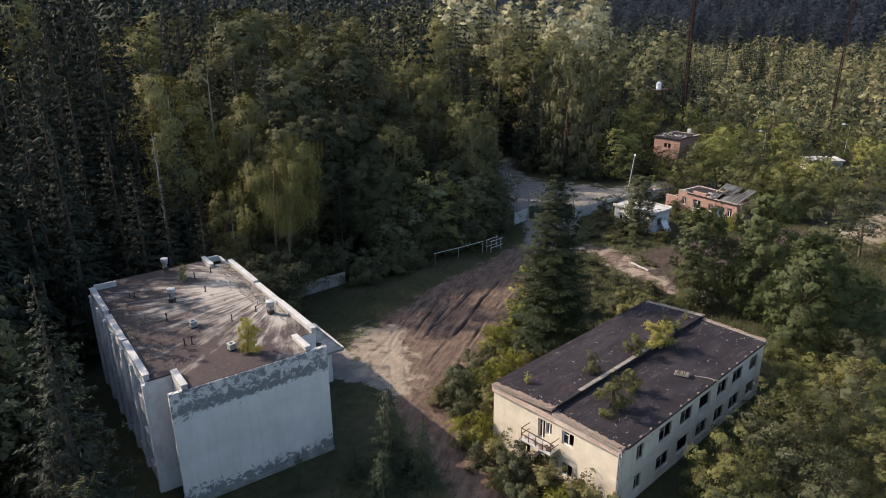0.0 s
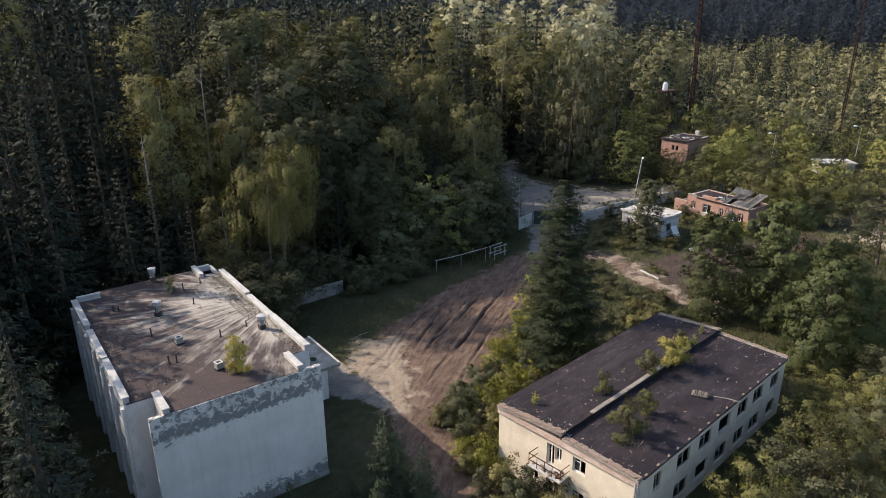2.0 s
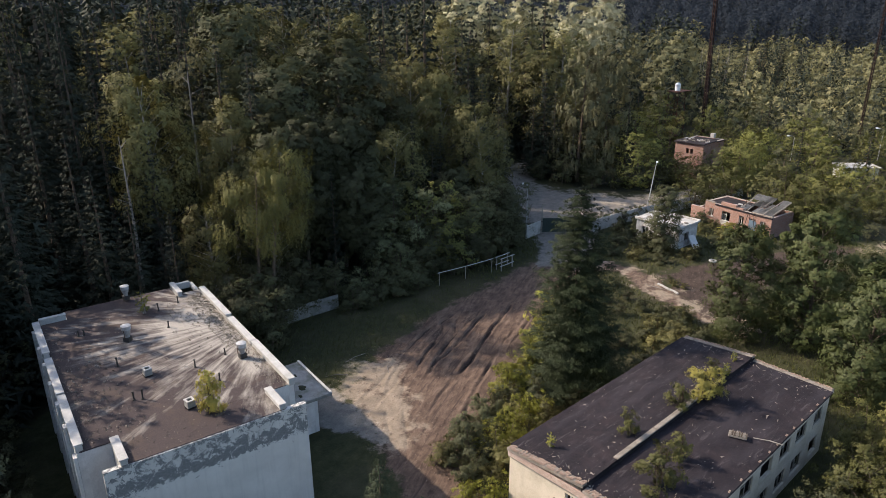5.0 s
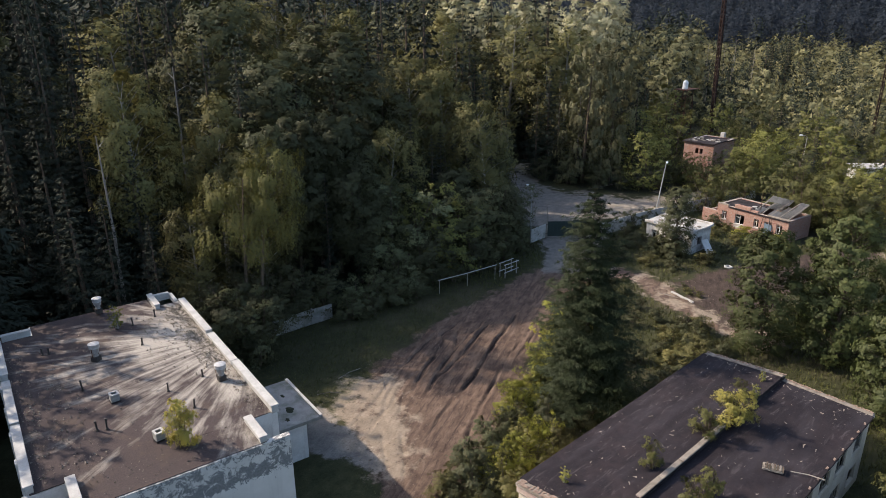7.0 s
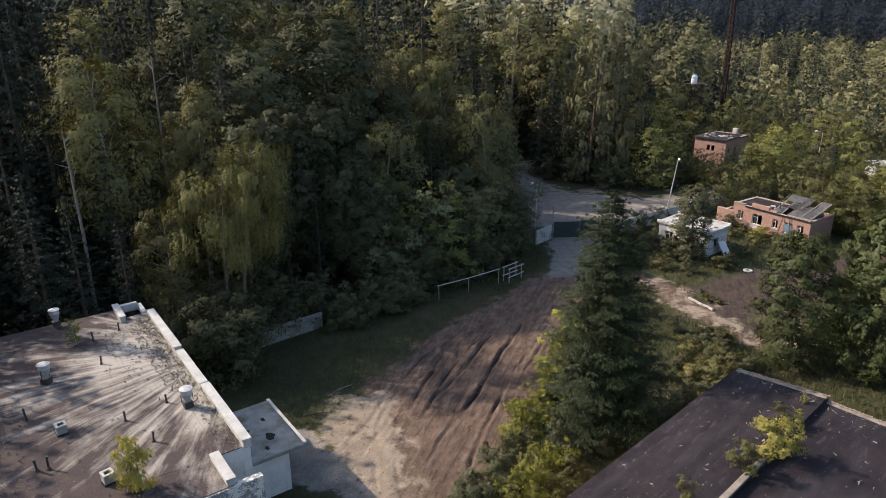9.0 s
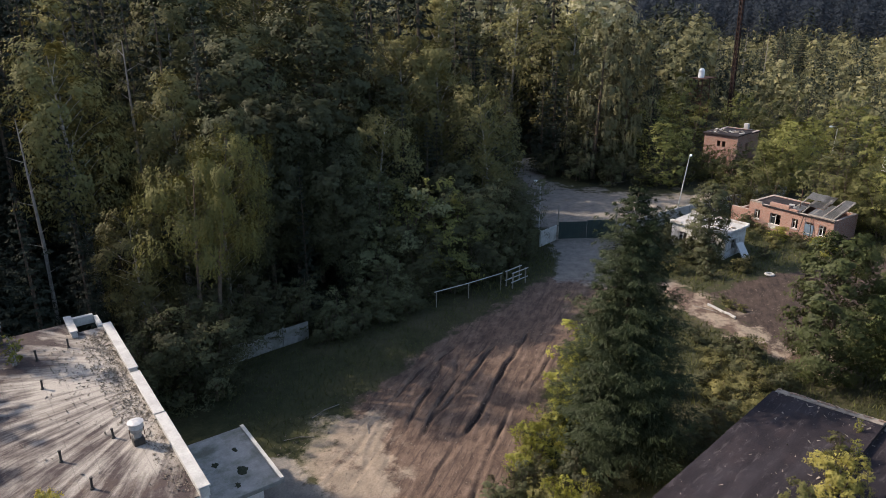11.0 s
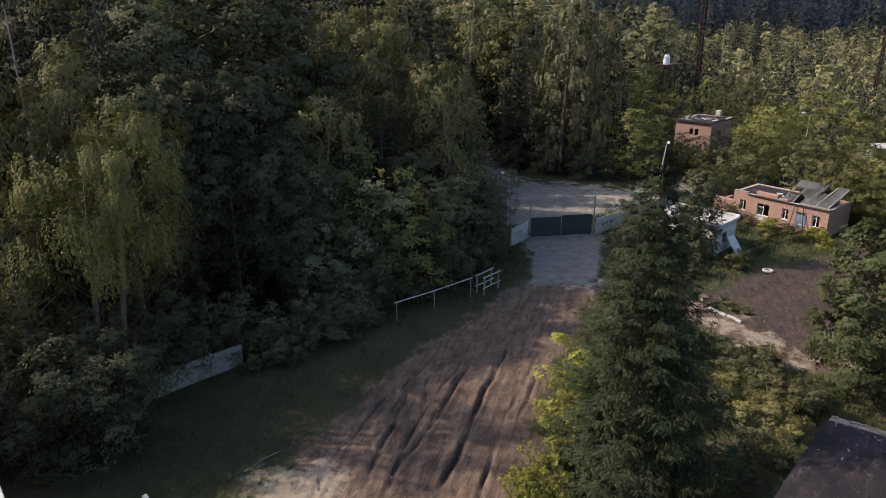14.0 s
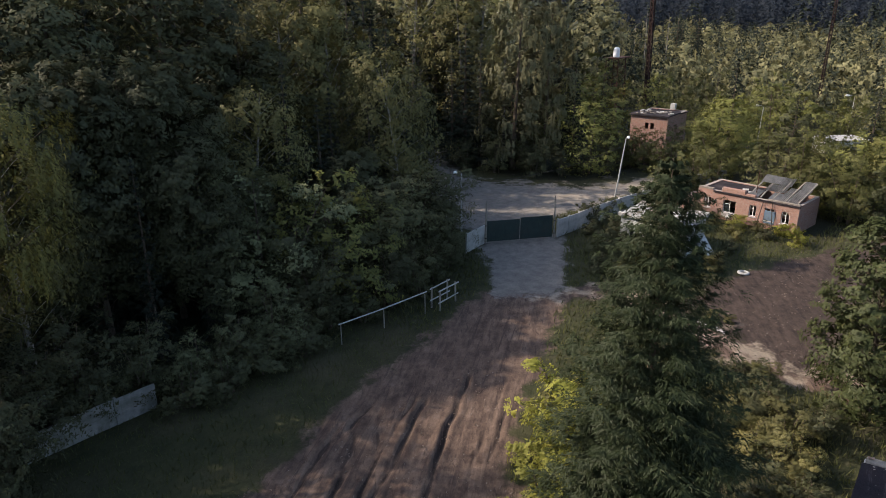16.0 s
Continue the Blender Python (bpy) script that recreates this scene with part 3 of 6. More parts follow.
# ---- white building with a flat felt roof ----
def white_building():
    b = thing("abandoned_building", pose(0, 0, 0), "large derelict whitewashed building with flat felt roof beside the yard", "building")
    W, E, S, N, TOP = 7.9, 21.5, 48.5, 69.0, 9.75
    holes = [(x, x + 1.7, z, z + 1.75) for z in (1.0, 4.1, 7.2) for x in (1.2, 4.2, 7.4, 10.6, 13.8, 17.0)]
    west = part("wall", wall_mesh(N - S, TOP, 0.4, holes), WHITE_PAINT, b, "flaking white side wall with empty window openings", pose(W, N, 0, 0, 0, -90))
    for k, (x0, x1, z0, z1) in enumerate(holes):
        if k % 4 != 1:
            add_window(b, pose(W + 0.18, N - x0, z0, 0, 0, -90), x1 - x0, z1 - z0, (k % 3 == 0, k % 5 == 0))
    for x in (0.0, 3.35, 6.5, 9.7, 12.9, 16.1, 19.9):
        part("pilaster", boxes((W - 0.22, W - 0.002, N - x - 0.55, N - x, 0, TOP - 0.25), bevel=0.03), WHITE_PAINT, b)
    part("wall", wall_mesh(N - S, TOP, 0.4, []), WHITE_PAINT, b, m=pose(E, S, 0, 0, 0, 90))
    part("wall", wall_mesh(E - W - 0.8, TOP, 0.4, []), WHITE_PAINT, b, m=pose(W + 0.4, S, 0, 0, 0, 0))
    part("wall", wall_mesh(E - W - 0.8, TOP, 0.4, []), WHITE_PAINT, b, m=pose(E - 0.4, N, 0, 0, 0, 180))
    # gable bay, a little narrower than the body
    part("gable_wall", wall_mesh(12.3, 9.8, 0.35, []), PEELING, b, "white gable wall with peeling grey paint band", pose(8.8, 45.6, 0, 0, 0, 0))
    part("gable_side", wall_mesh(S - 45.95, 9.8, 0.35, []), CONCRETE_PALE, b, m=pose(9.75, S, 0, 0, 0, -90))
    part("gable_side", wall_mesh(S - 45.95, 9.8, 0.35, []), CONCRETE_PALE, b, m=pose(19.75, 45.95, 0, 0, 0, 90))
    part("plinth", boxes((8.75, 21.15, 45.54, 45.597, 0, 0.45), bevel=0.02), CONCRETE_MOSSY_SHADED, b)
    # north bay
    part("gable_wall", boxes((10.3, 19.3, 69.004, 71.2, 0, 9.6)), WHITE_PAINT, b)
    # roof skin, slightly uneven
    bm = bmesh.new()
    bmesh.ops.create_grid(bm, x_segments=40, y_segments=60, size=0.5)
    for v in bm.verts:
        x, y = W + 0.15 + (v.co.x + 0.5) * (E - W - 0.3), S + (v.co.y + 0.5) * (N - S - 0.1)
        v.co = (x, y, TOP + 0.02 + 0.05 * noise.noise((x * 0.3, y * 0.3, 0)))
    for e in bmesh.ops.extrude_face_region(bm, geom=bm.faces[:])["geom"]:
        if isinstance(e, bmesh.types.BMVert):
            e.co.z += 0.06
    part("roof", bm, FELT, b, "dark felt roof with pale grit drifts")
    part("roof", boxes((9.77, 19.73, 45.7, 48.496, 9.81, 9.85)), FELT, b)
    part("roof", boxes((10.4, 19.2, 69.01, 71.1, 9.61, 9.68)), FELT, b)
    # parapets, capped with pale slabs, stepped and broken
    def parapet(x0, x1, y0, y1, base, top, tilt=0.0):
        p = part("parapet", boxes((x0, x1, y0, y1, base, top - 0.1), bevel=0.015), CONCRETE_PALE, b)
        part("coping", boxes((x0 - 0.06, x1 + 0.06, y0, y1, top - 0.098, top), bevel=0.02), CONCRETE_PALE, p, m=pose(0, 0, 0, tilt, 0, 0))
    for y0, y1, t in ((48.6, 55.3, 10.3), (55.7, 61.6, 10.22), (62.4, 68.8, 10.3)):
        parapet(W - 0.02, W + 0.38, y0, y1, TOP, t)
    for y0, y1, t in ((48.3, 55.3, 10.3), (55.55, 60.7, 10.2), (61.0, 68.3, 10.3)):
        parapet(E - 0.4, E + 0.02, y0, y1, TOP, t)
    parapet(9.75, 10.15, 45.62, 48.4, 9.86, 10.25)
    parapet(19.35, 19.75, 45.7, 48.3, 9.86, 10.25)
    parapet(19.2, 19.55, 68.2, 71.0, 9.6, 10.25)
    parapet(8.4, 10.3, 69.1, 69.5, 9.4, 10.25)
    part("parapet", boxes((19.56, 20.9, 70.6, 70.95, 9.5, 10.1), (20.9, 21.2, 69.01, 70.95, 9.5, 9.9), bevel=0.03), CONCRETE, b)
    # entrance block and its slab canopy
    part("porch_wall", wall_mesh(5.4, 3.36, 0.3, [(1.6, 3.6, 0.0, 2.3)]), WHITE_PAINT, b, m=pose(26.2, 55.6, 0, 0, 0, 90))
    part("porch_wall", wall_mesh(4.4, 3.36, 0.3, []), WHITE_PAINT, b, m=pose(21.5, 55.6, 0, 0, 0, 0))
    part("porch_wall", wall_mesh(4.4, 3.36, 0.3, []), WHITE_PAINT, b, m=pose(25.9, 61.0, 0, 0, 0, 180))
    part("canopy", boxes((21.52, 27.3, 55.0, 61.6, 3.36, 3.66), bevel=0.03), CONCRETE_MOSSY_SHADED, b, "mossy grey concrete entrance canopy with pale rim")
    part("canopy_rim", boxes((27.06, 27.3, 55.0, 61.6, 3.662, 3.78), bevel=0.01), CONCRETE_PALE, b)
    for cx, cy, r in ((25.6, 57.2, 0.34), (24.4, 58.6, 0.22), (25.9, 59.4, 0.18), (23.0, 60.2, 0.3), (24.9, 56.0, 0.2)):
        bm = bmesh.new()
        ring = [bm.verts.new((cx + r * random.uniform(0.5, 1.2) * math.cos(k * math.tau / 14), cy + 1.5 * r * random.uniform(0.5, 1.2) * math.sin(k * math.tau / 14), 3.664)) for k in range(14)]
        top = bm.verts.new((cx, cy, 3.664 + 0.22 * r))
        for k in range(14):
            bm.faces.new((ring[k], ring[(k + 1) % 14], top))
        part("moss_patch", bm, MOSS, b, "black-green moss cushion on the canopy")
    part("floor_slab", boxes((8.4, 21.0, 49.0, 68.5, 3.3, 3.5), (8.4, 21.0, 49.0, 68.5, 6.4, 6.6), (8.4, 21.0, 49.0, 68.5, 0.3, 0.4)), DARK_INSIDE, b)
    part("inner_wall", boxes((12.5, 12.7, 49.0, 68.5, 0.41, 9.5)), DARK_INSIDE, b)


def roof_vent(x, y, z, s=1.0):
    v = thing("roof_vent", pose(x, y, z, 0, 0, random.uniform(0, 90)) @ Matrix.Diagonal((0.78, 0.78, 0.78, 1)), "grey metal ventilator drum on a dark base on the roof", "roof vent", "vents on the felt roof")
    part("base", boxes((-0.32, 0.32, -0.32, 0.32, 0, 0.5), bevel=0.02), DARK_STEEL, v)
    bm = bmesh.new()
    tube(bm, [(0, 0, 0.5), (0, 0, 0.78), (0, 0, 0.86), (0, 0, 1.2 * s), (0, 0, 1.24 * s)], [0.24, 0.24, 0.34, 0.4, 0.3], 16)
    part("neck", bm, STEEL_DULL, v)
    bm = bmesh.new()
    tube(bm, [(0, 0, 1.24 * s), (0, 0, 1.26 * s), (0, 0, 1.58 * s), (0, 0, 1.6 * s), (0, 0, 1.64 * s), (0, 0, 1.72 * s)], [0.4, 0.45, 0.43, 0.49, 0.49, 0.2], 16)
    part("drum", bm, STEEL, v)
    for x in (-0.42, 0.42):
        part("stay", boxes((x - 0.02, x + 0.02, -0.03, 0.03, 0.5, 1.3 * s)), RUST, v)


def flue_box(x, y, z, rz):
    v = thing("chimney_box", pose(x, y, z, 0, 0, rz) @ Matrix.Diagonal((0.64, 0.64, 0.75, 1)), "small white rendered chimney box with open top", "chimney", "chimney boxes on the felt roof")
    bm = wall_mesh(0.8, 0.75, 0.14, [])
    for k in range(1, 4):
        o = wall_mesh(0.8 if k == 2 else 0.52, 0.75, 0.14, [])
        bmesh.ops.transform(o, matrix=(pose(0.8, 0.14, 0, 0, 0, 90), pose(0.8, 0.8, 0, 0, 0, 180), pose(0, 0.66, 0, 0, 0, -90))[k - 1], verts=o.verts)
        me = bpy.data.meshes.new("tmp")
        o.to_mesh(me), o.free()
        bm.from_mesh(me)
        bpy.data.meshes.remove(me)
    # shade on the white box is put into the shaft's darker grey
    part("shaft", bm, CONCRETE_MOSSY_SHADED, v)
    part("rim", boxes((-0.03, 0.83, -0.03, 0.16, 0.754, 0.83), (-0.03, 0.83, 0.64, 0.83, 0.754, 0.83), (-0.03, 0.16, 0.161, 0.639, 0.754, 0.83), (0.64, 0.83, 0.161, 0.639, 0.754, 0.83)), CONCRETE_PALE, v)
    part("lining", boxes((0.14, 0.66, 0.14, 0.66, 0.02, 0.3)), DARK_STEEL, v)
    part("skirt", boxes((-0.05, 0.85, -0.05, 0.85, 0.0, 0.16), bevel=0.02), BITUMEN, v)


def roof_pipe(x, y, z, h):
    bm = bmesh.new()
    tube(bm, [(0, 0, 0), (0, 0, 0.1), (0, 0, 0.11), (0, 0, 0.7 * h), (0, 0, 0.7 * h + 0.01), (0, 0, 0.8 * h)], [0.1, 0.09, 0.055, 0.055, 0.075, 0.07], 8)
    p = part("roof_pipe", bm, DARK_STEEL, m=pose(x, y, z, random.uniform(-4, 4), random.uniform(-4, 4), 0))
    tagged(p, "short blackened vent pipe standing on the roof", "pipe", "pipes on the felt roof")


white_building()
ROOF_Z = 9.84
for x, y, s in ((13.6, 61.8, 1.05), (19.9, 54.0, 0.95), (15.3, 70.4, 1.0)):
    roof_vent(x, y, ROOF_Z - 0.02, s)
for x, y, rz in ((13.3, 55.1, 5), (14.55, 49.2, 10)):
    flue_box(x, y, ROOF_Z - 0.02, rz)
for x, y, h in ((12.0, 52.6, 0.9), (12.5, 52.4, 0.95), (17.4, 51.7, 0.8), (16.6, 54.6, 0.8), (12.1, 58.0, 1.0), (16.8, 62.4, 0.75), (17.0, 66.2, 0.9), (11.0, 64.8, 0.7), (10.6, 64.9, 0.7), (18.8, 66.9, 0.8), (19.0, 55.2, 0.7)):
    roof_pipe(x, y, ROOF_Z - 0.03, h)


# ---- cream two-storey building with a dark double roof ----
def cream_building():
    m = pose(45.2, 33.85, 0, 0, 0, 7.6)
    b = thing("abandoned_building", m, "derelict cream plastered two-storey building with sagging dark roof", "building")
    L, W, H = 11.9, 6.15, 5.45
    front = [(3.0, 4.05, 0.7, 1.9), (4.75, 5.45, 2.92, 4.75), (5.5, 6.1, 3.65, 4.75), (7.1, 8.2, 3.55, 4.75), (4.85, 5.95, 0.2, 1.95), (7.05, 8.2, 0.7, 1.95)]
    part("wall", wall_mesh(2 * W, H, 0.4, front), CREAM_PLASTER, b, "sunlit cream plaster wall with broken windows", pose(-L, W, 0, 0, 0, -90))
    for k, (x0, x1, z0, z1) in enumerate(front):
        add_window(b, pose(-L + 0.15, W - x0, z0, 0, 0, -90), x1 - x0, z1 - z0, (k == 3, k == 2))
    side = [(x, x + w, z, z + 1.35) for z in (0.85, 3.5) for x, w in ((1.75, 0.95), (4.9, 1.9), (8.1, 1.9), (11.2, 1.9), (14.4, 1.75), (17.2, 1.9), (20.6, 1.6))]
    part("wall", wall_mesh(2 * L - 0.8, H, 0.2, side), CREAM_PLASTER, b, m=pose(-L + 0.4, -W, 0, 0, 0, 0))
    for k, (x0, x1, z0, z1) in enumerate(side):
        if k % 4 != 2:
            add_window(b, pose(-L + 0.4 + x0, -W + 0.08, z0, 0, 0, 0), x1 - x0, z1 - z0, (k % 3 == 0, k % 5 == 0), WOOD_GREY)
        part("sill", boxes((x0 - 0.06, x1 + 0.06, -0.06, -0.003, z0 - 0.05, z0)), CREAM_PLASTER, b, m=pose(-L + 0.4, -W, 0, 0, 0, 0))
    part("wall", wall_mesh(2 * L - 0.8, H, 0.4, []), CREAM_PLASTER, b, m=pose(L - 0.4, W, 0, 0, 0, 180))
    part("wall", wall_mesh(2 * W, H, 0.4, []), CREAM_PLASTER, b, m=pose(L, -W, 0, 0, 0, 90))
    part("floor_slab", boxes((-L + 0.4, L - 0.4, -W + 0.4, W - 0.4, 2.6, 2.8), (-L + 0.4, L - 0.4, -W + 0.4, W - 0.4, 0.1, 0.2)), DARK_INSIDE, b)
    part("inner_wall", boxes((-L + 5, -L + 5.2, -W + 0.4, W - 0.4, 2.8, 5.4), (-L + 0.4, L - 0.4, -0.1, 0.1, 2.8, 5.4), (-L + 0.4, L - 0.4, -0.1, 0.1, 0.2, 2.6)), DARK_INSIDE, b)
    # two roof slopes: the north half stands higher along the middle
    def slope(y0, y1, z0, z1):
        bm = bmesh.new()
        bmesh.ops.create_grid(bm, x_segments=60, y_segments=16, size=0.5)
        for v in bm.verts:
            fx, fy = v.co.x + 0.5, v.co.y + 0.5
            x, y = -L + 0.36 + fx * (2 * L - 0.72), y0 + fy * (y1 - y0)
            v.co = (x, y, z0 + fy * (z1 - z0) + 0.05 * noise.noise((x * 0.25, y * 0.5, 3)) + 0.02 * noise.noise((x * 1.3, y * 1.3, 8)))
        for e in bmesh.ops.extrude_face_region(bm, geom=bm.faces[:])["geom"]:
            if isinstance(e, bmesh.types.BMVert):
                e.co.z += 0.14
        return bm
    part("roof", slope(-W - 0.25, 0.0, 5.58, 5.72), SHEET_ROOF, b, "dark worn bitumen roof with moss and debris")
    part("roof", slope(0.0, W + 0.25, 6.05, 5.58), SHEET_ROOF, b)
    # step face takes the bitumen colour to carry its shade
    part("step_wall", boxes((-L - 0.05, L + 0.05, -0.03, 0.2, 5.5, 6.04)), BITUMEN, b)
    x = -L + 3.6
    while x < -L + 13.8:
        ln = random.uniform(2.2, 3.4)
        part("step_coping", boxes((x, x + ln - 0.04, -0.08, 0.3, 6.17, 6.28), bevel=0.03), STONE_DIRTY, b, m=pose(0, random.uniform(-0.03, 0.03), random.uniform(-0.02, 0.02), 0, random.uniform(-0.15, 0.15), 0))
        x += ln
    # crumbling cornice
    part("cornice", boxes((-L - 0.12, -L - 0.003, -W - 0.1, W + 0.1, 5.02, 5.1), bevel=0.02), STONE_DIRTY, b)
    part("brick_band", boxes((-L - 0.1, -L - 0.003, -W - 0.1, W + 0.1, 5.104, 5.56)), BRICK_BAND, b, "worn pink brick band under the roof edge")
    part("cornice", boxes((-L + 0.11, L + 0.15, -W - 0.2, -W + 0.1, 5.4, 5.55), bevel=0.03), CREAM_PLASTER, b)
    part("cornice", boxes((L - 0.1, L + 0.2, -W + 0.12, W + 0.2, 5.4, 5.62), bevel=0.03), CONCRETE_PALE, b)
    # balcony with a rusty rail
    bal = part("balcony", boxes((-L - 1.1, -L - 0.003, W - 6.9, W - 3.9, 2.75, 2.9), bevel=0.02), CONCRETE, b, "concrete balcony with rusty bent rail")
    for y in (W - 6.85, W - 6.1, W - 5.4, W - 4.7, W - 3.95):
        part("baluster", boxes((-L - 1.06, -L - 1.02, y - 0.02, y + 0.02, 2.9, 3.85)), RUST, bal)
    for z in (3.3, 3.85):
        part("rail", boxes((-L - 1.07, -L - 1.01, W - 6.9, W - 3.9, z, z + 0.05)), RUST, bal)
        for y in (W - 6.88, W - 3.95):
            part("rail", boxes((-L - 1.0, -L, y, y + 0.04, z, z + 0.05)), RUST, bal)
    for k in range(14):
        part("rubble", boxes((-0.16, 0.16, -0.1, 0.1, 0, 0.1), bevel=0.02), (BRICK_PALE, STONE_DIRTY, RUST)[k % 3], bal, m=pose(-L - random.uniform(0.15, 0.95), W - random.uniform(4.1, 6.8), 2.9, random.uniform(-12, 12), random.uniform(-12, 12), random.uniform(0, 180)))
    part("downpipe", boxes((-L - 0.16, -L - 0.04, -W + 0.05, -W + 0.17, 0.3, 5.4), bevel=0.03), STEEL, b)
    # loose bricks along the roof edge
    bm = bmesh.new()
    box(bm, -0.06, 0.06, -0.125, 0.125, 0, 0.065, bevel=0.006, jitter=0.006)
    me = bpy.data.meshes.new("brick")
    bm.to_mesh(me), bm.free()
    me.materials.append(BRICK_PALE)
    def roof_z(y):
        return 5.72 + (y + W) / W * 0.14 if y < 0 else 6.19 - y / W * 0.47
    # ragged brick copings over both ends, two bricks deep
    for end, deep in ((-1, 2), (1, 1)):
        for half in (-1, 1):
            y0, y1 = (-W - 0.15, -0.02) if half < 0 else (0.02, W + 0.15)
            bm = boxes((-0.26, 0.26, 0, y1 - y0, -0.22, 0.0), bevel=0.03)
            bmesh.ops.subdivide_edges(bm, edges=bm.edges[:], cuts=3)
            for v in bm.verts:
                v.co += Vector([random.uniform(-0.025, 0.025) for _ in range(3)])
            slope = math.degrees(math.atan2(roof_z(y1) - roof_z(y0 + 0.001 * half), y1 - y0))
            part("coping_bed", bm, STONE_DIRTY, b, m=pose(end * (L - 0.06), y0, roof_z(y0 if half < 0 else 0.02) + 0.02, slope, 0, 0))
        n = 94 if deep == 2 else 47
        for d in range(deep):
            for k in range(n):
                if random.random() < (0.3 if d == 0 else 0.5):
                    continue
                y = -W - 0.1 + (k + 0.5) * (2 * W + 0.2) / n
                x = end * (L - 0.06) + ((d - 0.5) * 0.26 if deep == 2 else 0.1)
                share("brick", me, b, pose(x + random.uniform(-0.03, 0.03), y, roof_z(y) + 0.015 + random.uniform(0, 0.03), random.uniform(-9, 9), random.uniform(-9, 9), (90 if deep == 2 else 0) + random.uniform(-28, 28)))
    for k in range(16):
        share("brick", me, b, pose(-L + 0.8 + k * 1.42 + random.uniform(-0.2, 0.2), -W - 0.12, 5.72 + 0.002 * (k % 3), 0, 0, 90 + random.uniform(-14, 14)))
    return b


BRICK_PALE = surface("weathered_pale_brick", (0.17, 0.115, 0.09), (0.34, 0.26, 0.205), (0.45, 0.39, 0.33), 3, 20, 0.92, 0.5)
STONE_DIRTY = surface("dirty_mortar_stone", (0.15, 0.13, 0.11), (0.29, 0.255, 0.215), (0.08, 0.068, 0.06), 2.2, 14, 0.95, 0.6)
cream_building()


def broken_pallet():
    d = thing("broken_pallet", pose(46.1, 29.9, 5.9, 0, 0, -62) @ Matrix.Diagonal((0.8, 0.8, 1, 1)), "weathered broken wooden pallet lying on the dark roof", "pallet")
    for k, y in enumerate((-0.36, 0.0, 0.36)):
        part("bearer", boxes((-0.75, 0.75, y - 0.045, y + 0.045, 0.0, 0.12), bevel=0.01), WOOD_GREY, d)
    for k in range(8):
        x = -0.68 + k * 0.19
        part("slat", boxes((x, x + 0.12, -0.42, 0.42, 0.122, 0.15), bevel=0.006), BARK if k % 3 else STONE_DIRTY, d, m=pose(0, random.uniform(-0.05, 0.05), random.uniform(0, 0.03), 0, random.uniform(-4, 4), random.uniform(-6, 6)))
    bm = bmesh.new()
    tube(bm, [(1.0, 0.2, 0.03), (2.0, 0.3, 0.05), (2.9, 0.2, 0.03)], [0.035] * 3, 6)
    tagged(part("wooden_bar", bm, WOOD_GREY, m=pose(46.1, 29.9, 5.88, 0, 0, -62)), "thin grey wooden bar lying on the dark roof", "bar")


broken_pallet()


# ---- fence, gate and pipes ----
def fallen_kerb():
    """A broken line of kerb stones beside the track."""
    k = thing("fallen_kerb", pose(75.5, 59.3, 0.02, 0, 0, -99), "pale broken kerb stones lying beside the sandy track", "kerb")
    for x, turn, ln in ((0.0, 2, 1.0), (1.08, -3, 0.95), (2.12, 4, 0.85), (3.0, -6, 0.6)):
        part("kerb_stone", boxes((0, ln, -0.1, 0.1, -0.02, 0.2), bevel=0.02), CONCRETE, k, m=pose(x, 0, 0, 0, 0, turn))


fallen_kerb()


def concrete_fence(points, height, mat):
    f = thing("concrete_fence", pose(*points[0], 0), "pale precast concrete panel fence along the wood's edge", "fence")
    o = Vector((*points[0], 0))
    for (ax, ay), (bx, by) in zip(points, points[1:]):
        n = max(1, round(math.hypot(bx - ax, by - ay) / 2.6))
        ang = math.degrees(math.atan2(by - ay, bx - ax))
        step = math.hypot(bx - ax, by - ay) / n
        for k in range(n):
            x, y = ax + (bx - ax) * k / n - o.x, ay + (by - ay) * k / n - o.y
            at = pose(x, y, 0, random.uniform(-2, 2), random.uniform(-0.6, 0.6), ang)
            part("panel", boxes((0.09, step - 0.09, -0.06, 0.06, 0, height), (0.3, step - 0.3, -0.085, -0.062, 0.25, height * 0.45), (0.3, step - 0.3, -0.085, -0.062, height * 0.55, height - 0.2), bevel=0.012), mat, f, m=at)
            part("post", boxes((-0.085, 0.085, -0.1, 0.1, 0, height + 0.12), bevel=0.015), mat, f, m=at)


# tree shade over this stretch is put into its darker concrete
concrete_fence([(31.3, 76.6), (39.2, 77.2)], 1.75, CONCRETE_MOSSY_SHADED)
concrete_fence([(73.9, 82.7), (77.5, 83.45)], 2.1, CONCRETE)
concrete_fence([(84.6, 79.1), (88.6, 79.0), (94.4, 79.1), (104.0, 78.4), (122.0, 77.0)], 2.0, CONCRETE)


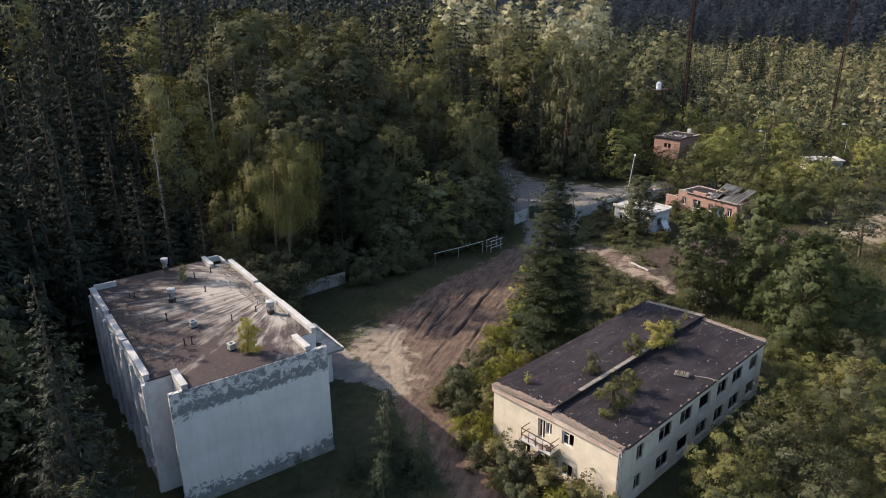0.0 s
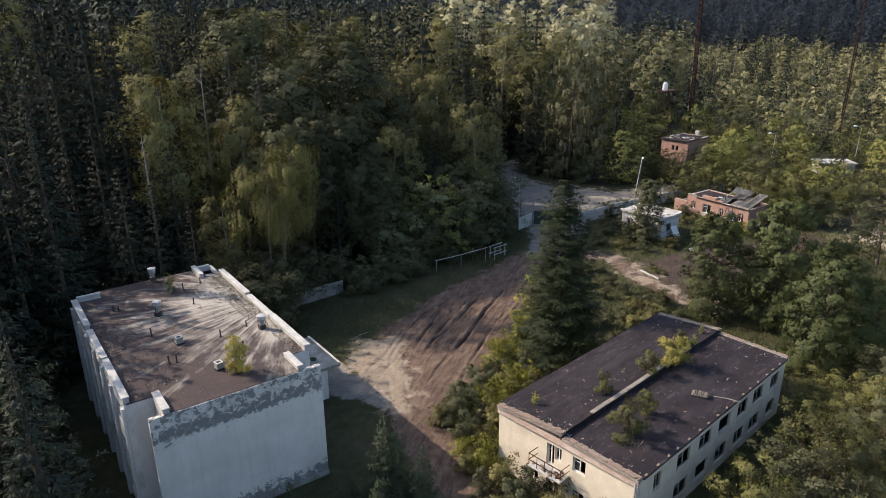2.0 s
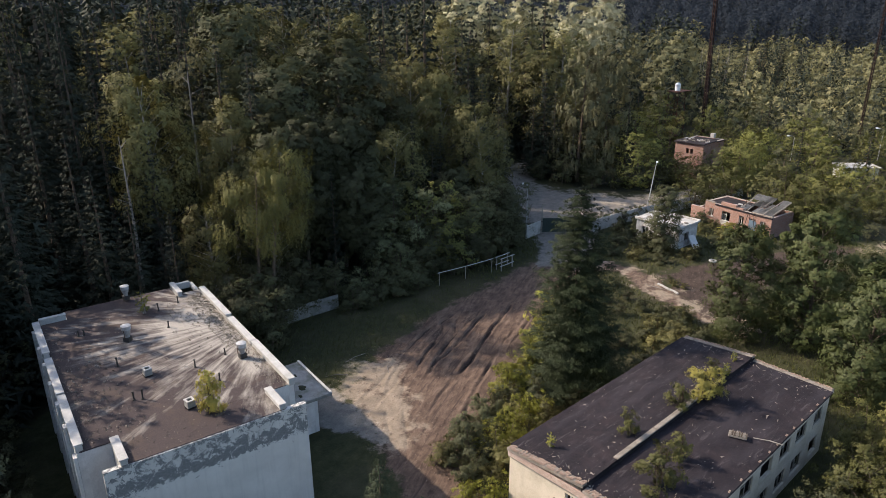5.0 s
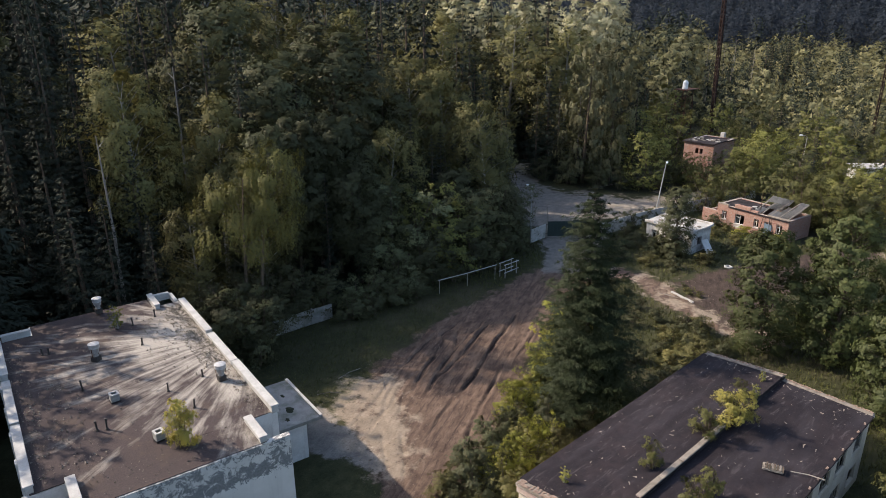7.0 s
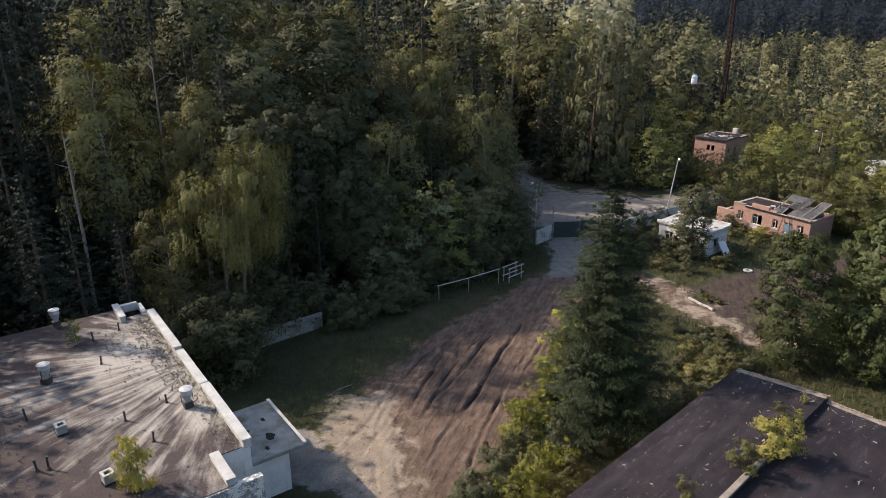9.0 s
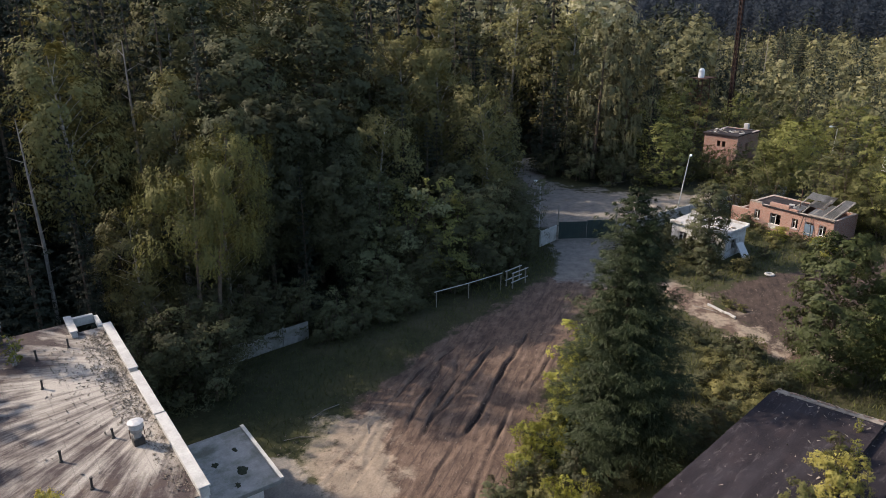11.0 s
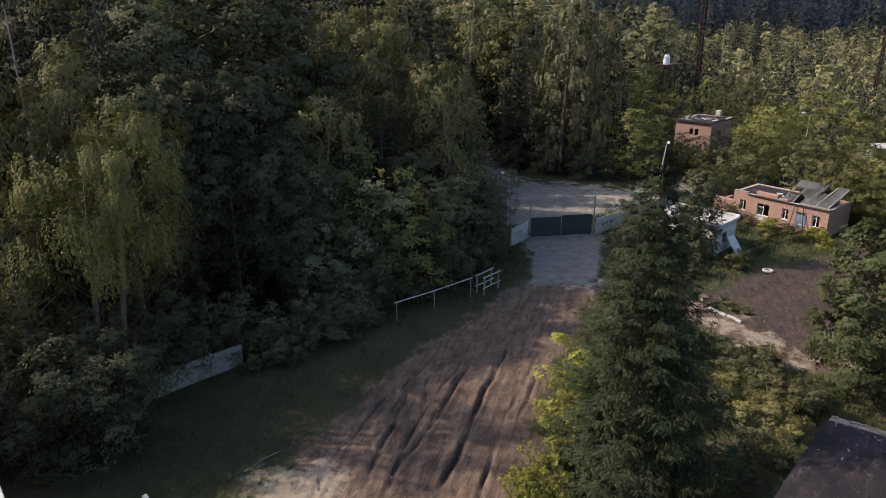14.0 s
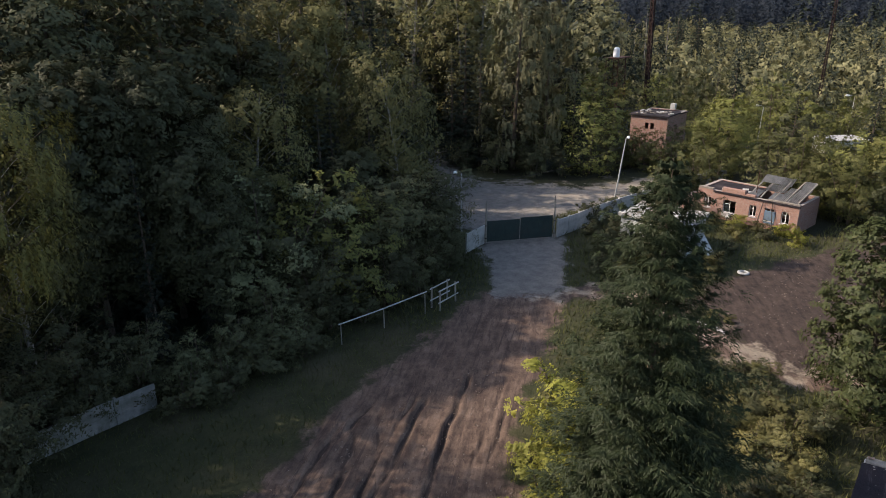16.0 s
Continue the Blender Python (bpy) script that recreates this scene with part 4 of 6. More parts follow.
def yard_gate():
    g = thing("yard_gate", pose(77.72, 83.4, 0, 0, 0, -32.2), "closed dark green sheet-metal double gate between posts", "gate")
    for k in range(2):
        x0 = 0.12 + k * 3.72
        top = 2.42 + 0.14 * k
        leaf = part("gate_leaf", boxes((x0, x0 + 3.66, -0.02, 0.02, 0.12, top)), GATE_GREEN, g)
        for q in range(6):
            part("rib", boxes((x0 + 0.25 + q * 0.6, x0 + 0.3 + q * 0.6, -0.05, -0.022, 0.14, top - 0.02)), GATE_GREEN, leaf)
        part("frame_bar", boxes((x0, x0 + 3.66, 0.022, 0.07, 0.12, 0.2), (x0, x0 + 3.66, 0.022, 0.07, top - 0.09, top - 0.01), (x0, x0 + 3.66, 0.022, 0.07, 1.3, 1.37)), DARK_STEEL, leaf)
    for x in (0.0, 7.72):
        bm = bmesh.new()
        tube(bm, [(x, 0, 0), (x, 0, 4.75)], [0.1, 0.08], 8)
        part("post", bm, WOOD_GREY, g)
        part("hinge", boxes((x - 0.14, x + 0.14, -0.13, -0.105, 0.5, 0.6), (x - 0.14, x + 0.14, -0.13, -0.105, 1.9, 2.0)), DARK_STEEL, g)


yard_gate()


def steam_pipe():
    p = thing("overground_pipe", pose(52.5, 75.6, 0, 0, 0, -4), "thin pale pipe carried on posts along the yard", "pipe")
    bm = bmesh.new()
    tube(bm, [(0, 0, 1.75), (4, 0, 1.8), (8.6, 0, 2.0)], [0.055] * 3, 8)
    part("pipe", bm, CONCRETE, p)
    for x in (0.2, 4.2, 8.4):
        bm = bmesh.new()
        tube(bm, [(x, 0, 0), (x, 0, 1.8)], [0.045, 0.045], 6)
        part("post", bm, WOOD_GREY, p)
    r = thing("pipe_rack", pose(62.2, 74.6, 0, 0, 0, 8), "weathered grey frame of rails and posts", "rack")
    for x, y in ((0, 0), (2.2, 0), (0, 0.9), (2.2, 0.9)):
        part("post", boxes((x - 0.06, x + 0.06, y - 0.06, y + 0.06, 0, 1.9), bevel=0.01), WOOD_GREY, r, m=pose(0, 0, 0, random.uniform(-3, 3), random.uniform(-3, 3), 0))
    for y in (0.0, 0.9):
        for z in (0.75, 1.8):
            part("rail", boxes((-0.3, 2.5, y - 0.11, y - 0.062, z, z + 0.12), bevel=0.01), CONCRETE, r, m=pose(0, 0, 0, 0, random.uniform(-2, 2), 0))


steam_pipe()


# ---- street lamps ----
def street_lamp(x, y, h, lean, turn):
    s = thing("street_lamp", pose(x, y, 0, lean[0], lean[1], turn), "grey street lamp with a short arm and pale head", "street lamp", "street lamps along the road")
    bm = bmesh.new()
    tube(bm, [(0, 0, 0), (0, 0, 1.5), (0, 0, h - 0.4)], [0.11, 0.1, 0.065], 10)
    part("pole", bm, CONCRETE_PALE, s)
    bm = bmesh.new()
    tube(bm, [(0, 0, h - 0.7), (0, -0.08, h - 0.3), (0, -0.5, h - 0.05), (0, -1.1, h)], [0.05, 0.05, 0.045, 0.04], 8)
    part("arm", bm, STEEL, s)
    bm = bmesh.new()
    tube(bm, [(0, -1.0, h + 0.01), (0, -1.15, h + 0.02), (0, -1.5, h + 0.05), (0, -1.75, h + 0.03)], [0.07, 0.16, 0.18, 0.07], 10)
    part("lamp_head", bm, LAMP_WHITE, s)


LAMP_WHITE = surface("white_lamp_shell", (0.7, 0.71, 0.72), (0.82, 0.83, 0.84), (0.55, 0.55, 0.53), 3, 20, 0.4, 0.05)
street_lamp(78.6, 87.9, 7.1, (0, 0), -75)
street_lamp(103.1, 83.4, 8.2, (0, 6), -50)
street_lamp(171.8, 76.0, 7.3, (0, 4), -140)
street_lamp(150.0, 84.0, 7.0, (0, 2), -120)


def cable(a, b, sag):
    bm = bmesh.new()
    a, b = Vector(a), Vector(b)
    pts = [a.lerp(b, i / 10) - Vector((0, 0, sag * 4 * (i / 10) * (1 - i / 10))) for i in range(11)]
    tube(bm, pts, [0.025] * 11, 5)
    tagged(part("overhead_cable", bm, DARK_STEEL), "thin dark overhead cable between the street lamps", "cable")


cable((103.6, 83.4, 6.6), (78.6, 87.9, 5.6), 1.0)


# ---- white gatehouse ----
WHITE_DIRTY = surface("flaking_dirty_whitewash", (0.36, 0.355, 0.34), (0.62, 0.61, 0.59), (0.2, 0.17, 0.15), 1.6, 10, 0.9, 0.5, stain_at=0.56)


def gatehouse():
    h = thing("gatehouse", pose(88.4, 66.0, 0, 0, 0, 6), "small ruined white gatehouse with flaking walls and flat roof", "hut")
    part("wall", wall_mesh(7.2, 3.1, 0.3, [(1.0, 2.1, 0.9, 2.2), (4.4, 5.4, 0.0, 2.1)]), WHITE_DIRTY, h, m=pose(0, 7.2, 0, 0, 0, -90))
    part("wall", wall_mesh(4.4, 3.1, 0.3, [(1.2, 2.4, 0.9, 2.2)]), WHITE_DIRTY, h, m=pose(0.3, 0, 0, 0, 0, 0))
    part("wall", wall_mesh(4.4, 3.1, 0.3, []), WHITE_DIRTY, h, m=pose(4.7, 7.2, 0, 0, 0, 180))
    part("wall", wall_mesh(7.2, 3.1, 0.3, []), WHITE_DIRTY, h, m=pose(5.0, 0, 0, 0, 0, 90))
    part("roof", boxes((-0.25, 5.25, -0.25, 7.45, 3.1, 3.3), bevel=0.03), CONCRETE, h)
    for x0, x1, y0, y1, z in ((-0.25, 0.05, -0.25, 2.6, 3.5), (-0.25, 0.05, 2.9, 5.2, 3.42), (-0.25, 0.05, 5.9, 7.45, 3.52), (5.0, 5.25, -0.25, 7.45, 3.55), (0.06, 2.7, -0.25, 0.0, 3.45), (3.2, 4.99, -0.25, 0.0, 3.4)):
        part("roof_rim", boxes((x0, x1, y0, y1, 3.304, z), bevel=0.03), WHITE_DIRTY, h)
    for k in range(22):
        part("rubble", boxes((-0.28, 0.28, -0.18, 0.18, 0, 0.13), bevel=0.03), STONE_DIRTY if k % 2 else WHITE_DIRTY, h, m=pose(random.uniform(0.4, 4.7), random.uniform(0.3, 7.0), 3.3, random.uniform(-9, 9), random.uniform(-9, 9), random.uniform(0, 180)))
    add_window(h, pose(0.12, 6.2, 0.9, 0, 0, -90), 1.1, 1.3, (True, False))
    s = thing("fallen_slab", pose(91.0, 65.2, 0.85, 50, 0, -8), "white broken slab leaning on the gatehouse", "slab")
    part("slab", boxes((-0.6, 0.6, -1.1, 1.1, -0.08, 0.08), bevel=0.02), WHITE_PAINT, s)


gatehouse()


TARP_BLUE = surface("faded_blue_tarp", (0.07, 0.11, 0.16), (0.12, 0.17, 0.22), (0.06, 0.08, 0.1), 2, 12, 0.7, 0.3)


# ---- brick house with a collapsed roof ----
def brick_house():
    h = thing("brick_house", pose(103.6, 72.4, 0, 0, 0, -91.5), "ruined low red-brick house with a broken roof", "house")
    holes = [(0.9, 1.7, 1.1, 2.4), (3.2, 4.7, 0.9, 2.4), (6.3, 7.1, 1.1, 2.4), (8.1, 9.1, 1.0, 2.4), (9.9, 10.8, 1.0, 2.4)]
    LEN, DEP = 11.7, 5.8
    part("wall", wall_mesh(LEN, 3.3, 0.4, holes), BRICKWORK, h, "red brick wall with five window openings")
    for k, (x0, x1, z0, z1) in enumerate(holes):
        add_window(h, pose(x0, 0.14, z0, 0, 0, 0), x1 - x0, z1 - z0, (k == 1, False))
        part("sill", boxes((x0 - 0.1, x1 + 0.1, -0.1, -0.003, z0 - 0.09, z0), bevel=0.01), CONCRETE_PALE, h)
    part("wall", wall_mesh(DEP - 0.4, 3.3, 0.4, []), BRICKWORK, h, m=pose(LEN, 0.4, 0, 0, 0, 90))
    part("wall", wall_mesh(DEP - 0.4, 3.3, 0.4, []), BRICKWORK, h, m=pose(0, DEP, 0, 0, 0, -90))
    part("wall", wall_mesh(LEN - 0.8, 3.3, 0.4, []), BRICKWORK, h, m=pose(LEN - 0.4, DEP, 0, 0, 0, 180))
    for d, m in (((2.9, 5.6, -0.02, 0.45, 3.304, 3.85), BRICKWORK), ((5.65, 6.8, 0.0, 0.42, 3.304, 3.55), BRICKWORK), ((0.0, 1.8, 0.0, 0.4, 3.304, 3.5), STONE_DIRTY), ((8.2, LEN, 0.0, 0.42, 3.304, 3.44), STONE_DIRTY)):
        part("parapet", boxes(d, bevel=0.03), m, h)
    part("wall_stub", boxes((-2.6, -0.004, 0.0, 0.4, 0, 2.1), (-2.6, -2.2, 0.404, 4.2, 0, 1.5), bevel=0.03), BRICKWORK, h, "broken brick wall stub at the house end")
    for k in range(12):
        part("rubble", boxes((-0.3, 0.3, -0.2, 0.2, 0, 0.2), bevel=0.03), (BRICKWORK, STONE_DIRTY, CONCRETE)[k % 3], h, m=pose(random.uniform(-2.2, -0.4), random.uniform(0.6, 4.0), 0.02 + 0.15 * (k % 3), random.uniform(-12, 12), random.uniform(-12, 12), random.uniform(0, 180)))
    # dark strip along the front wall under the roof edge
    part("eaves", boxes((1.9, LEN + 0.12, -0.16, -0.003, 3.12, 3.3), bevel=0.02), BITUMEN, h, "dark strip along the eaves")
    part("roof", boxes((0.4, 6.0, 0.42, DEP - 0.4, 3.02, 3.2), bevel=0.02), BITUMEN, h)
    part("tarp", boxes((8.0, 9.2, -0.05, -0.02, 0.95, 2.45), bevel=0.01), TARP_BLUE, h, "faded blue tarp over a window", pose(0, 0, 0, 0, 2, 0))
    part("panel", boxes((3.15, 4.2, -0.04, -0.004, 0.3, 0.88)), WHITE_DIRTY, h)
    for x, lean in ((7.5, 6), (9.3, -9)):
        bm = bmesh.new()
        tube(bm, [(0, 0, 0), (0, 0, 3.4)], [0.06, 0.045], 6)
        part("prop", bm, DARK_STEEL, h, m=pose(x, -0.55, 0, -7, lean, 0))
    for k in range(9):
        part("rubble", boxes((-0.35, 0.35, -0.22, 0.22, 0, 0.14), bevel=0.03), CONCRETE_PALE, h, m=pose(random.uniform(0.8, 5.6), random.uniform(0.7, 3.2), 3.2, random.uniform(-8, 8), random.uniform(-8, 8), random.uniform(0, 180)))
    # broken sheet roofing, sheet by sheet
    bm = bmesh.new()
    nx = 24
    row = [[bm.verts.new((i * 0.05, y, 0.03 * math.sin(i * math.pi / 2))) for i in range(nx)] for y in (0, 1.75)]
    for i in range(nx - 1):
        bm.faces.new((row[0][i], row[0][i + 1], row[1][i + 1], row[1][i]))
    bmesh.ops.solidify(bm, geom=bm.faces[:], thickness=0.012)
    me = bpy.data.meshes.new("roof_sheet")
    bm.to_mesh(me), bm.free()
    me.materials.append(SLATE)
    for r in range(3):
        for c in range(5):
            if (r, c) in ((1, 0), (0, 1), (2, 3)):
                continue
            share("roof_sheet", me, h, pose(5.7 + c * 1.13, 0.5 + r * 1.6, 3.4 + r * 0.5 - 0.03 * c, 17 + random.uniform(-3, 3), random.uniform(-4, 4), random.uniform(-4, 4)))
    for k in range(5):
        part("rafter", boxes((-0.06, 0.06, 0, 5.0, -0.16, 0), bevel=0.01), WOOD_GREY, h, m=pose(5.8 + k * 1.35, 0.5, 3.36, 17, 0, random.uniform(-3, 3)))
    bm = bmesh.new()
    tube(bm, [(6.3, 1.4, 3.3), (6.3, 1.4, 6.2)], [0.05, 0.04], 6)
    part("pipe", bm, RUST, h)


brick_house()


def far_brick_house():
    h = thing("brick_house", pose(124.6, 94.6, 0, 0, 0, -82), "roofless red-brick outbuilding among young trees", "house")
    part("wall", wall_mesh(6.0, 7.2, 0.4, [(2.4, 3.0, 5.1, 6.1), (3.3, 3.9, 5.1, 6.1)]), BRICKWORK, h)
    part("wall", wall_mesh(8.2, 7.2, 0.4, [(3.0, 4.0, 4.2, 5.6)]), BRICKWORK, h, m=pose(6.0, 0.4, 0, 0, 0, 90))
    part("wall", wall_mesh(8.2, 7.2, 0.4, []), BRICKWORK, h, m=pose(0, 8.6, 0, 0, 0, -90))
    part("wall", wall_mesh(5.2, 7.2, 0.4, []), BRICKWORK, h, m=pose(5.6, 8.6, 0, 0, 0, 180))
    part("roof", boxes((-0.2, 6.2, -0.2, 5.2, 7.2, 7.38), bevel=0.03), BITUMEN, h)
    part("roof", boxes((-0.2, 6.2, 5.24, 8.8, 7.2, 7.36), bevel=0.03), BITUMEN, h, m=pose(0, 0, -0.05, -1.5, 0, 0))
    for k in range(26):
        part("rubble", boxes((-0.3, 0.3, -0.2, 0.2, 0, 0.12), bevel=0.03), STONE_DIRTY if k % 3 else CONCRETE_PALE, h, m=pose(random.uniform(0.1, 5.9), random.uniform(0.0, 5.0), 7.38, random.uniform(-9, 9), random.uniform(-9, 9), random.uniform(0, 180)))
    part("chimney", boxes((3.6, 4.4, 7.3, 8.0, 7.424, 8.3), bevel=0.03), CONCRETE_PALE, h)
    part("eaves", boxes((-0.3, 6.3, -0.3, -0.203, 7.1, 7.3), bevel=0.02), BITUMEN, h)


far_brick_house()
w = thing("white_shed", pose(148.8, 72.4, 0, 0, 0, -38), "low white shed far among the bushes", "shed")
part("body", boxes((0, 7, 0, 4, 0, 2.3), bevel=0.02), WHITE_PAINT, w)
part("roof", boxes((-0.3, 7.3, -0.3, 4.3, 2.304, 2.5), bevel=0.03), CONCRETE, w)
part("door", boxes((4.6, 5.6, -0.04, -0.004, 0.1, 2.0), bevel=0.01), WOOD_GREY, w)


def lattice(bm, base, height, w0, w1, step, r):
    def corner(k, z):
        w = (w0 + (w1 - w0) * z / height) / 2
        return Vector(base) + Vector((w if k in (0, 3) else -w, w if k < 2 else -w, z))
    n = max(1, round(height / step))
    for k in range(4):
        tube(bm, [corner(k, 0), corner(k, height)], [r, r * 0.8], 4)
    for j in range(n):
        z0, z1 = height * j / n, height * (j + 1) / n
        for k in range(4):
            tube(bm, [corner(k, z0), corner((k + 1) % 4, z1)], [r * 0.55] * 2, 3)
            tube(bm, [corner(k, z1), corner((k + 1) % 4, z1)], [r * 0.5] * 2, 3)


def masts():
    t = thing("lattice_tower", pose(147.5, 112.3, 0), "rusty steel lattice tower carrying a pale tank", "tower")
    bm = bmesh.new()
    lattice(bm, (0, 0, 0), 13.6, 3.4, 2.6, 1.6, 0.11)
    part("frame", bm, RUST, t)
    part("platform", boxes((-2.0, 3.2, -1.6, 1.6, 13.55, 13.7)), RUST, t)
    bm = bmesh.new()
    tube(bm, [(0, 0, 13.7), (0, 0, 13.75), (0, 0, 15.2), (0, 0, 15.6)], [0.5, 0.62, 0.62, 0.3], 14)
    part("tank", bm, LAMP_WHITE, t)
    m = thing("radio_mast", pose(154.2, 108.8, 0, -0.3, -1.2, 0), "tall rusty red lattice radio mast", "mast")
    bm = bmesh.new()
    lattice(bm, (0, 0, 0), 62, 0.6, 0.6, 1.0, 0.12)
    part("frame", bm, MAST_BROWN, m)
    for z in (20, 40, 58):
        part("collar", boxes((-0.42, 0.42, -0.42, 0.42, z, z + 0.18)), MAST_BROWN, m)
    n = thing("radio_mast", pose(181.5, 85.0, 0, 0, 1.0, 0), "slender dark lattice mast among the far scrub", "mast")
    bm = bmesh.new()
    lattice(bm, (0, 0, 0), 44, 0.42, 0.4, 1.2, 0.07)
    part("frame", bm, MAST_BROWN, n)


masts()


# ---- litter in the yard ----
def litter():
    bm = bmesh.new()
    ring = []
    for i in range(20):
        a = i * math.tau / 20
        ring.append([bm.verts.new(((0.42 + 0.15 * math.cos(q)) * math.cos(a), (0.42 + 0.15 * math.cos(q)) * math.sin(a), 0.14 + 0.13 * math.sin(q))) for q in np.linspace(0, math.tau, 8, endpoint=False)])
    for i in range(20):
        for j in range(8):
            bm.faces.new((ring[i][j], ring[(i + 1) % 20][j], ring[(i + 1) % 20][(j + 1) % 8], ring[i][(j + 1) % 8]))
    tagged(part("tyre", bm, CONCRETE, m=pose(88.2, 60.0, 0.0, 2, 3, 0)), "old tyre painted white lying on the mud", "tyre")
    for x, y, ln, rz in ((75.2, 56.0, 4.2, 105), (33.5, 64.8, 2.6, 10), (30.6, 63.4, 2.2, -25), (36.0, 60.5, 1.5, 60)):
        bm = bmesh.new()
        tube(bm, [(0, 0, 0.05), (ln * 0.5, 0.12, 0.12), (ln, 0, 0.06)], [0.045, 0.04, 0.025], 6)
        tagged(part("log", bm, BARK_DEAD, m=pose(x, y, 0, 0, 0, rz)), "bare grey log lying on the ground", "log", "logs on the ground")


litter()


# ---- trees ----
LEAF_GREEN = foliage("green_scrub_leaves", (0.04, 0.046, 0.018), (0.103, 0.104, 0.037), (0.18, 0.15, 0.05), 0.86)
LEAF_ROOF = foliage("turning_birch_leaves", (0.17, 0.16, 0.04), (0.32, 0.285, 0.07), (0.4, 0.32, 0.07), 0.7, 0.3)
# Pale birch leaves with sunlit brightness put into the colour.
LEAF_PALE_SUNLIT = foliage("sunlit_pale_birch_leaves", (0.2, 0.195, 0.115), (0.38, 0.355, 0.215), (0.42, 0.36, 0.2), 0.8)
LEAF_SCRUB = foliage("scrub_leaves", (0.075, 0.082, 0.022), (0.165, 0.168, 0.045), (0.25, 0.21, 0.05), 0.8)

def leaf_quads(name, centres, sizes, normals, axes, material, slim=0.6):
    """Many small pointed leaves or sprays, each an island of its own."""
    rng = np.random.default_rng(len(centres))
    n = len(centres)
    nr = normals / np.linalg.norm(normals, axis=1)[:, None]
    a = axes - nr * np.sum(nr * axes, axis=1)[:, None]
    a /= np.linalg.norm(a, axis=1)[:, None] + 1e-9
    b = np.cross(nr, a)
    s = sizes[:, None]
    v = np.stack([centres - a * s - b * s * slim, centres - a * s + b * s * slim, centres + a * s * 1.3], 1).reshape(-1, 3)
    me = bpy.data.meshes.new(name)
    me.from_pydata(v.tolist(), [], np.arange(n * 3).reshape(-1, 3).tolist())
    me.materials.append(material)
    return me


def broad_crown(seed, h, r, base, lobes, leaves, leaf, droop=0.0, stems=1, lobe=0.3, profile=0.45, tilt=0.04, fill=500, limb=1.0):
    """Trunk paths with radii, leaf centres, sizes and normals of a leafy tree: limbs that end in lobes, lobes made of twig clumps."""
    rng = np.random.default_rng(seed)
    paths, cen, siz, nor, axe = [], [], [], [], []
    for s in range(stems):
        off = rng.normal(size=2) * (0.1 * r if stems > 1 else 0)
        lean = rng.normal(size=2) * (0.3 * r if stems > 1 else tilt * h)
        hs = h * (0.96 if s == 0 else rng.uniform(0.62, 0.93))
        def stem(f):
            return np.array([off[0] + lean[0] * f ** 1.4, off[1] + lean[1] * f ** 1.4, hs * f])
        tr = 0.011 * hs + 0.03
        paths.append(([stem(f) for f in (0, 0.15, 0.4, 0.7, 0.97)], [tr * 1.25, tr, tr * 0.75, tr * 0.42, tr * 0.08]))
        n = lobes // stems
        for k in range(n):
            g = (k + rng.uniform(0.1, 0.9)) / n
            f = base + (1 - base) * g
            reach = r * math.sqrt(max(0.03, 1 - ((g - profile) / (1.03 - profile if g > profile else profile + 0.3)) ** 2))
            reach *= rng.uniform(0.6, 1.0) if k % 3 else rng.uniform(0.9, 1.12)
            az = k * 2.4 + rng.uniform(-0.5, 0.5)
            d = np.array([math.cos(az), math.sin(az), 0.0])
            p0 = stem(max(0.05, f - 0.3 * reach / h - 0.06))
            c = stem(f) + d * reach * 0.82
            paths.append(([p0, (p0 + c) / 2 + np.array([0, 0, 0.04 * reach]), c], [limb * tr * 0.32 * (1.1 - g * 0.6), limb * tr * 0.18, tr * 0.04]))
            rc = lobe * r * rng.uniform(0.65, 1.3) * (1.0 - 0.3 * g)
            clumps = max(5, leaves // (11 if droop >= 1.0 else 9))
            p = rng.normal(size=(clumps, 3)) + np.array([0, 0, 0.45])
            p /= np.linalg.norm(p, axis=1)[:, None]
            mid = p * np.array([rc, rc, rc * 0.78]) * rng.uniform(0.55, 1.08, clumps)[:, None]
            pick = rng.integers(0, clumps, leaves)
            spread = max(0.14 * rc, 0.9 * leaf)
            if droop >= 1.0:
                # leaves strung along hanging twigs
                long = rng.uniform(0.4, 1.5, clumps) * droop * rc
                q = mid[pick] + 0.05 * rc * rng.normal(size=(leaves, 3))
                q[:, 2] -= rng.uniform(0, 1, leaves) * long[pick]
            else:
                q = mid[pick] + spread * rng.normal(size=(leaves, 3)) * np.array([1.0, 1.0, 0.6])
                q[:, 2] -= rng.exponential(0.5, leaves) * droop * rc * rng.uniform(0.2, 1.3, clumps)[pick]
            cen.append(c + q)
            siz.append(rng.uniform(0.6, 1.3, leaves) * leaf * rng.uniform(0.8, 1.15, clumps)[pick])
            face = p * 0.55 + d * 0.85 * min(1.0, reach / r + 0.2) + np.array([0, 0, 0.05 + 0.75 * g]) + rng.normal(size=(clumps, 3)) * 0.1
            nor.append(face[pick] + rng.normal(size=(leaves, 3)) * 0.18)
            axe.append(rng.normal(size=(leaves, 3)) + np.array([0, 0, -2.2 * min(1.0, droop)]))
        # shaded leaves that fill the inside of the crown
        g = rng.uniform(0.02, 0.9, fill)
        env = np.sqrt(np.maximum(0.02, 1 - ((g - profile) / np.where(g > profile, 1.0 - profile, profile + 0.2)) ** 2)) * r * 0.56 / stems ** 0.35
        az, rad = rng.uniform(0, math.tau, fill), env * np.sqrt(rng.uniform(0, 1, fill))
        mid = np.array([stem(base + (1 - base) * q) for q in g])
        cen.append(mid + np.stack([rad * np.cos(az), rad * np.sin(az), np.zeros(fill)], 1))
        siz.append(rng.uniform(1.1, 1.8, fill) * leaf)
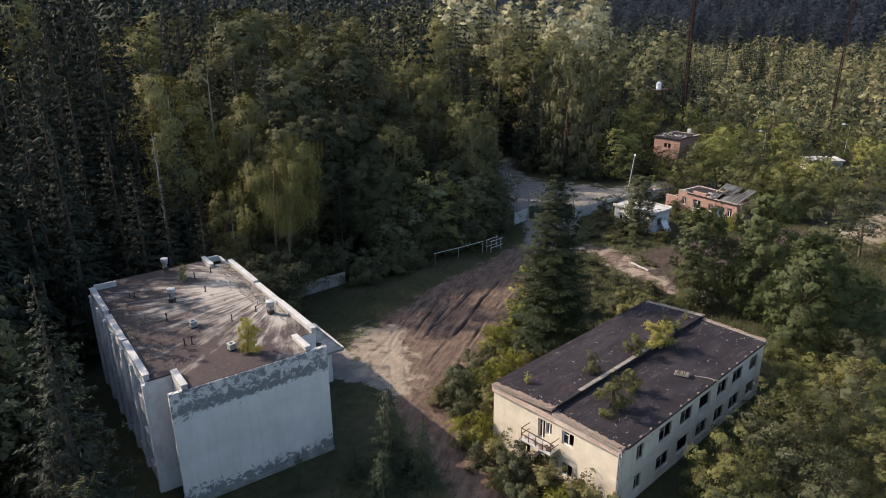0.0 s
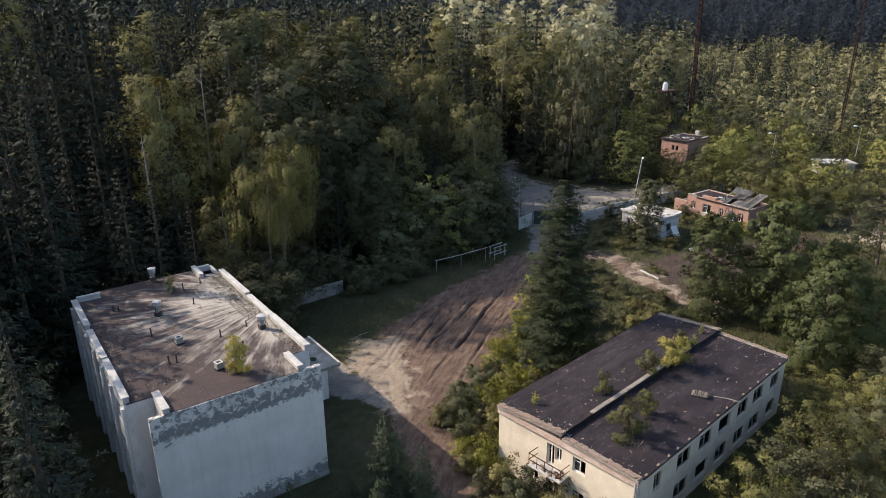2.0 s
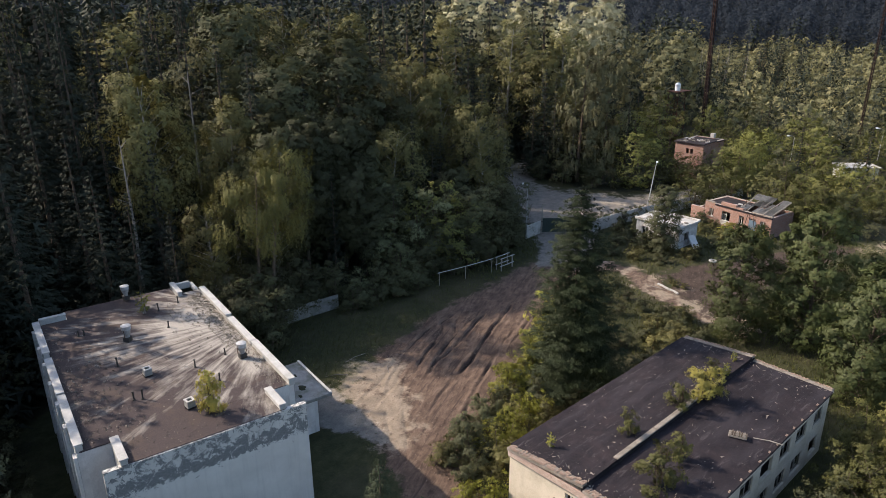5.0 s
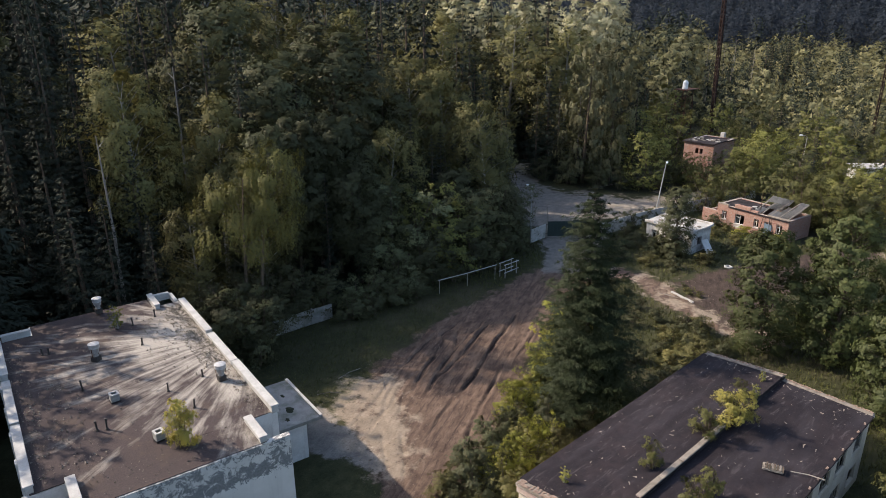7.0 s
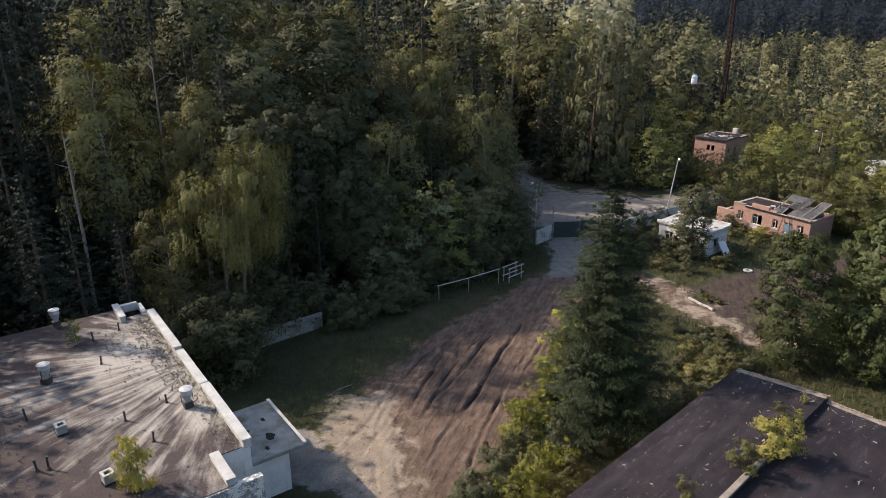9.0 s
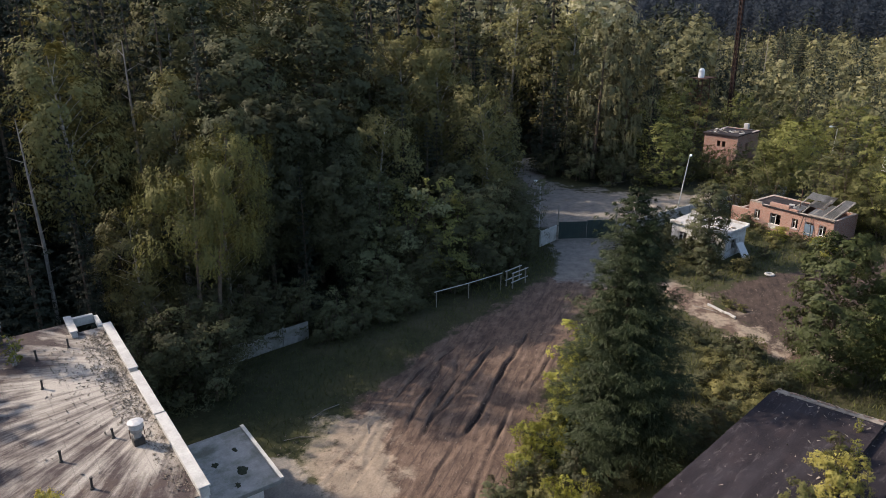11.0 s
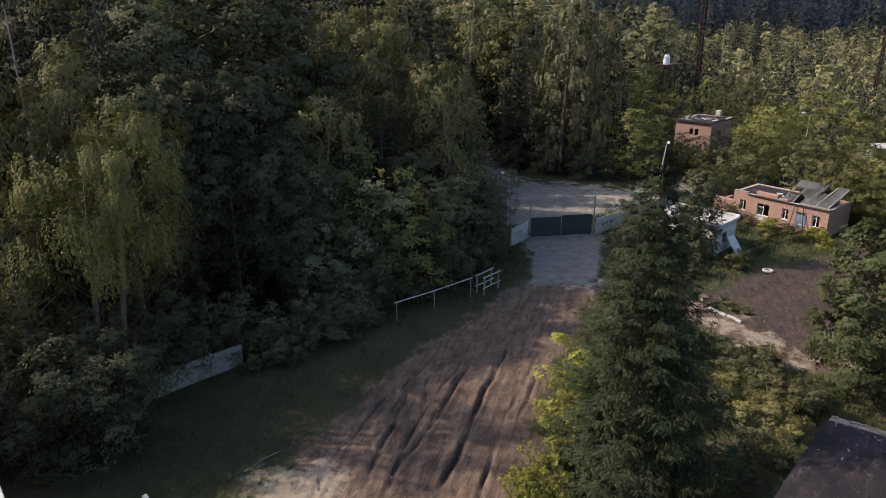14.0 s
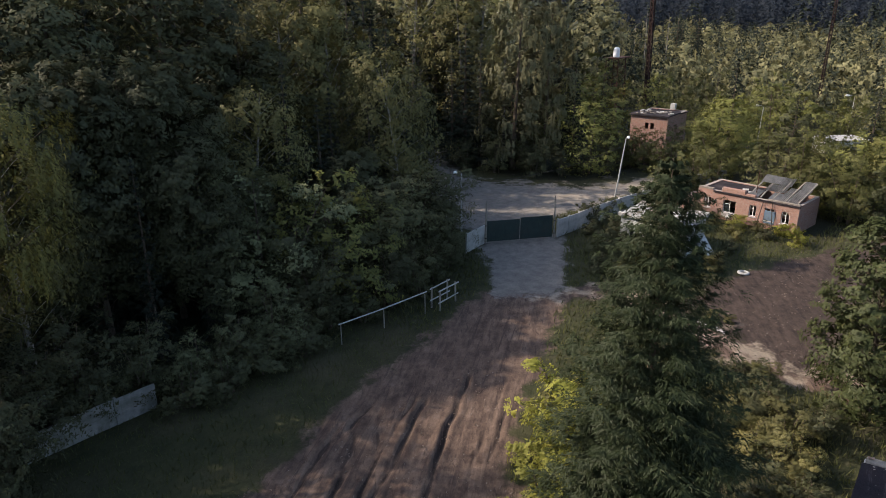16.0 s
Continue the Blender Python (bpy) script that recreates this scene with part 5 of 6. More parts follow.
        nor.append(rng.normal(size=(fill, 3)) + np.stack([np.cos(az), np.sin(az), np.full(fill, 0.4)], 1))
        axe.append(rng.normal(size=(fill, 3)))
    return paths, np.concatenate(cen), np.concatenate(siz), np.concatenate(nor), np.concatenate(axe)


def spruce_crown(seed, h, r, levels, arms, sprays, leaf, base=0.06, taper=0.8, ragged=0.15, twigs=5):
    """Whorls of sagging boughs, each with side twigs that lie in its plane and turn up at the tip."""
    rng = np.random.default_rng(seed)
    cen, siz, nor, axe = [], [], [], []
    for k in range(levels):
        f = (k + rng.uniform(0.2, 0.8)) / levels
        z = h * (base + (0.985 - base) * f)
        reach = r * ((1 - f) ** taper) * rng.uniform(1 - ragged * 1.2, 1 + ragged * 0.8) * (1 if f > 0.12 else 0.8 + f * 1.6) + 0.12
        n = max(4, int(arms * (0.45 + 0.55 * (1 - f))))
        for a in range(n):
            az = a * math.tau / n + k * 1.7 + rng.uniform(-0.3, 0.3)
            ln = reach * rng.uniform(0.8 - ragged, 1.0 + ragged)
            sag = rng.uniform(0.22, 0.5) * (1 - 0.85 * f)
            m = max(3, int(sprays * (0.3 + 0.7 * (1 - f))))
            knots = rng.uniform(0.2, 1.0, max(2, int(twigs * (0.5 + 0.5 * (1 - f)))))
            t = knots[rng.integers(0, len(knots), m)] + rng.normal(size=m) * 0.02
            u = rng.uniform(0, 1, m)
            hand = rng.choice([-1.0, 0.0, 1.0], m, p=[0.4, 0.2, 0.4])
            dx, dy = math.cos(az), math.sin(az)
            out = u * ln * 0.34 * (1.15 - 0.75 * t)
            along = t * ln * 0.92 + out * np.where(hand == 0, 0.9, 0.55)
            side = hand * out * 0.85 + rng.normal(size=m) * 0.02 * ln
            x, y = dx * along - dy * side, dy * along + dx * side
            zz = z - sag * ln * t + 0.2 * ln * t ** 3 - 0.28 * out + rng.normal(size=m) * 0.05
            cen.append(np.stack([x, y, zz - 0.06], 1))
            siz.append(leaf * rng.uniform(0.7, 1.3, m) * (0.65 + 0.35 * (1 - f)))
            axe.append(np.stack([dx * 0.7 - dy * hand * 0.8 + rng.normal(size=m) * 0.25, dy * 0.7 + dx * hand * 0.8 + rng.normal(size=m) * 0.25, -0.45 + rng.normal(size=m) * 0.25], 1))
            nor.append(np.stack([dx * 0.55 + rng.normal(size=m) * 0.3, dy * 0.55 + rng.normal(size=m) * 0.3, 0.75 + rng.normal(size=m) * 0.2], 1))
    path = ([(0, 0, 0), (0, 0, h * 0.5), (0, 0, h * 0.99)], [0.013 * h + 0.02, 0.008 * h, 0.01])
    return [path], np.concatenate(cen), np.concatenate(siz), np.concatenate(nor), np.concatenate(axe)


class Kind:
    """One model of a tree: its trunk and crown meshes, set down as often as needed."""
    def __init__(self, name, crown, bark, leaf_mat, label, category, group, slim=0.6, sides=6):
        paths, cen, siz, nor, axe = crown
        bm = bmesh.new()
        for i, (p, r) in enumerate(paths):
            tube(bm, p, r, sides if i == 0 else 4, cap=False)
        self.trunk = bpy.data.meshes.new("trunk")
        bm.to_mesh(self.trunk), bm.free()
        self.trunk.materials.append(bark)
        self.crown = leaf_quads("crown", cen, siz, nor, axe, leaf_mat, slim) if cen is not None else None
        self.name, self.label, self.category, self.group = name, label, category, group
        self.height = max(p[-1][2] for p, _ in paths)
        self.first = None

    def put(self, x, y, height, turn=0.0, wide=1.0, z=0.0, label=""):
        s = height / self.height
        m = pose(x, y, z, 0, 0, turn) @ Matrix.Diagonal((s * wide, s * wide, s, 1))
        if self.first is None:
            e = new(self.name)
            share("trunk", self.trunk, e, Matrix())
            if self.crown:
                share("crown", self.crown, e, Matrix())
            self.first = tagged(e, self.label, self.category, self.group)
            e.matrix_basis = m
            ob = e
        else:
            keep = self.first.scale.copy()
            self.first.scale = (1, 1, 1)
            ob = copy_thing(self.first, m)
            self.first.scale = keep
            tagged(ob, self.label)
        if label:
            tagged(ob, label)
        return ob


def family(n, make):
    return [make(i) for i in range(n)]


SPRUCES = family(4, lambda i: Kind("spruce_tree", spruce_crown(11 + i, 20, 3.1 + 0.3 * i, 36, 11, 46, 0.16, 0.06, 0.75, 0.22, 5), BARK, LEAF_SPRUCE, "tall dark green spruce in the wood", "tree", "spruces of the wood", 0.36))
LEAF_WEEP = foliage("weeping_birch_leaves", (0.045, 0.047, 0.015), (0.125, 0.12, 0.034), (0.2, 0.16, 0.04), 0.84)
WEEPING = Kind("birch_tree", broad_crown(34, 20, 5.4, 0.56, 34, 760, 0.09, 1.0, 2, 0.28, 0.45, 0.08, fill=500, limb=0.5), BARK, LEAF_WEEP, "large weeping birch over the fence", "tree", "birches of the wood", 0.5)
SPRUCES_FAR = family(3, lambda i: Kind("spruce_tree", spruce_crown(15 + i, 20, 3.0 + 0.3 * i, 30, 9, 18, 0.29, 0.06, 0.75, 0.28, 3), BARK, LEAF_SPRUCE, "dark spruce deep in the wood", "tree", "spruces of the wood", 0.42))
# Coarse spruce for the mostly unseen west wood, there to cast shade.
SPRUCES_SHADE = family(1, lambda i: Kind("spruce_tree", spruce_crown(19, 20, 3.5, 26, 9, 14, 0.34, 0.06, 0.75, 0.28, 3), BARK, LEAF_SPRUCE, "dark spruce deep in the wood", "tree", "spruces of the wood", 0.42))
BIRCHES = family(4, lambda i: Kind("birch_tree", broad_crown(31 + i, 18, 3.7 + 0.35 * i, 0.38, 44, 340, 0.105, 0.7, 1, 0.34, 0.55, fill=500, limb=0.5), BARK_BIRCH, LEAF_BIRCH, "birch with drooping yellow-green foliage", "tree", "birches of the wood"))
BIRCH_LOW = Kind("birch_tree", broad_crown(39, 18, 3.9, 0.1, 58, 240, 0.12, 1.1, 1, 0.24, 0.45, fill=500, limb=0.4), BARK, LEAF_FAR, "pale birch with long hanging branches beside the road", "tree", "birches of the wood")
BIRCHES_FAR = family(3, lambda i: Kind("birch_tree", broad_crown(35 + i, 18, 3.7 + 0.4 * i, 0.26, 36, 170, 0.135, 0.7, 1, 0.36, 0.55, fill=220, limb=0.6), BARK_BIRCH, LEAF_BIRCH, "pale sunlit birch deep in the wood", "tree", "birches of the wood"))
ASPENS = family(3, lambda i: Kind("aspen_tree", broad_crown(51 + i, 18, 3.9 + 0.4 * i, 0.22, 52, 400, 0.115, 0.2, 1, 0.34, 0.6, fill=1800, limb=0.6), BARK, LEAF_BROAD, "leafy green aspen in the wood", "tree", "aspens of the wood"))
ASPENS_FAR = family(2, lambda i: Kind("aspen_tree", broad_crown(55 + i, 18, 3.8, 0.22, 34, 170, 0.135, 0.2, 1, 0.38, 0.6, fill=240), BARK, LEAF_BROAD, "leafy green aspen deep in the wood", "tree", "aspens of the wood"))
WILLOWS = family(3, lambda i: Kind("willow_tree", broad_crown(71 + i, 9, 3.3, 0.08, 52, 190 if i < 2 else 250, 0.082 if i < 2 else 0.074, 0.2, 4, 0.32, 0.55, fill=200, limb=0.6), BARK, (LEAF_WILLOW, LEAF_BROAD, LEAF_OLIVE)[i], ("bushy grey-green willow at the wood's edge", "bushy dark green alder at the wood's edge", "broad olive-green goat willow in the sun")[i], "tree", "low trees at the wood's edge"))
SCRUB = family(4, lambda i: Kind("scrub_tree", broad_crown(75 + i, 9, 3.4 + 0.2 * i, 0.05, 40, 130, 0.105, 0.15, 3 if i < 3 else 1, 0.34, 0.5, fill=100, limb=0.5), BARK, (LEAF_GREEN, LEAF_SCRUB, LEAF_OLIVE, LEAF_SCRUB)[i], ("rounded green scrub in the sun", "yellow-green young birch scrub in the sun", "broad olive willow scrub in the sun", "yellowing young birch in the sun")[i], "tree", "scrub on the sunny side"))
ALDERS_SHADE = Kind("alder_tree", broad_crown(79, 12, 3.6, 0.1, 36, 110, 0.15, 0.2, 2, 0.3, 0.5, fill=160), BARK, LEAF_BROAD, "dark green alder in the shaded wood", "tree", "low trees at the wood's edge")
ALDER = Kind("alder_tree", broad_crown(89, 9.4, 2.7, 0.04, 60, 300, 0.085, 0.1, 1, 0.3, 0.35, fill=700), BARK, LEAF_BROAD, "dense dark green alder before the white gatehouse", "tree", "")
MAPLES = family(2, lambda i: Kind("maple_tree", broad_crown(81 + i, 12, 4.0, 0.05, 84, 330, 0.1, 0.05, 1, 0.27, 0.42, fill=900), BARK, LEAF_MAPLE, "tall dense green maple beside the dark roof", "tree", "maples beside the dark roof"))
BUSHES = family(3, lambda i: Kind("bush", broad_crown(91 + i, 3, 1.6, 0.03, 36, 150, 0.05, 0.15, 6, 0.3, 0.45, fill=150), BARK, (LEAF_BROAD, LEAF_YELLOW, LEAF_BIRCH)[i], ("dark green bush", "yellowing autumn bush", "olive green bush")[i] + " growing by the yard", "bush", "bushes by the yard"))
ROOF_BUSH = Kind("birch_bush", broad_crown(97, 3, 1.45, 0.04, 48, 160, 0.045, 0.3, 6, 0.26, 0.45, fill=150, limb=0.5), BARK, LEAF_ROOF, "bushy yellow birch growing out of the roof", "bush", "saplings on the roofs")
THIN_BUSH = Kind("birch_bush", broad_crown(98, 3, 1.25, 0.04, 49, 110, 0.04, 0.5, 7, 0.24, 0.45, fill=50, limb=0.5), BARK, LEAF_OLIVE, "thin olive birch shoots growing out of the roof", "bush", "saplings on the roofs")
SAPLING = Kind("birch_sapling", broad_crown(99, 3, 0.85, 0.1, 36, 60, 0.045, 0.3, 3, 0.3, 0.5, fill=40), BARK_BIRCH, LEAF_YELLOW, "thin yellow birch sapling growing on the roof", "sapling", "saplings on the roofs")
LEAF_LONE = foliage("lone_spruce_needles", (0.0105, 0.0155, 0.0065), (0.022, 0.03, 0.0115), (0.028, 0.036, 0.013), 0.95, 0.04, 0.012)
HERO = Kind("spruce_tree", spruce_crown(7, 19.2, 5.0, 58, 19, 380, 0.11, 0.01, 0.46, 0.2, 12), BARK, LEAF_LONE, "large full spruce standing alone in the yard", "tree", "", 0.3)
LEAF_YOUNG = foliage("young_spruce_needles", (0.03, 0.042, 0.022), (0.055, 0.07, 0.036), (0.07, 0.08, 0.04), 0.9, 0.06, 0.012)
YOUNG = Kind("young_spruce", spruce_crown(8, 6, 2.1, 28, 11, 80, 0.075, 0.02, 0.8, 0.25, 6), BARK, LEAF_YOUNG, "young green spruce beside the yard", "tree", "young spruces", 0.32)
DEAD = Kind("dead_tree", ([([(0, 0, 0), (0.2, 0.1, 8), (0.1, 0, 17)], [0.2, 0.13, 0.03])] + [([(0.15, 0, z), (math.cos(z * 2) * 0.9, math.sin(z * 2) * 0.9, z + 0.5)], [0.04, 0.01]) for z in range(6, 17)], None, None, None, None), BARK_DEAD, LEAF_FAR, "bare dead tree trunk in the wood", "tree", "dead trunks")


def near_trees():
    HERO.put(49.0, 48.55, 19.2, 0, 1.08)
    for k, (x, y, h, w) in enumerate(((70.7, 44.9, 12.3, 0.96), (74.2, 39.5, 14.4, 0.88), (67.8, 31.2, 12.5, 0.96), (72.9, 28.3, 9.4, 1.05), (80.0, 36.0, 9.5, 1.0), (81.5, 44.5, 7.5, 1.0))):
        MAPLES[k % 2].put(x, y, h, 75 * k, w)
    # thicket along the cream building's sunny end
    for x, y, h, k in ((31.4, 42.2, 3.6, 0), (33.5, 44.2, 3.8, 0), (36.0, 43.8, 3.4, 1), (38.5, 44.6, 3.5, 1), (41.0, 45.4, 3.3, 1), (34.5, 46.4, 3.0, 0), (37.5, 47.0, 3.2, 0), (30.8, 38.9, 3.8, 1), (30.0, 36.0, 3.6, 2), (29.2, 33.0, 3.8, 0), (30.8, 31.0, 3.8, 2), (31.6, 28.5, 3.6, 2), (32.4, 26.0, 3.4, 2), (28.4, 36.5, 2.6, 0), (40.0, 48.8, 2.6, 0), (43.0, 50.6, 3.0, 1), (44.6, 52.5, 2.2, 1), (43.5, 47.0, 3.0, 0), (30.0, 41.0, 2.4, 1), (27.8, 30.5, 3.0, 0), (35.0, 42.6, 3.2, 2), (39.6, 43.4, 2.8, 2), (32.2, 45.6, 2.6, 2), (36.2, 45.6, 3.0, 0), (40.6, 46.8, 2.8, 2), (42.4, 44.6, 2.6, 2), (29.0, 39.2, 2.8, 2), (33.0, 41.4, 2.4, 2), (42.0, 49.4, 2.2, 0), (45.6, 50.0, 2.4, 1), (46.6, 46.0, 2.2, 0), (31.0, 33.6, 3.4, 0), (29.6, 28.6, 3.2, 1), (31.2, 24.2, 3.6, 0), (28.0, 33.6, 2.8, 2)):
        BUSHES[k].put(x + (1.0 if x < 32 else 0.0), y, h * (0.8 if x < 32 else 1.0), random.uniform(0, 360), random.uniform(0.85, 1.1))
    for x, y, h in ((40.6, 75.8, 3.2), (43.2, 75.6, 3.0), (46.4, 76.0, 3.2), (49.6, 76.4, 3.0)):
        BUSHES[0].put(x, y, h, random.uniform(0, 360), 1.2)
    # leafy crowns in front of the shaded long wall
    for x, y, h, k in ((41, 21.5, 6.6, 0), (46, 20.0, 7.2, 1), (50.5, 21.5, 7.4, 0), (55, 20.0, 7.2, 1), (60, 22.0, 6.8, 0), (37.6, 19.5, 5.2, 1), (65, 24.0, 6.6, 1), (44, 16, 6.4, 1), (52, 15.5, 7.0, 0), (60, 16, 7.2, 0), (38.5, 15, 5, 0), (68, 19, 7, 1), (47.5, 23.6, 4.6, 1), (40.5, 23.6, 3.6, 0), (44.5, 24.4, 3.8, 0), (51.5, 25.0, 4.0, 0), (55.5, 25.2, 4.2, 0), (60.5, 27.0, 4.5, 0)):
        WILLOWS[2 if k == 0 else 2 - k % 2].put(x, y, h, random.uniform(0, 360), random.uniform(1.0, 1.25))
    for x, y, h in ((22.9, 39.4, 8.4), (24.9, 37.7, 5.8), (20.6, 41.0, 3.2), (16.6, 42.4, 3.4), (21.0, 37.4, 4.8)):
        YOUNG.put(x, y, h, random.uniform(0, 360))
    # growth west of the white building
    for x, y, h in ((2.5, 40.5, 4.5), (-0.5, 36.0, 6.0), (-2.5, 31.0, 6.5), (0.5, 44.5, 5.5), (4.0, 54, 5.0), (3.5, 60, 5.5), (3.0, 66, 6.0), (5.0, 74, 6.5), (10, 74.5, 6), (15, 75, 6.5), (20.5, 76, 6), (25, 75.5, 5)):
        WILLOWS[1].put(x, y, h, random.uniform(0, 360), 1.0)
    # on the roofs
    for x, y, z, h in ((15.9, 66.3, 9.84, 2.0), (34.6, 36.6, 5.9, 1.1), (52.5, 35.0, 6.05, 1.2), (55.0, 36.0, 6.0, 1.0)):
        SAPLING.put(x, y, h, random.uniform(0, 360), 1.0, z)
    ROOF_BUSH.put(15.7, 48.0, 3.4, 0, 0.55, 9.84)
    ROOF_BUSH.put(48.4, 34.1, 2.9, 30, 1.05, 5.95)
    THIN_BUSH.put(37.4, 29.9, 3.5, 200, 1.1, 5.78)
    THIN_BUSH.put(45.6, 34.3, 2.2, 90, 1.2, 6.08)
    THIN_BUSH.put(39.8, 34.2, 2.1, 10, 0.9, 6.1)
    THIN_BUSH.put(40.7, 30.6, 2.2, 60, 1.0, 5.8)
    THIN_BUSH.put(51.6, 35.6, 1.5, 20, 1.2, 6.1)
    # right of the yard, round the gatehouse and the track
    for x, y, h, k in ((62, 50, 2.4, 0), (65, 52, 2.2, 2), (67.5, 55, 2.2, 0), (68.6, 58.5, 2.0, 0), (69, 51, 2.6, 0), (64.5, 56, 2.2, 0), (66, 60, 2.2, 0), (60, 53.5, 1.8, 2), (70.6, 62, 1.6, 0), (82, 64, 2.2, 0), (80.5, 67, 2.0, 2), (84, 69, 2.2, 0), (86, 72, 2.4, 0), (83.6, 73, 2.0, 0), (86.5, 62.5, 2.0, 2), (79, 70, 1.8, 0), (76.6, 57.6, 1.1, 2), (77.4, 58.8, 1.0, 0), (76.9, 56.4, 0.9, 2), (84.5, 66.5, 1.8, 0), (89, 63, 1.6, 0), (93, 63.5, 1.6, 0), (97, 64.5, 1.4, 2), (100, 66, 1.6, 1), (101.5, 62, 1.5, 1), (98, 69, 1.6, 2), (55.5, 57, 2.0, 1), (63, 47.5, 1.5, 2)):
        BUSHES[k].put(x, y, h * (0.8 if x < 72 else 1.0), random.uniform(0, 360), random.uniform(1.0, 1.3))
    for x, y, h in ((91.5, 79.0, 2.6), (94.5, 79.4, 2.4), (97.5, 79.6, 2.2), (88.0, 77.0, 1.8), (101.0, 78.5, 2.6), (91.0, 75.5, 1.8)):
        BUSHES[0].put(x, y, h, x * 70, 1.2)
    ALDER.put(86.2, 67.0, 9.4, 40, 1.0)
    WILLOWS[2].put(112.4, 63.6, 9.5, 10, 1.0)
    WILLOWS[2].put(111.8, 58.4, 8.8, 100, 1.0)
    WILLOWS[1].put(113.5, 55.5, 7.0, 70, 1.1)
    for x, y, h, k in ((102.2, 61.5, 1.6, 1), (101.6, 64.2, 1.5, 2), (102.0, 66.6, 1.6, 1), (101.4, 69.0, 1.5, 2), (102.4, 71.6, 2.2, 0), (100.2, 59.5, 2.0, 1), (99.6, 62.4, 1.7, 0), (99.0, 65.8, 1.6, 2), (98.8, 70.6, 2.0, 0), (86.9, 68.6, 2.4, 0), (87.0, 71.2, 1.8, 2)):
        BUSHES[k].put(x, y, h, x * 70, 1.15)
    # edge of the wood along the fence
    for x, y, h, k in ((62.5, 82.2, 10.4, 1), (66.5, 82.8, 10.0, 1), (58.8, 82.2, 9.8, 1), (70.5, 84.2, 9.4, 1), (53.8, 82.0, 9.0, 1), (60.4, 84.4, 9.6, 1), (50.9, 83.0, 12.2, 0), (64.5, 81.6, 9.8, 1), (53.6, 78.8, 7.0, 1), (68.5, 83.4, 8.5, 1), (48.2, 77.6, 5.2, 0), (45.2, 77.2, 4.8, 1), (42.2, 77.0, 4.4, 0), (71.6, 85.2, 7.5, 1), (39.2, 78.6, 5.6, 1), (35.5, 78.8, 7.0, 1), (32.5, 78.6, 7.5, 1), (27.4, 76.4, 8.0, 1), (27.2, 73.2, 8.6, 1), (28.2, 74.2, 7.4, 1), (29.8, 77.6, 8.0, 1), (24.2, 74.0, 7.0, 1), (59.5, 78.4, 5.6, 1), (66.5, 79.6, 5.0, 1), (63.2, 78.6, 5.0, 1), (56.2, 77.8, 4.4, 0), (51.4, 77.6, 4.2, 1), (70, 81.5, 4.5, 1)):
        WILLOWS[k].put(x, y, h, random.uniform(0, 360), random.uniform(1.05, 1.3))
    SCRUB[1].put(56.6, 80.2, 11.6, 40, 1.15, label="tall yellow-green alder at the wood's edge")
    for x, y, h in ((28.6, 71.8, 7.4),):
        WILLOWS[1].put(x, y, h, x * 40, 0.9)
    WEEPING.put(29.7, 75.2, 20.2, 20, 0.92)
    BIRCHES[1].put(24.6, 94.2, 26.0, 70, 1.0)
    ASPENS[0].put(43.5, 117.0, 33.5, 0, 1.2)
    BIRCHES[2].put(39.0, 112.0, 29.0, 40, 1.1)
    BIRCHES[0].put(33.0, 93.4, 23.0, 40, 0.95)
    for x, y, h, k in ((42.0, 100.0, 27.0, 0), (47.0, 93.5, 18.5, 1), (52.5, 89.0, 12.0, 2)):
        ASPENS[k].put(x, y, h, x * 40, 1.1)
    for x, y, h in ((37.4, 95.5, 29.5), (34.6, 98.4, 30.5), (39.6, 99.6, 30.0), (45.0, 96.0, 25.0), (36.0, 91.5, 26.0), (44.0, 91.0, 21.0), (50.0, 91.5, 16.0), (40.2, 89.5, 19.5), (61.0, 89.0, 16.5)):
        SPRUCES[1].put(x, y, h, x * 40, 1.2)
    # tall dark spruces standing above the west of the wood
    for x, y, h, w in ((17.3, 98.5, 36.0, 0.62), (10.4, 99.0, 34.0, 0.66), (13.8, 103.0, 34.0, 0.6), (21.0, 105.0, 33.5, 0.56), (28.9, 110.0, 37.5, 0.6), (31.4, 113.5, 37.0, 0.62), (34.0, 109.5, 37.0, 0.55), (36.6, 112.5, 35.5, 0.55), (6.0, 96.0, 33.5, 0.66), (25.0, 109.0, 32.0, 0.6), (9.0, 106.0, 35.0, 0.7), (14.0, 112.0, 36.5, 0.7), (20.0, 116.0, 37.0, 0.7)):
        SPRUCES[int(x) % 4].put(x, y, h, x * 61, w)
    DEAD.put(20.0, 88.8, 21.0, 0)
    DEAD.put(32.1, 102.9, 26.0, 70)
    ASPENS[1].put(52.7, 100.8, 29.5, 0, 1.2)
    ASPENS[2].put(57.5, 96.5, 21.0, 90, 1.1)
    BIRCHES[0].put(68.6, 96.0, 24.0, 200, 1.1)
    BIRCHES[2].put(64.5, 99.0, 25.0, 130, 1.0)
    SPRUCES[0].put(57.3, 88.4, 20.3, 0, 0.75)
    for x, y, h in ((60.5, 90.5, 15.0), (64.2, 91.6, 17.0), (68.4, 91.0, 17.5), (72.6, 90.4, 15), (66.2, 87.6, 12.0)):
        SPRUCES[int(y) % 3].put(x, y, h, x * 30, 1.0)
    for k, (x, y, h) in enumerate(((37.0, 86.6, 20.5), (40.2, 87.4, 20.5), (43.4, 88.0, 20.5), (46.4, 88.8, 20.0), (49.4, 89.6, 17.0), (46.6, 84.4, 15.0))):
        ASPENS[k % 3].put(x, y, h, 50 * k, 0.95)
    SPRUCES[1].put(42.0, 83.0, 15.5, 0, 0.7)
    SPRUCES[2].put(46.8, 84.0, 14.0, 0, 0.7)
    BIRCH_LOW.put(105.5, 103.0, 26.0, 0, 1.1)
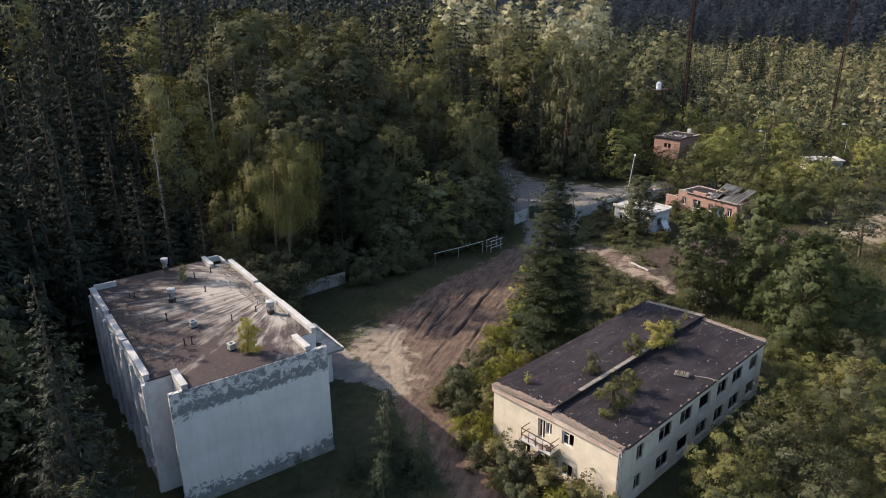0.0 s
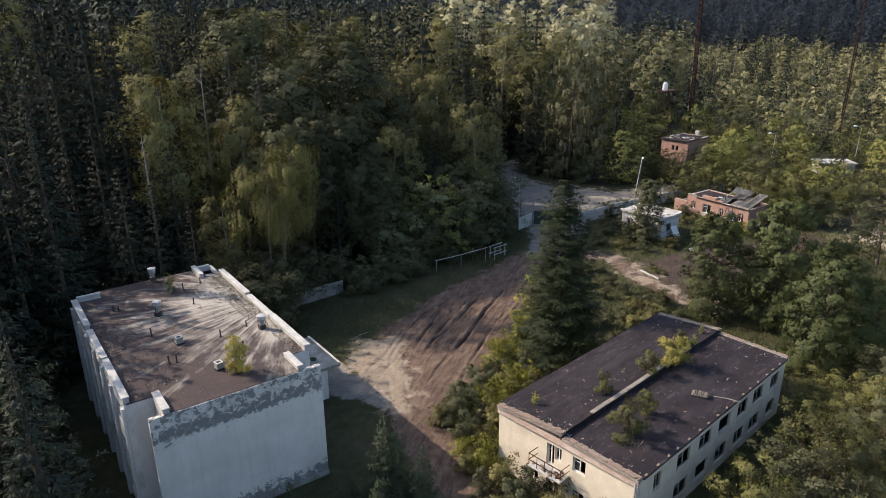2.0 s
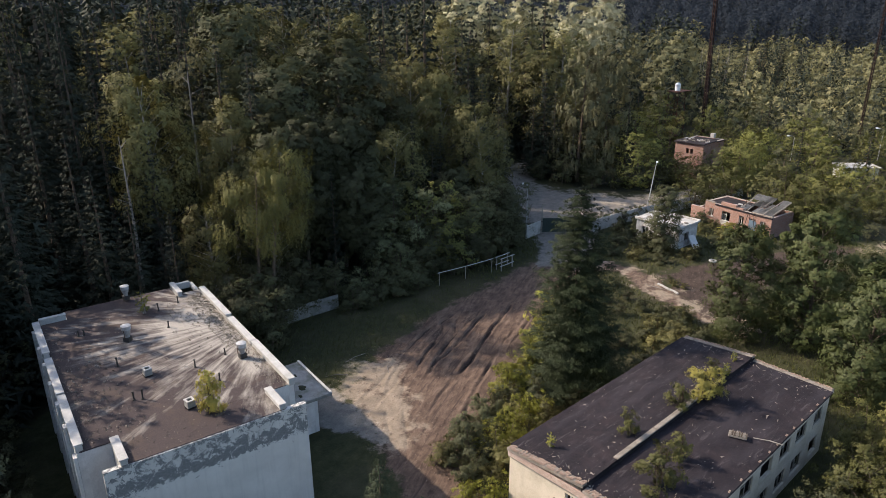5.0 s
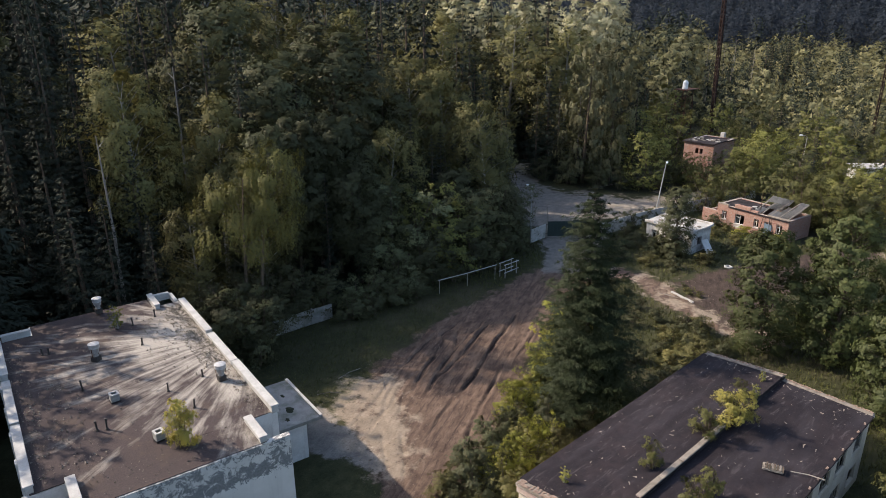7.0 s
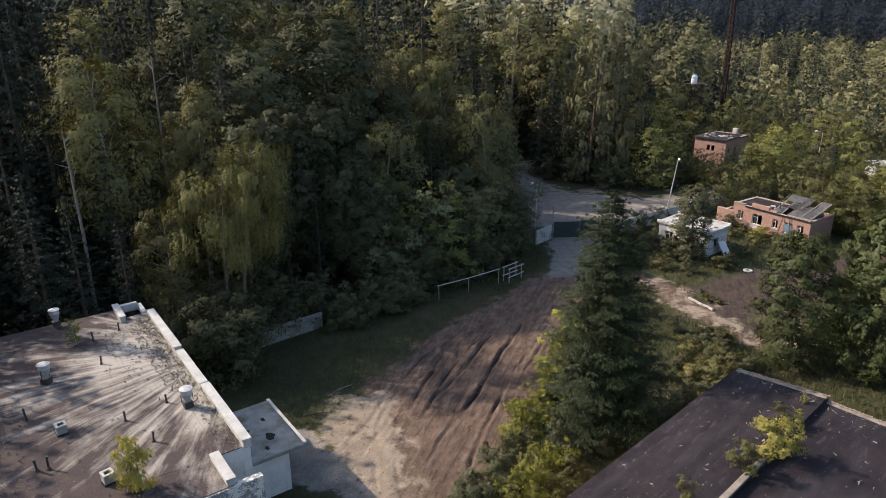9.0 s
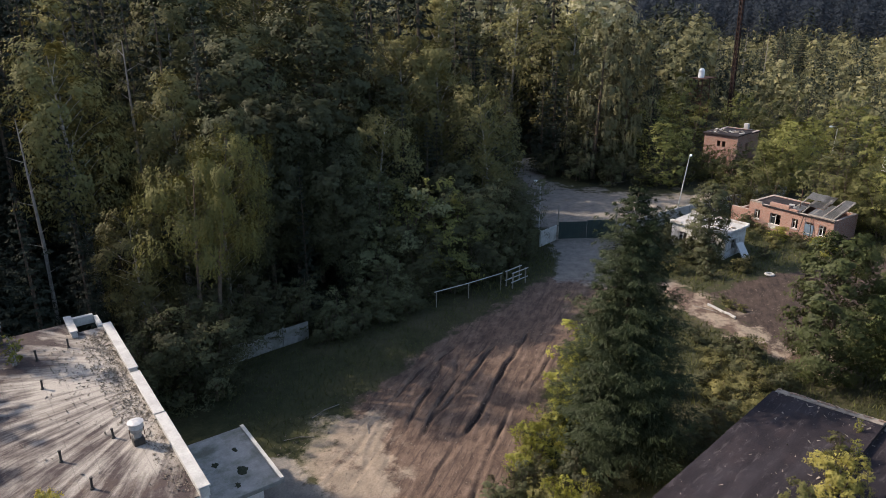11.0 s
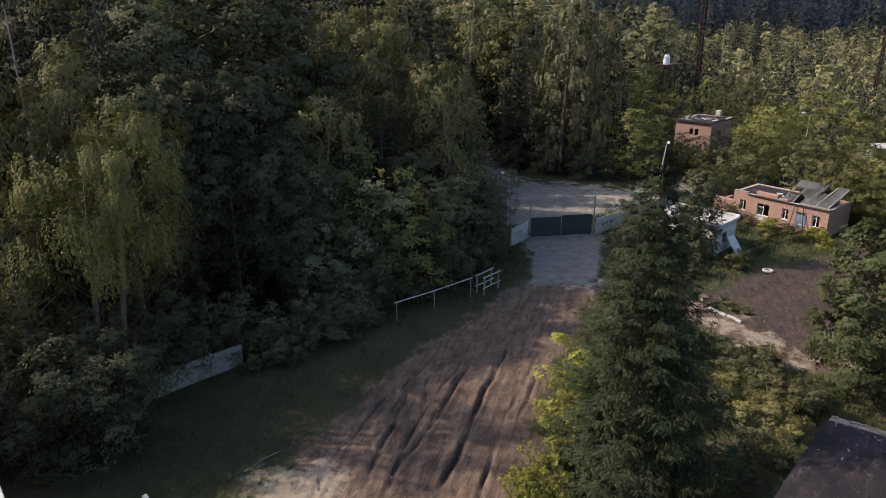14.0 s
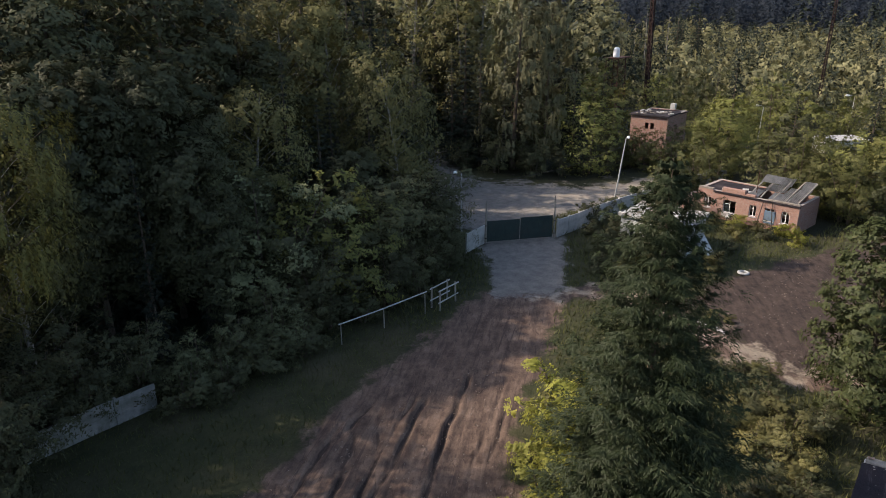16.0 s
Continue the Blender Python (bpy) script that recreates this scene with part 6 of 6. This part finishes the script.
    BIRCH_LOW.put(110.0, 100.5, 24.0, 90, 1.0)
    for x, y, h in ((79.5, 96.5, 21), (81.5, 103.5, 23), (77.0, 92.5, 18), (84.5, 110.0, 24), (75.0, 98.5, 22), (87.5, 116.5, 23), (72.0, 93.0, 19), (103.5, 108.0, 20), (108.0, 105.5, 17), (113.0, 97.5, 19), (101.5, 112.0, 18)):
        SPRUCES[int(x) % 3].put(x, y, h, x * 40, 1.0)
    for x, y, h in ((104.5, 98.0, 5), (107.5, 95.5, 4.5), (110.5, 93.5, 4.5), (114.0, 91.5, 5), (102.5, 103.5, 6), (106.0, 101.0, 5), (100.8, 108.5, 5)):
        WILLOWS[1].put(x, y, h, x * 33, 1.2)
    for x, y, h in ((57.2, 45.9, 2.2), (58.6, 44.4, 2.0), (55.0, 45.2, 1.9), (60.0, 46.6, 2.0)):
        BUSHES[0].put(x, y, h, x * 50, 1.3)
    # lush growth between the lone spruce and the mud
    for x, y, h, k in ((62.9, 49.8, 2.2, 2), (66.2, 49.6, 2.4, 0), (60.6, 47.9, 2.3, 2), (63.7, 47.0, 2.8, 2), (65.6, 45.8, 2.6, 0), (61.0, 45.4, 2.2, 2), (67.2, 52.0, 2.2, 0), (69.0, 50.8, 2.0, 2)):
        BUSHES[k].put(x, y, h, x * 77, 1.2)
    # greenery either side of the lone spruce
    for x, y, h, k in ((55.0, 56.2, 4.6, 1), (52.6, 54.6, 4.2, 1), (50.4, 53.0, 3.4, 1), (47.4, 52.0, 3.2, 1), (57.0, 57.8, 3.2, 2), (63.0, 48.6, 1.6, 2), (66.0, 49.4, 1.8, 0), (61.0, 46.0, 2.4, 2), (67.4, 51.6, 1.8, 0), (58.6, 50.8, 2.4, 0)):
        BUSHES[k].put(x, y, h, x * 50, 1.25)


near_trees()


def scatter(step, x0, x1, y0, y1):
    rng = random.Random(5)
    y = y0
    while y < y1:
        x = x0
        while x < x1:
            yield x + rng.uniform(-0.45, 0.45) * step, y + rng.uniform(-0.45, 0.45) * step
            x += step
        y += step


def clear_of(x, y, poly, margin):
    return float(inside(np.array([x]), np.array([y]), poly, margin)[0])


def in_view(x, y):
    """Inside the wide fan of land that lies before the walk."""
    a = math.degrees(math.atan2(y + 25, x + 20))
    return 12 < a < 88


# places that the sun reaches over lower trees: x, y, height, half width
SUNLIT = [(57, 81, 12, 4), (123, 95, 5, 5), (30, 75.5, 18, 6), (24.6, 94.2, 30, 5), (65, 82, 11, 3)] + [(x, y, 0, 4.5) for x, y in ((35, 62), (32.5, 58), (32, 51.5), (37, 50), (40.8, 52), (36, 56), (48, 58), (51, 60), (53, 62), (49, 65), (47, 63))]


def wood():
    rng = random.Random(3)
    taken = [(29.6, 75.4), (24.6, 94.2), (43.5, 117), (39, 112), (33.5, 93), (52.7, 100.8), (57.5, 96.5), (37.4, 97), (42, 100), (47, 93.5), (52.5, 89), (44, 91), (50, 91.5), (40.2, 89.5), (68.6, 96), (64.5, 99), (57.3, 88.4), (105.5, 103), (110, 100.5)]
    houses = ((103, 113, 58, 74), (121, 137, 84, 99), (146, 158, 64, 76), (145, 151, 110, 116), (153, 156, 107, 111))
    for x, y in scatter(6.9, -14, 190, 20, 185):
        d = math.hypot(x - 14, y - 15)
        if not in_view(x, y) or d > 168 or clear_of(x, y, CLEAR, 2.5) > 0.15:
            continue
        if clear_of(x, y, ROAD_OUT, 2.5) > 0.1 or any((x - a) ** 2 + (y - b) ** 2 < 9 for a, b in taken):
            continue
        if any(a < x < b and c < y < e for a, b, c, e in houses):
            continue
        z = float(hill(np.array([x]), np.array([y]))[0])
        r, turn, w = rng.random(), rng.uniform(0, 360), rng.uniform(0.95, 1.3)
        if x * 0.8 - y * 0.55 > 28:
            if r < 0.2:
                continue
            if r < 0.42:
                SCRUB[0].put(x, y, rng.uniform(3.0, 5.5), turn, w * 1.4, z)
            elif r < 0.86:
                tall = (x > 138 or y < 55) and not (60 < y < 76 and x < 152)
                SCRUB[(3, 1, 2, 0)[rng.randrange(4)]].put(x, y, rng.uniform(8, 14) if tall else rng.uniform(6, 11), turn, w * (0.85 if tall else 1.0), z)
            elif r < 0.93:
                rng.choice(ASPENS_FAR).put(x, y, rng.uniform(8, 13), turn, w * 1.2, z)
            else:
                rng.choice(SPRUCES_FAR).put(x, y, rng.uniform(9, 15), turn, w, z)
            continue
        cap = 99.0
        for lx, ly, top, near in SUNLIT:
            s, side = (y - ly) * 0.788 + (lx - x) * 0.616, (x - lx) * 0.788 + (y - ly) * 0.616
            if abs(side) < near and 2 < s < 50:
                cap = min(cap, top * 0.75 + 0.72 * s)
        deep = d > 112
        if cap < 4:
            continue
        back = min(1.0, max(0.0, (y - 95) / 22))
        west = x < 24
        tall = 0 if west else 6
        low = 26 if west else 15
        if west and y < 66:
            low = 15
        if r < (0.88 if west else 0.42 if deep or x < 60 else 0.36):
            rng.choice(SPRUCES_FAR if deep else SPRUCES).put(x, y, min(cap, rng.uniform(low - 4, low + 9) + (tall + 4) * back + 6 * deep), turn, w, z)
        elif r < (0.93 if west else 0.78):
            rng.choice(BIRCHES_FAR if deep else BIRCHES).put(x, y, min(cap, rng.uniform(low - 5, low + 5) + (tall + 1) * back + 4 * deep), turn, w, z)
        elif r < 0.965:
            rng.choice(ASPENS_FAR if deep else ASPENS).put(x, y, min(cap, rng.uniform(low - 5, low + 4) + tall * back), turn, w, z)
        elif deep or x < 20:
            DEAD.put(x, y, rng.uniform(14, 22), turn, 1.0, z)
    # woods west of the white building; spruces added to shade wall and roof
    for x, y, h in ((1, 72, 25), (-1, 66, 26), (-3, 60, 25), (2.5, 78, 26), (-6, 63, 28), (-4, 53, 22), (-3, 74, 29), (-7, 70, 30), (-9, 57, 25), (4.5, 74.5, 23), (-2, 69.5, 27), (-4.5, 66.5, 28), (6, 80, 27), (1, 76, 28), (-5, 78, 30), (3, 83, 29), (8.5, 84.5, 28), (-1, 80, 30)):
        SPRUCES_SHADE[0].put(x, y, h, x * 50, 1.1)
    for x, y in scatter(5.0, -16, 3, 30, 78):
        if in_view(x, y):
            (WILLOWS[1] if y < 47 else ALDERS_SHADE).put(x, y, rng.uniform(12, 17) if y > 48 else rng.uniform(7, 12), rng.uniform(0, 360), 1.0)
    # spruces beyond the view, added only to cast shade on the west side
    for x, y in scatter(6.0, -50, -13, 34, 132):
        if y < 50 and x > -20:
            continue
        SPRUCES_SHADE[0].put(x, y, rng.uniform(22, 31), rng.uniform(0, 360), 1.1)
    # tall scrub close behind the ruined houses
    for x, y, h, k in ((116, 70, 9, 0), (117, 64, 8.5, 0), (113.5, 61, 8, 0), (116, 76, 8, 2), (112, 77, 7, 0), (108, 77.5, 6, 2), (118, 84, 7.5, 0), (119.5, 88.5, 6.5, 2), (121, 80, 7, 1), (122, 91.5, 5.5, 0), (124.5, 86.5, 4.5, 0), (120.6, 94.0, 5.4, 0), (122.4, 98.0, 5.6, 2), (119.0, 91.0, 5.0, 0), (123.6, 90.2, 3.6, 1), (128, 83.5, 6.5, 1), (147.2, 71.0, 2.6, 0), (149.4, 69.0, 2.4, 2), (151.6, 67.4, 2.6, 1), (144.5, 74.5, 4.0, 1)):
        SCRUB[k].put(x, y, h, rng.uniform(0, 360), 1.1)


wood()
for x, y, h in ((238, 152, 17), (242, 149, 20), (247, 150, 18), (250, 146, 21), (255, 148, 19), (245, 156, 16), (259, 143, 17), (233, 157, 15), (228, 146, 14), (251, 153, 18), (216, 150, 15), (209, 155, 17)):
    SPRUCES_FAR[int(x) % 3].put(x, y, h, x * 40, 1.25)
for k in range(18):
    f = random.uniform(0, 1)
    x, y = 150 + 85 * f + random.uniform(-9, 9), 190 - 45 * f + random.uniform(-14, 14)
    DEAD.put(x, y, random.uniform(15, 22), 50 * k, 0.75, float(hill(np.array([x]), np.array([y]))[0]))


def far_wood(name, label, conifer, rings, material, share_of, seed, fan=(0, 90), low=False):
    """Distant woods, joined in one mesh of sprays."""
    rng = random.Random(seed)
    if conifer:
        shapes = [(spruce_crown(200 + k, 1.0, 0.16, 17, 6, 4, 0.034) if material is LEAF_RIDGE_HAZE else spruce_crown(200 + k, 1.0, 0.16, 19, 6, 5, 0.03))[1:] for k in range(3)]
    else:
        shapes = [broad_crown(210 + k, 1.0, 0.5 if low else 0.2, 0.04 if low else 0.22, 18 if low else 26, 30 if low else 56, 0.024 if low else 0.0115, 0.2, 2 if low else 1, 0.34, 0.55, fill=30 if low else 60)[1:] for k in range(4)]
    cen, siz, nor, axe = [], [], [], []
    for d0, d1, step, h0, h1 in rings:
        for x, y in scatter(step, 0, 900, 0, 900):
            d = math.hypot(x - 14, y - 15)
            if not d0 < d < d1 or not in_view(x, y) or rng.random() > share_of:
                continue
            if not fan[0] < math.degrees(math.atan2(y, x)) < fan[1]:
                continue
            h = rng.uniform(h0, h1)
            if d < 430 and math.degrees(math.atan2(y, x)) > 52:
                h *= 1.35
            if not low and 12 < math.degrees(math.atan2(y, x)) < 36 and d < 400:
                h *= 0.62
            c, s, q, ax = rng.choice(shapes)
            a = rng.uniform(0, 6.28)
            rot = np.array([[math.cos(a), -math.sin(a), 0], [math.sin(a), math.cos(a), 0], [0, 0, 1]])
            w = 1.5 if material is LEAF_RIDGE_HAZE else 1.0 if step < 10 else 1.3
            cen.append((c * h * np.array([w, w, 1])) @ rot.T + np.array([x, y, float(hill(np.array([x]), np.array([y]))[0])]))
            siz.append(s * h * w), nor.append(q @ rot.T), axe.append(ax @ rot.T)
    me = leaf_quads(name, np.concatenate(cen), np.concatenate(siz), np.concatenate(nor), np.concatenate(axe), material, 0.6)
    tagged(new(name, me), label, "woods", kind="stuff")


far_wood("far_spruces", "distant dark spruce wood with pointed tops", True, ((166, 270, 8.0, 16, 30), (270, 430, 14.0, 16, 30)), LEAF_SPRUCE, 0.52, 9)
far_wood("far_birches", "distant pale yellow-green birch wood in the sun", False, ((166, 270, 9.0, 16, 26), (270, 430, 18.0, 15, 25)), LEAF_FAR, 0.5, 10, (36, 60))
far_wood("pale_birches", "tall pale birches above the wood, coloured as if sunlit", False, ((158, 250, 8.5, 28, 38),), LEAF_PALE_SUNLIT, 0.5, 14, (42, 54))
far_wood("young_birches", "pale belt of young birches beyond the scrub", False, ((160, 320, 12.0, 6, 15.0), (320, 440, 10.0, 6, 13)), LEAF_FAR, 0.75, 12, (12, 38), True)
far_wood("green_thickets", "rounded green thickets among the young birches", False, ((160, 330, 7.5, 3, 7.0),), LEAF_BROAD, 0.8, 15, (12, 38), True)
# ridge trees take the haze-blue leaf colour
far_wood("ridge_wood", "wooded ridge on the horizon, tinted blue like haze", True, ((430, 720, 12.0, 16, 25),), LEAF_RIDGE_HAZE, 1.0, 11)


def grass():
    """Grass and weeds over the open ground, thin on the yard's edge."""
    rng = np.random.default_rng(4)
    n = 80000
    x, y = rng.uniform(18, 112, n), rng.uniform(24, 84, n)
    bare = np.maximum.reduce([inside(x, y, YARD, 1.5), inside(x, y, ROAD_IN, 0.8), inside(x, y, ROAD_OUT, 0.8), inside(x, y, TRACK, 0.7), inside(x, y, MUD, 2.0), inside(x, y, SANDS[0], 2.0), inside(x, y, APRON, 1.0)])
    house = np.maximum.reduce([inside(x, y, [(6, 44), (28, 44), (28, 72), (6, 72)], 0.2), inside(x, y, [(32, 26), (59, 30), (58, 42), (31, 39)], 0.2), inside(x, y, [(88, 65.5), (94, 66), (93, 74), (87, 73)], 0.2), inside(x, y, [(103, 59), (112, 59), (112, 73), (103, 73)], 0.2)])
    keep = (bare < rng.uniform(0.02, 0.6, n)) & (house < 0.5)
    x, y = x[keep], y[keep]
    m = len(x)
    s = rng.uniform(0.08, 0.2, m) * (1 + 0.5 * (x > 58))
    z = s * 0.6
    nor = np.stack([rng.normal(size=m), rng.normal(size=m), rng.normal(size=m) * 0.35 + 0.2], 1)
    me = leaf_quads("grass", np.stack([x, y, z], 1), s, nor, np.stack([rng.normal(size=m) * 0.3, rng.normal(size=m) * 0.3, np.ones(m)], 1), GRASS_MAT, 0.2)
    tagged(new("grass", me), "rough yellowing grass and weeds around the yard", "grass", kind="stuff")


grass()


def strewn(name, label, category, spots, size, material, seed):
    """Small chips and twigs that nobody could count."""
    rng = np.random.default_rng(seed)
    cen, siz, axe = [], [], []
    for x0, x1, y0, y1, z, n in spots:
        cen.append(np.stack([rng.uniform(x0, x1, n), rng.uniform(y0, y1, n), np.full(n, z)], 1))
        siz.append(rng.uniform(0.3, 1.6, n) ** 1.6 * size)
        axe.append(np.stack([rng.normal(size=n), rng.normal(size=n), rng.normal(size=n) * 0.3], 1))
    c, s, a = np.concatenate(cen), np.concatenate(siz), np.concatenate(axe)
    c[:, 2] += s * 0.35
    nr = np.stack([rng.normal(size=len(c)) * 0.5, rng.normal(size=len(c)) * 0.5, np.ones(len(c))], 1)
    nr2 = np.stack([np.ones(len(c)), rng.normal(size=len(c)), rng.normal(size=len(c)) * 0.4], 1)
    me = leaf_quads(name, np.concatenate([c, c]), np.concatenate([s, s]), np.concatenate([nr, nr2]), np.concatenate([a, a]), material, 0.5)
    tagged(new(name, me), label, category, kind="stuff")


strewn("roof_rubble", "pale crumbs of mortar and grit lying along the roof edge", "rubble", ((20.1, 21.1, 49, 68, 9.86, 1500), (19.4, 21.1, 56, 68, 9.87, 1600), (17.5, 20.5, 60, 68, 9.86, 500), (8.4, 9.4, 49, 68, 9.86, 350), (10.0, 19.4, 45.9, 48.4, 9.86, 200)), 0.036, CRUMBS, 21)
strewn("roof_litter", "dry leaves and moss tufts scattered on the roof", "litter", ((8.6, 12, 49, 60, 9.86, 350), (9, 20, 49, 68, 9.87, 250)), 0.05, STONE_DIRTY, 22)
strewn("yard_stones", "small clods and stones scattered over the yard", "stones", ((29, 60, 44, 66, 0.0, 2600), (70, 100, 46, 62, 0.0, 1200)), 0.045, CLODS, 23)


def dark_roof_litter():
    """Chips of mortar, bark and leaves over the two slopes of the dark roof."""
    rng = np.random.default_rng(31)
    n = 520
    lx, ly = rng.uniform(-11.3, 11.3, n), rng.uniform(-6, 6, n)
    edge = rng.random(n) < 0.4
    lx = np.where(edge, np.sign(lx) * (11.5 - rng.exponential(0.5, n)), lx)
    lz = np.where(ly < 0, 5.72 + (ly + 6.15) / 6.15 * 0.14, 6.19 - ly / 6.15 * 0.47) + 0.03
    a = radians(7.6)
    c = np.stack([45.2 + lx * math.cos(a) - ly * math.sin(a), 33.85 + lx * math.sin(a) + ly * math.cos(a), lz], 1)
    s = rng.uniform(0.3, 1.5, n) ** 2 * 0.07
    nr = np.stack([rng.normal(size=n) * 0.5, rng.normal(size=n) * 0.5, np.ones(n)], 1)
    me = leaf_quads("roof_chips", c, s, nr, rng.normal(size=(n, 3)), STONE_DIRTY, 0.4)
    tagged(new("roof_chips", me), "pale chips of brick and mortar scattered on the dark roof", "rubble", kind="stuff")


dark_roof_litter()
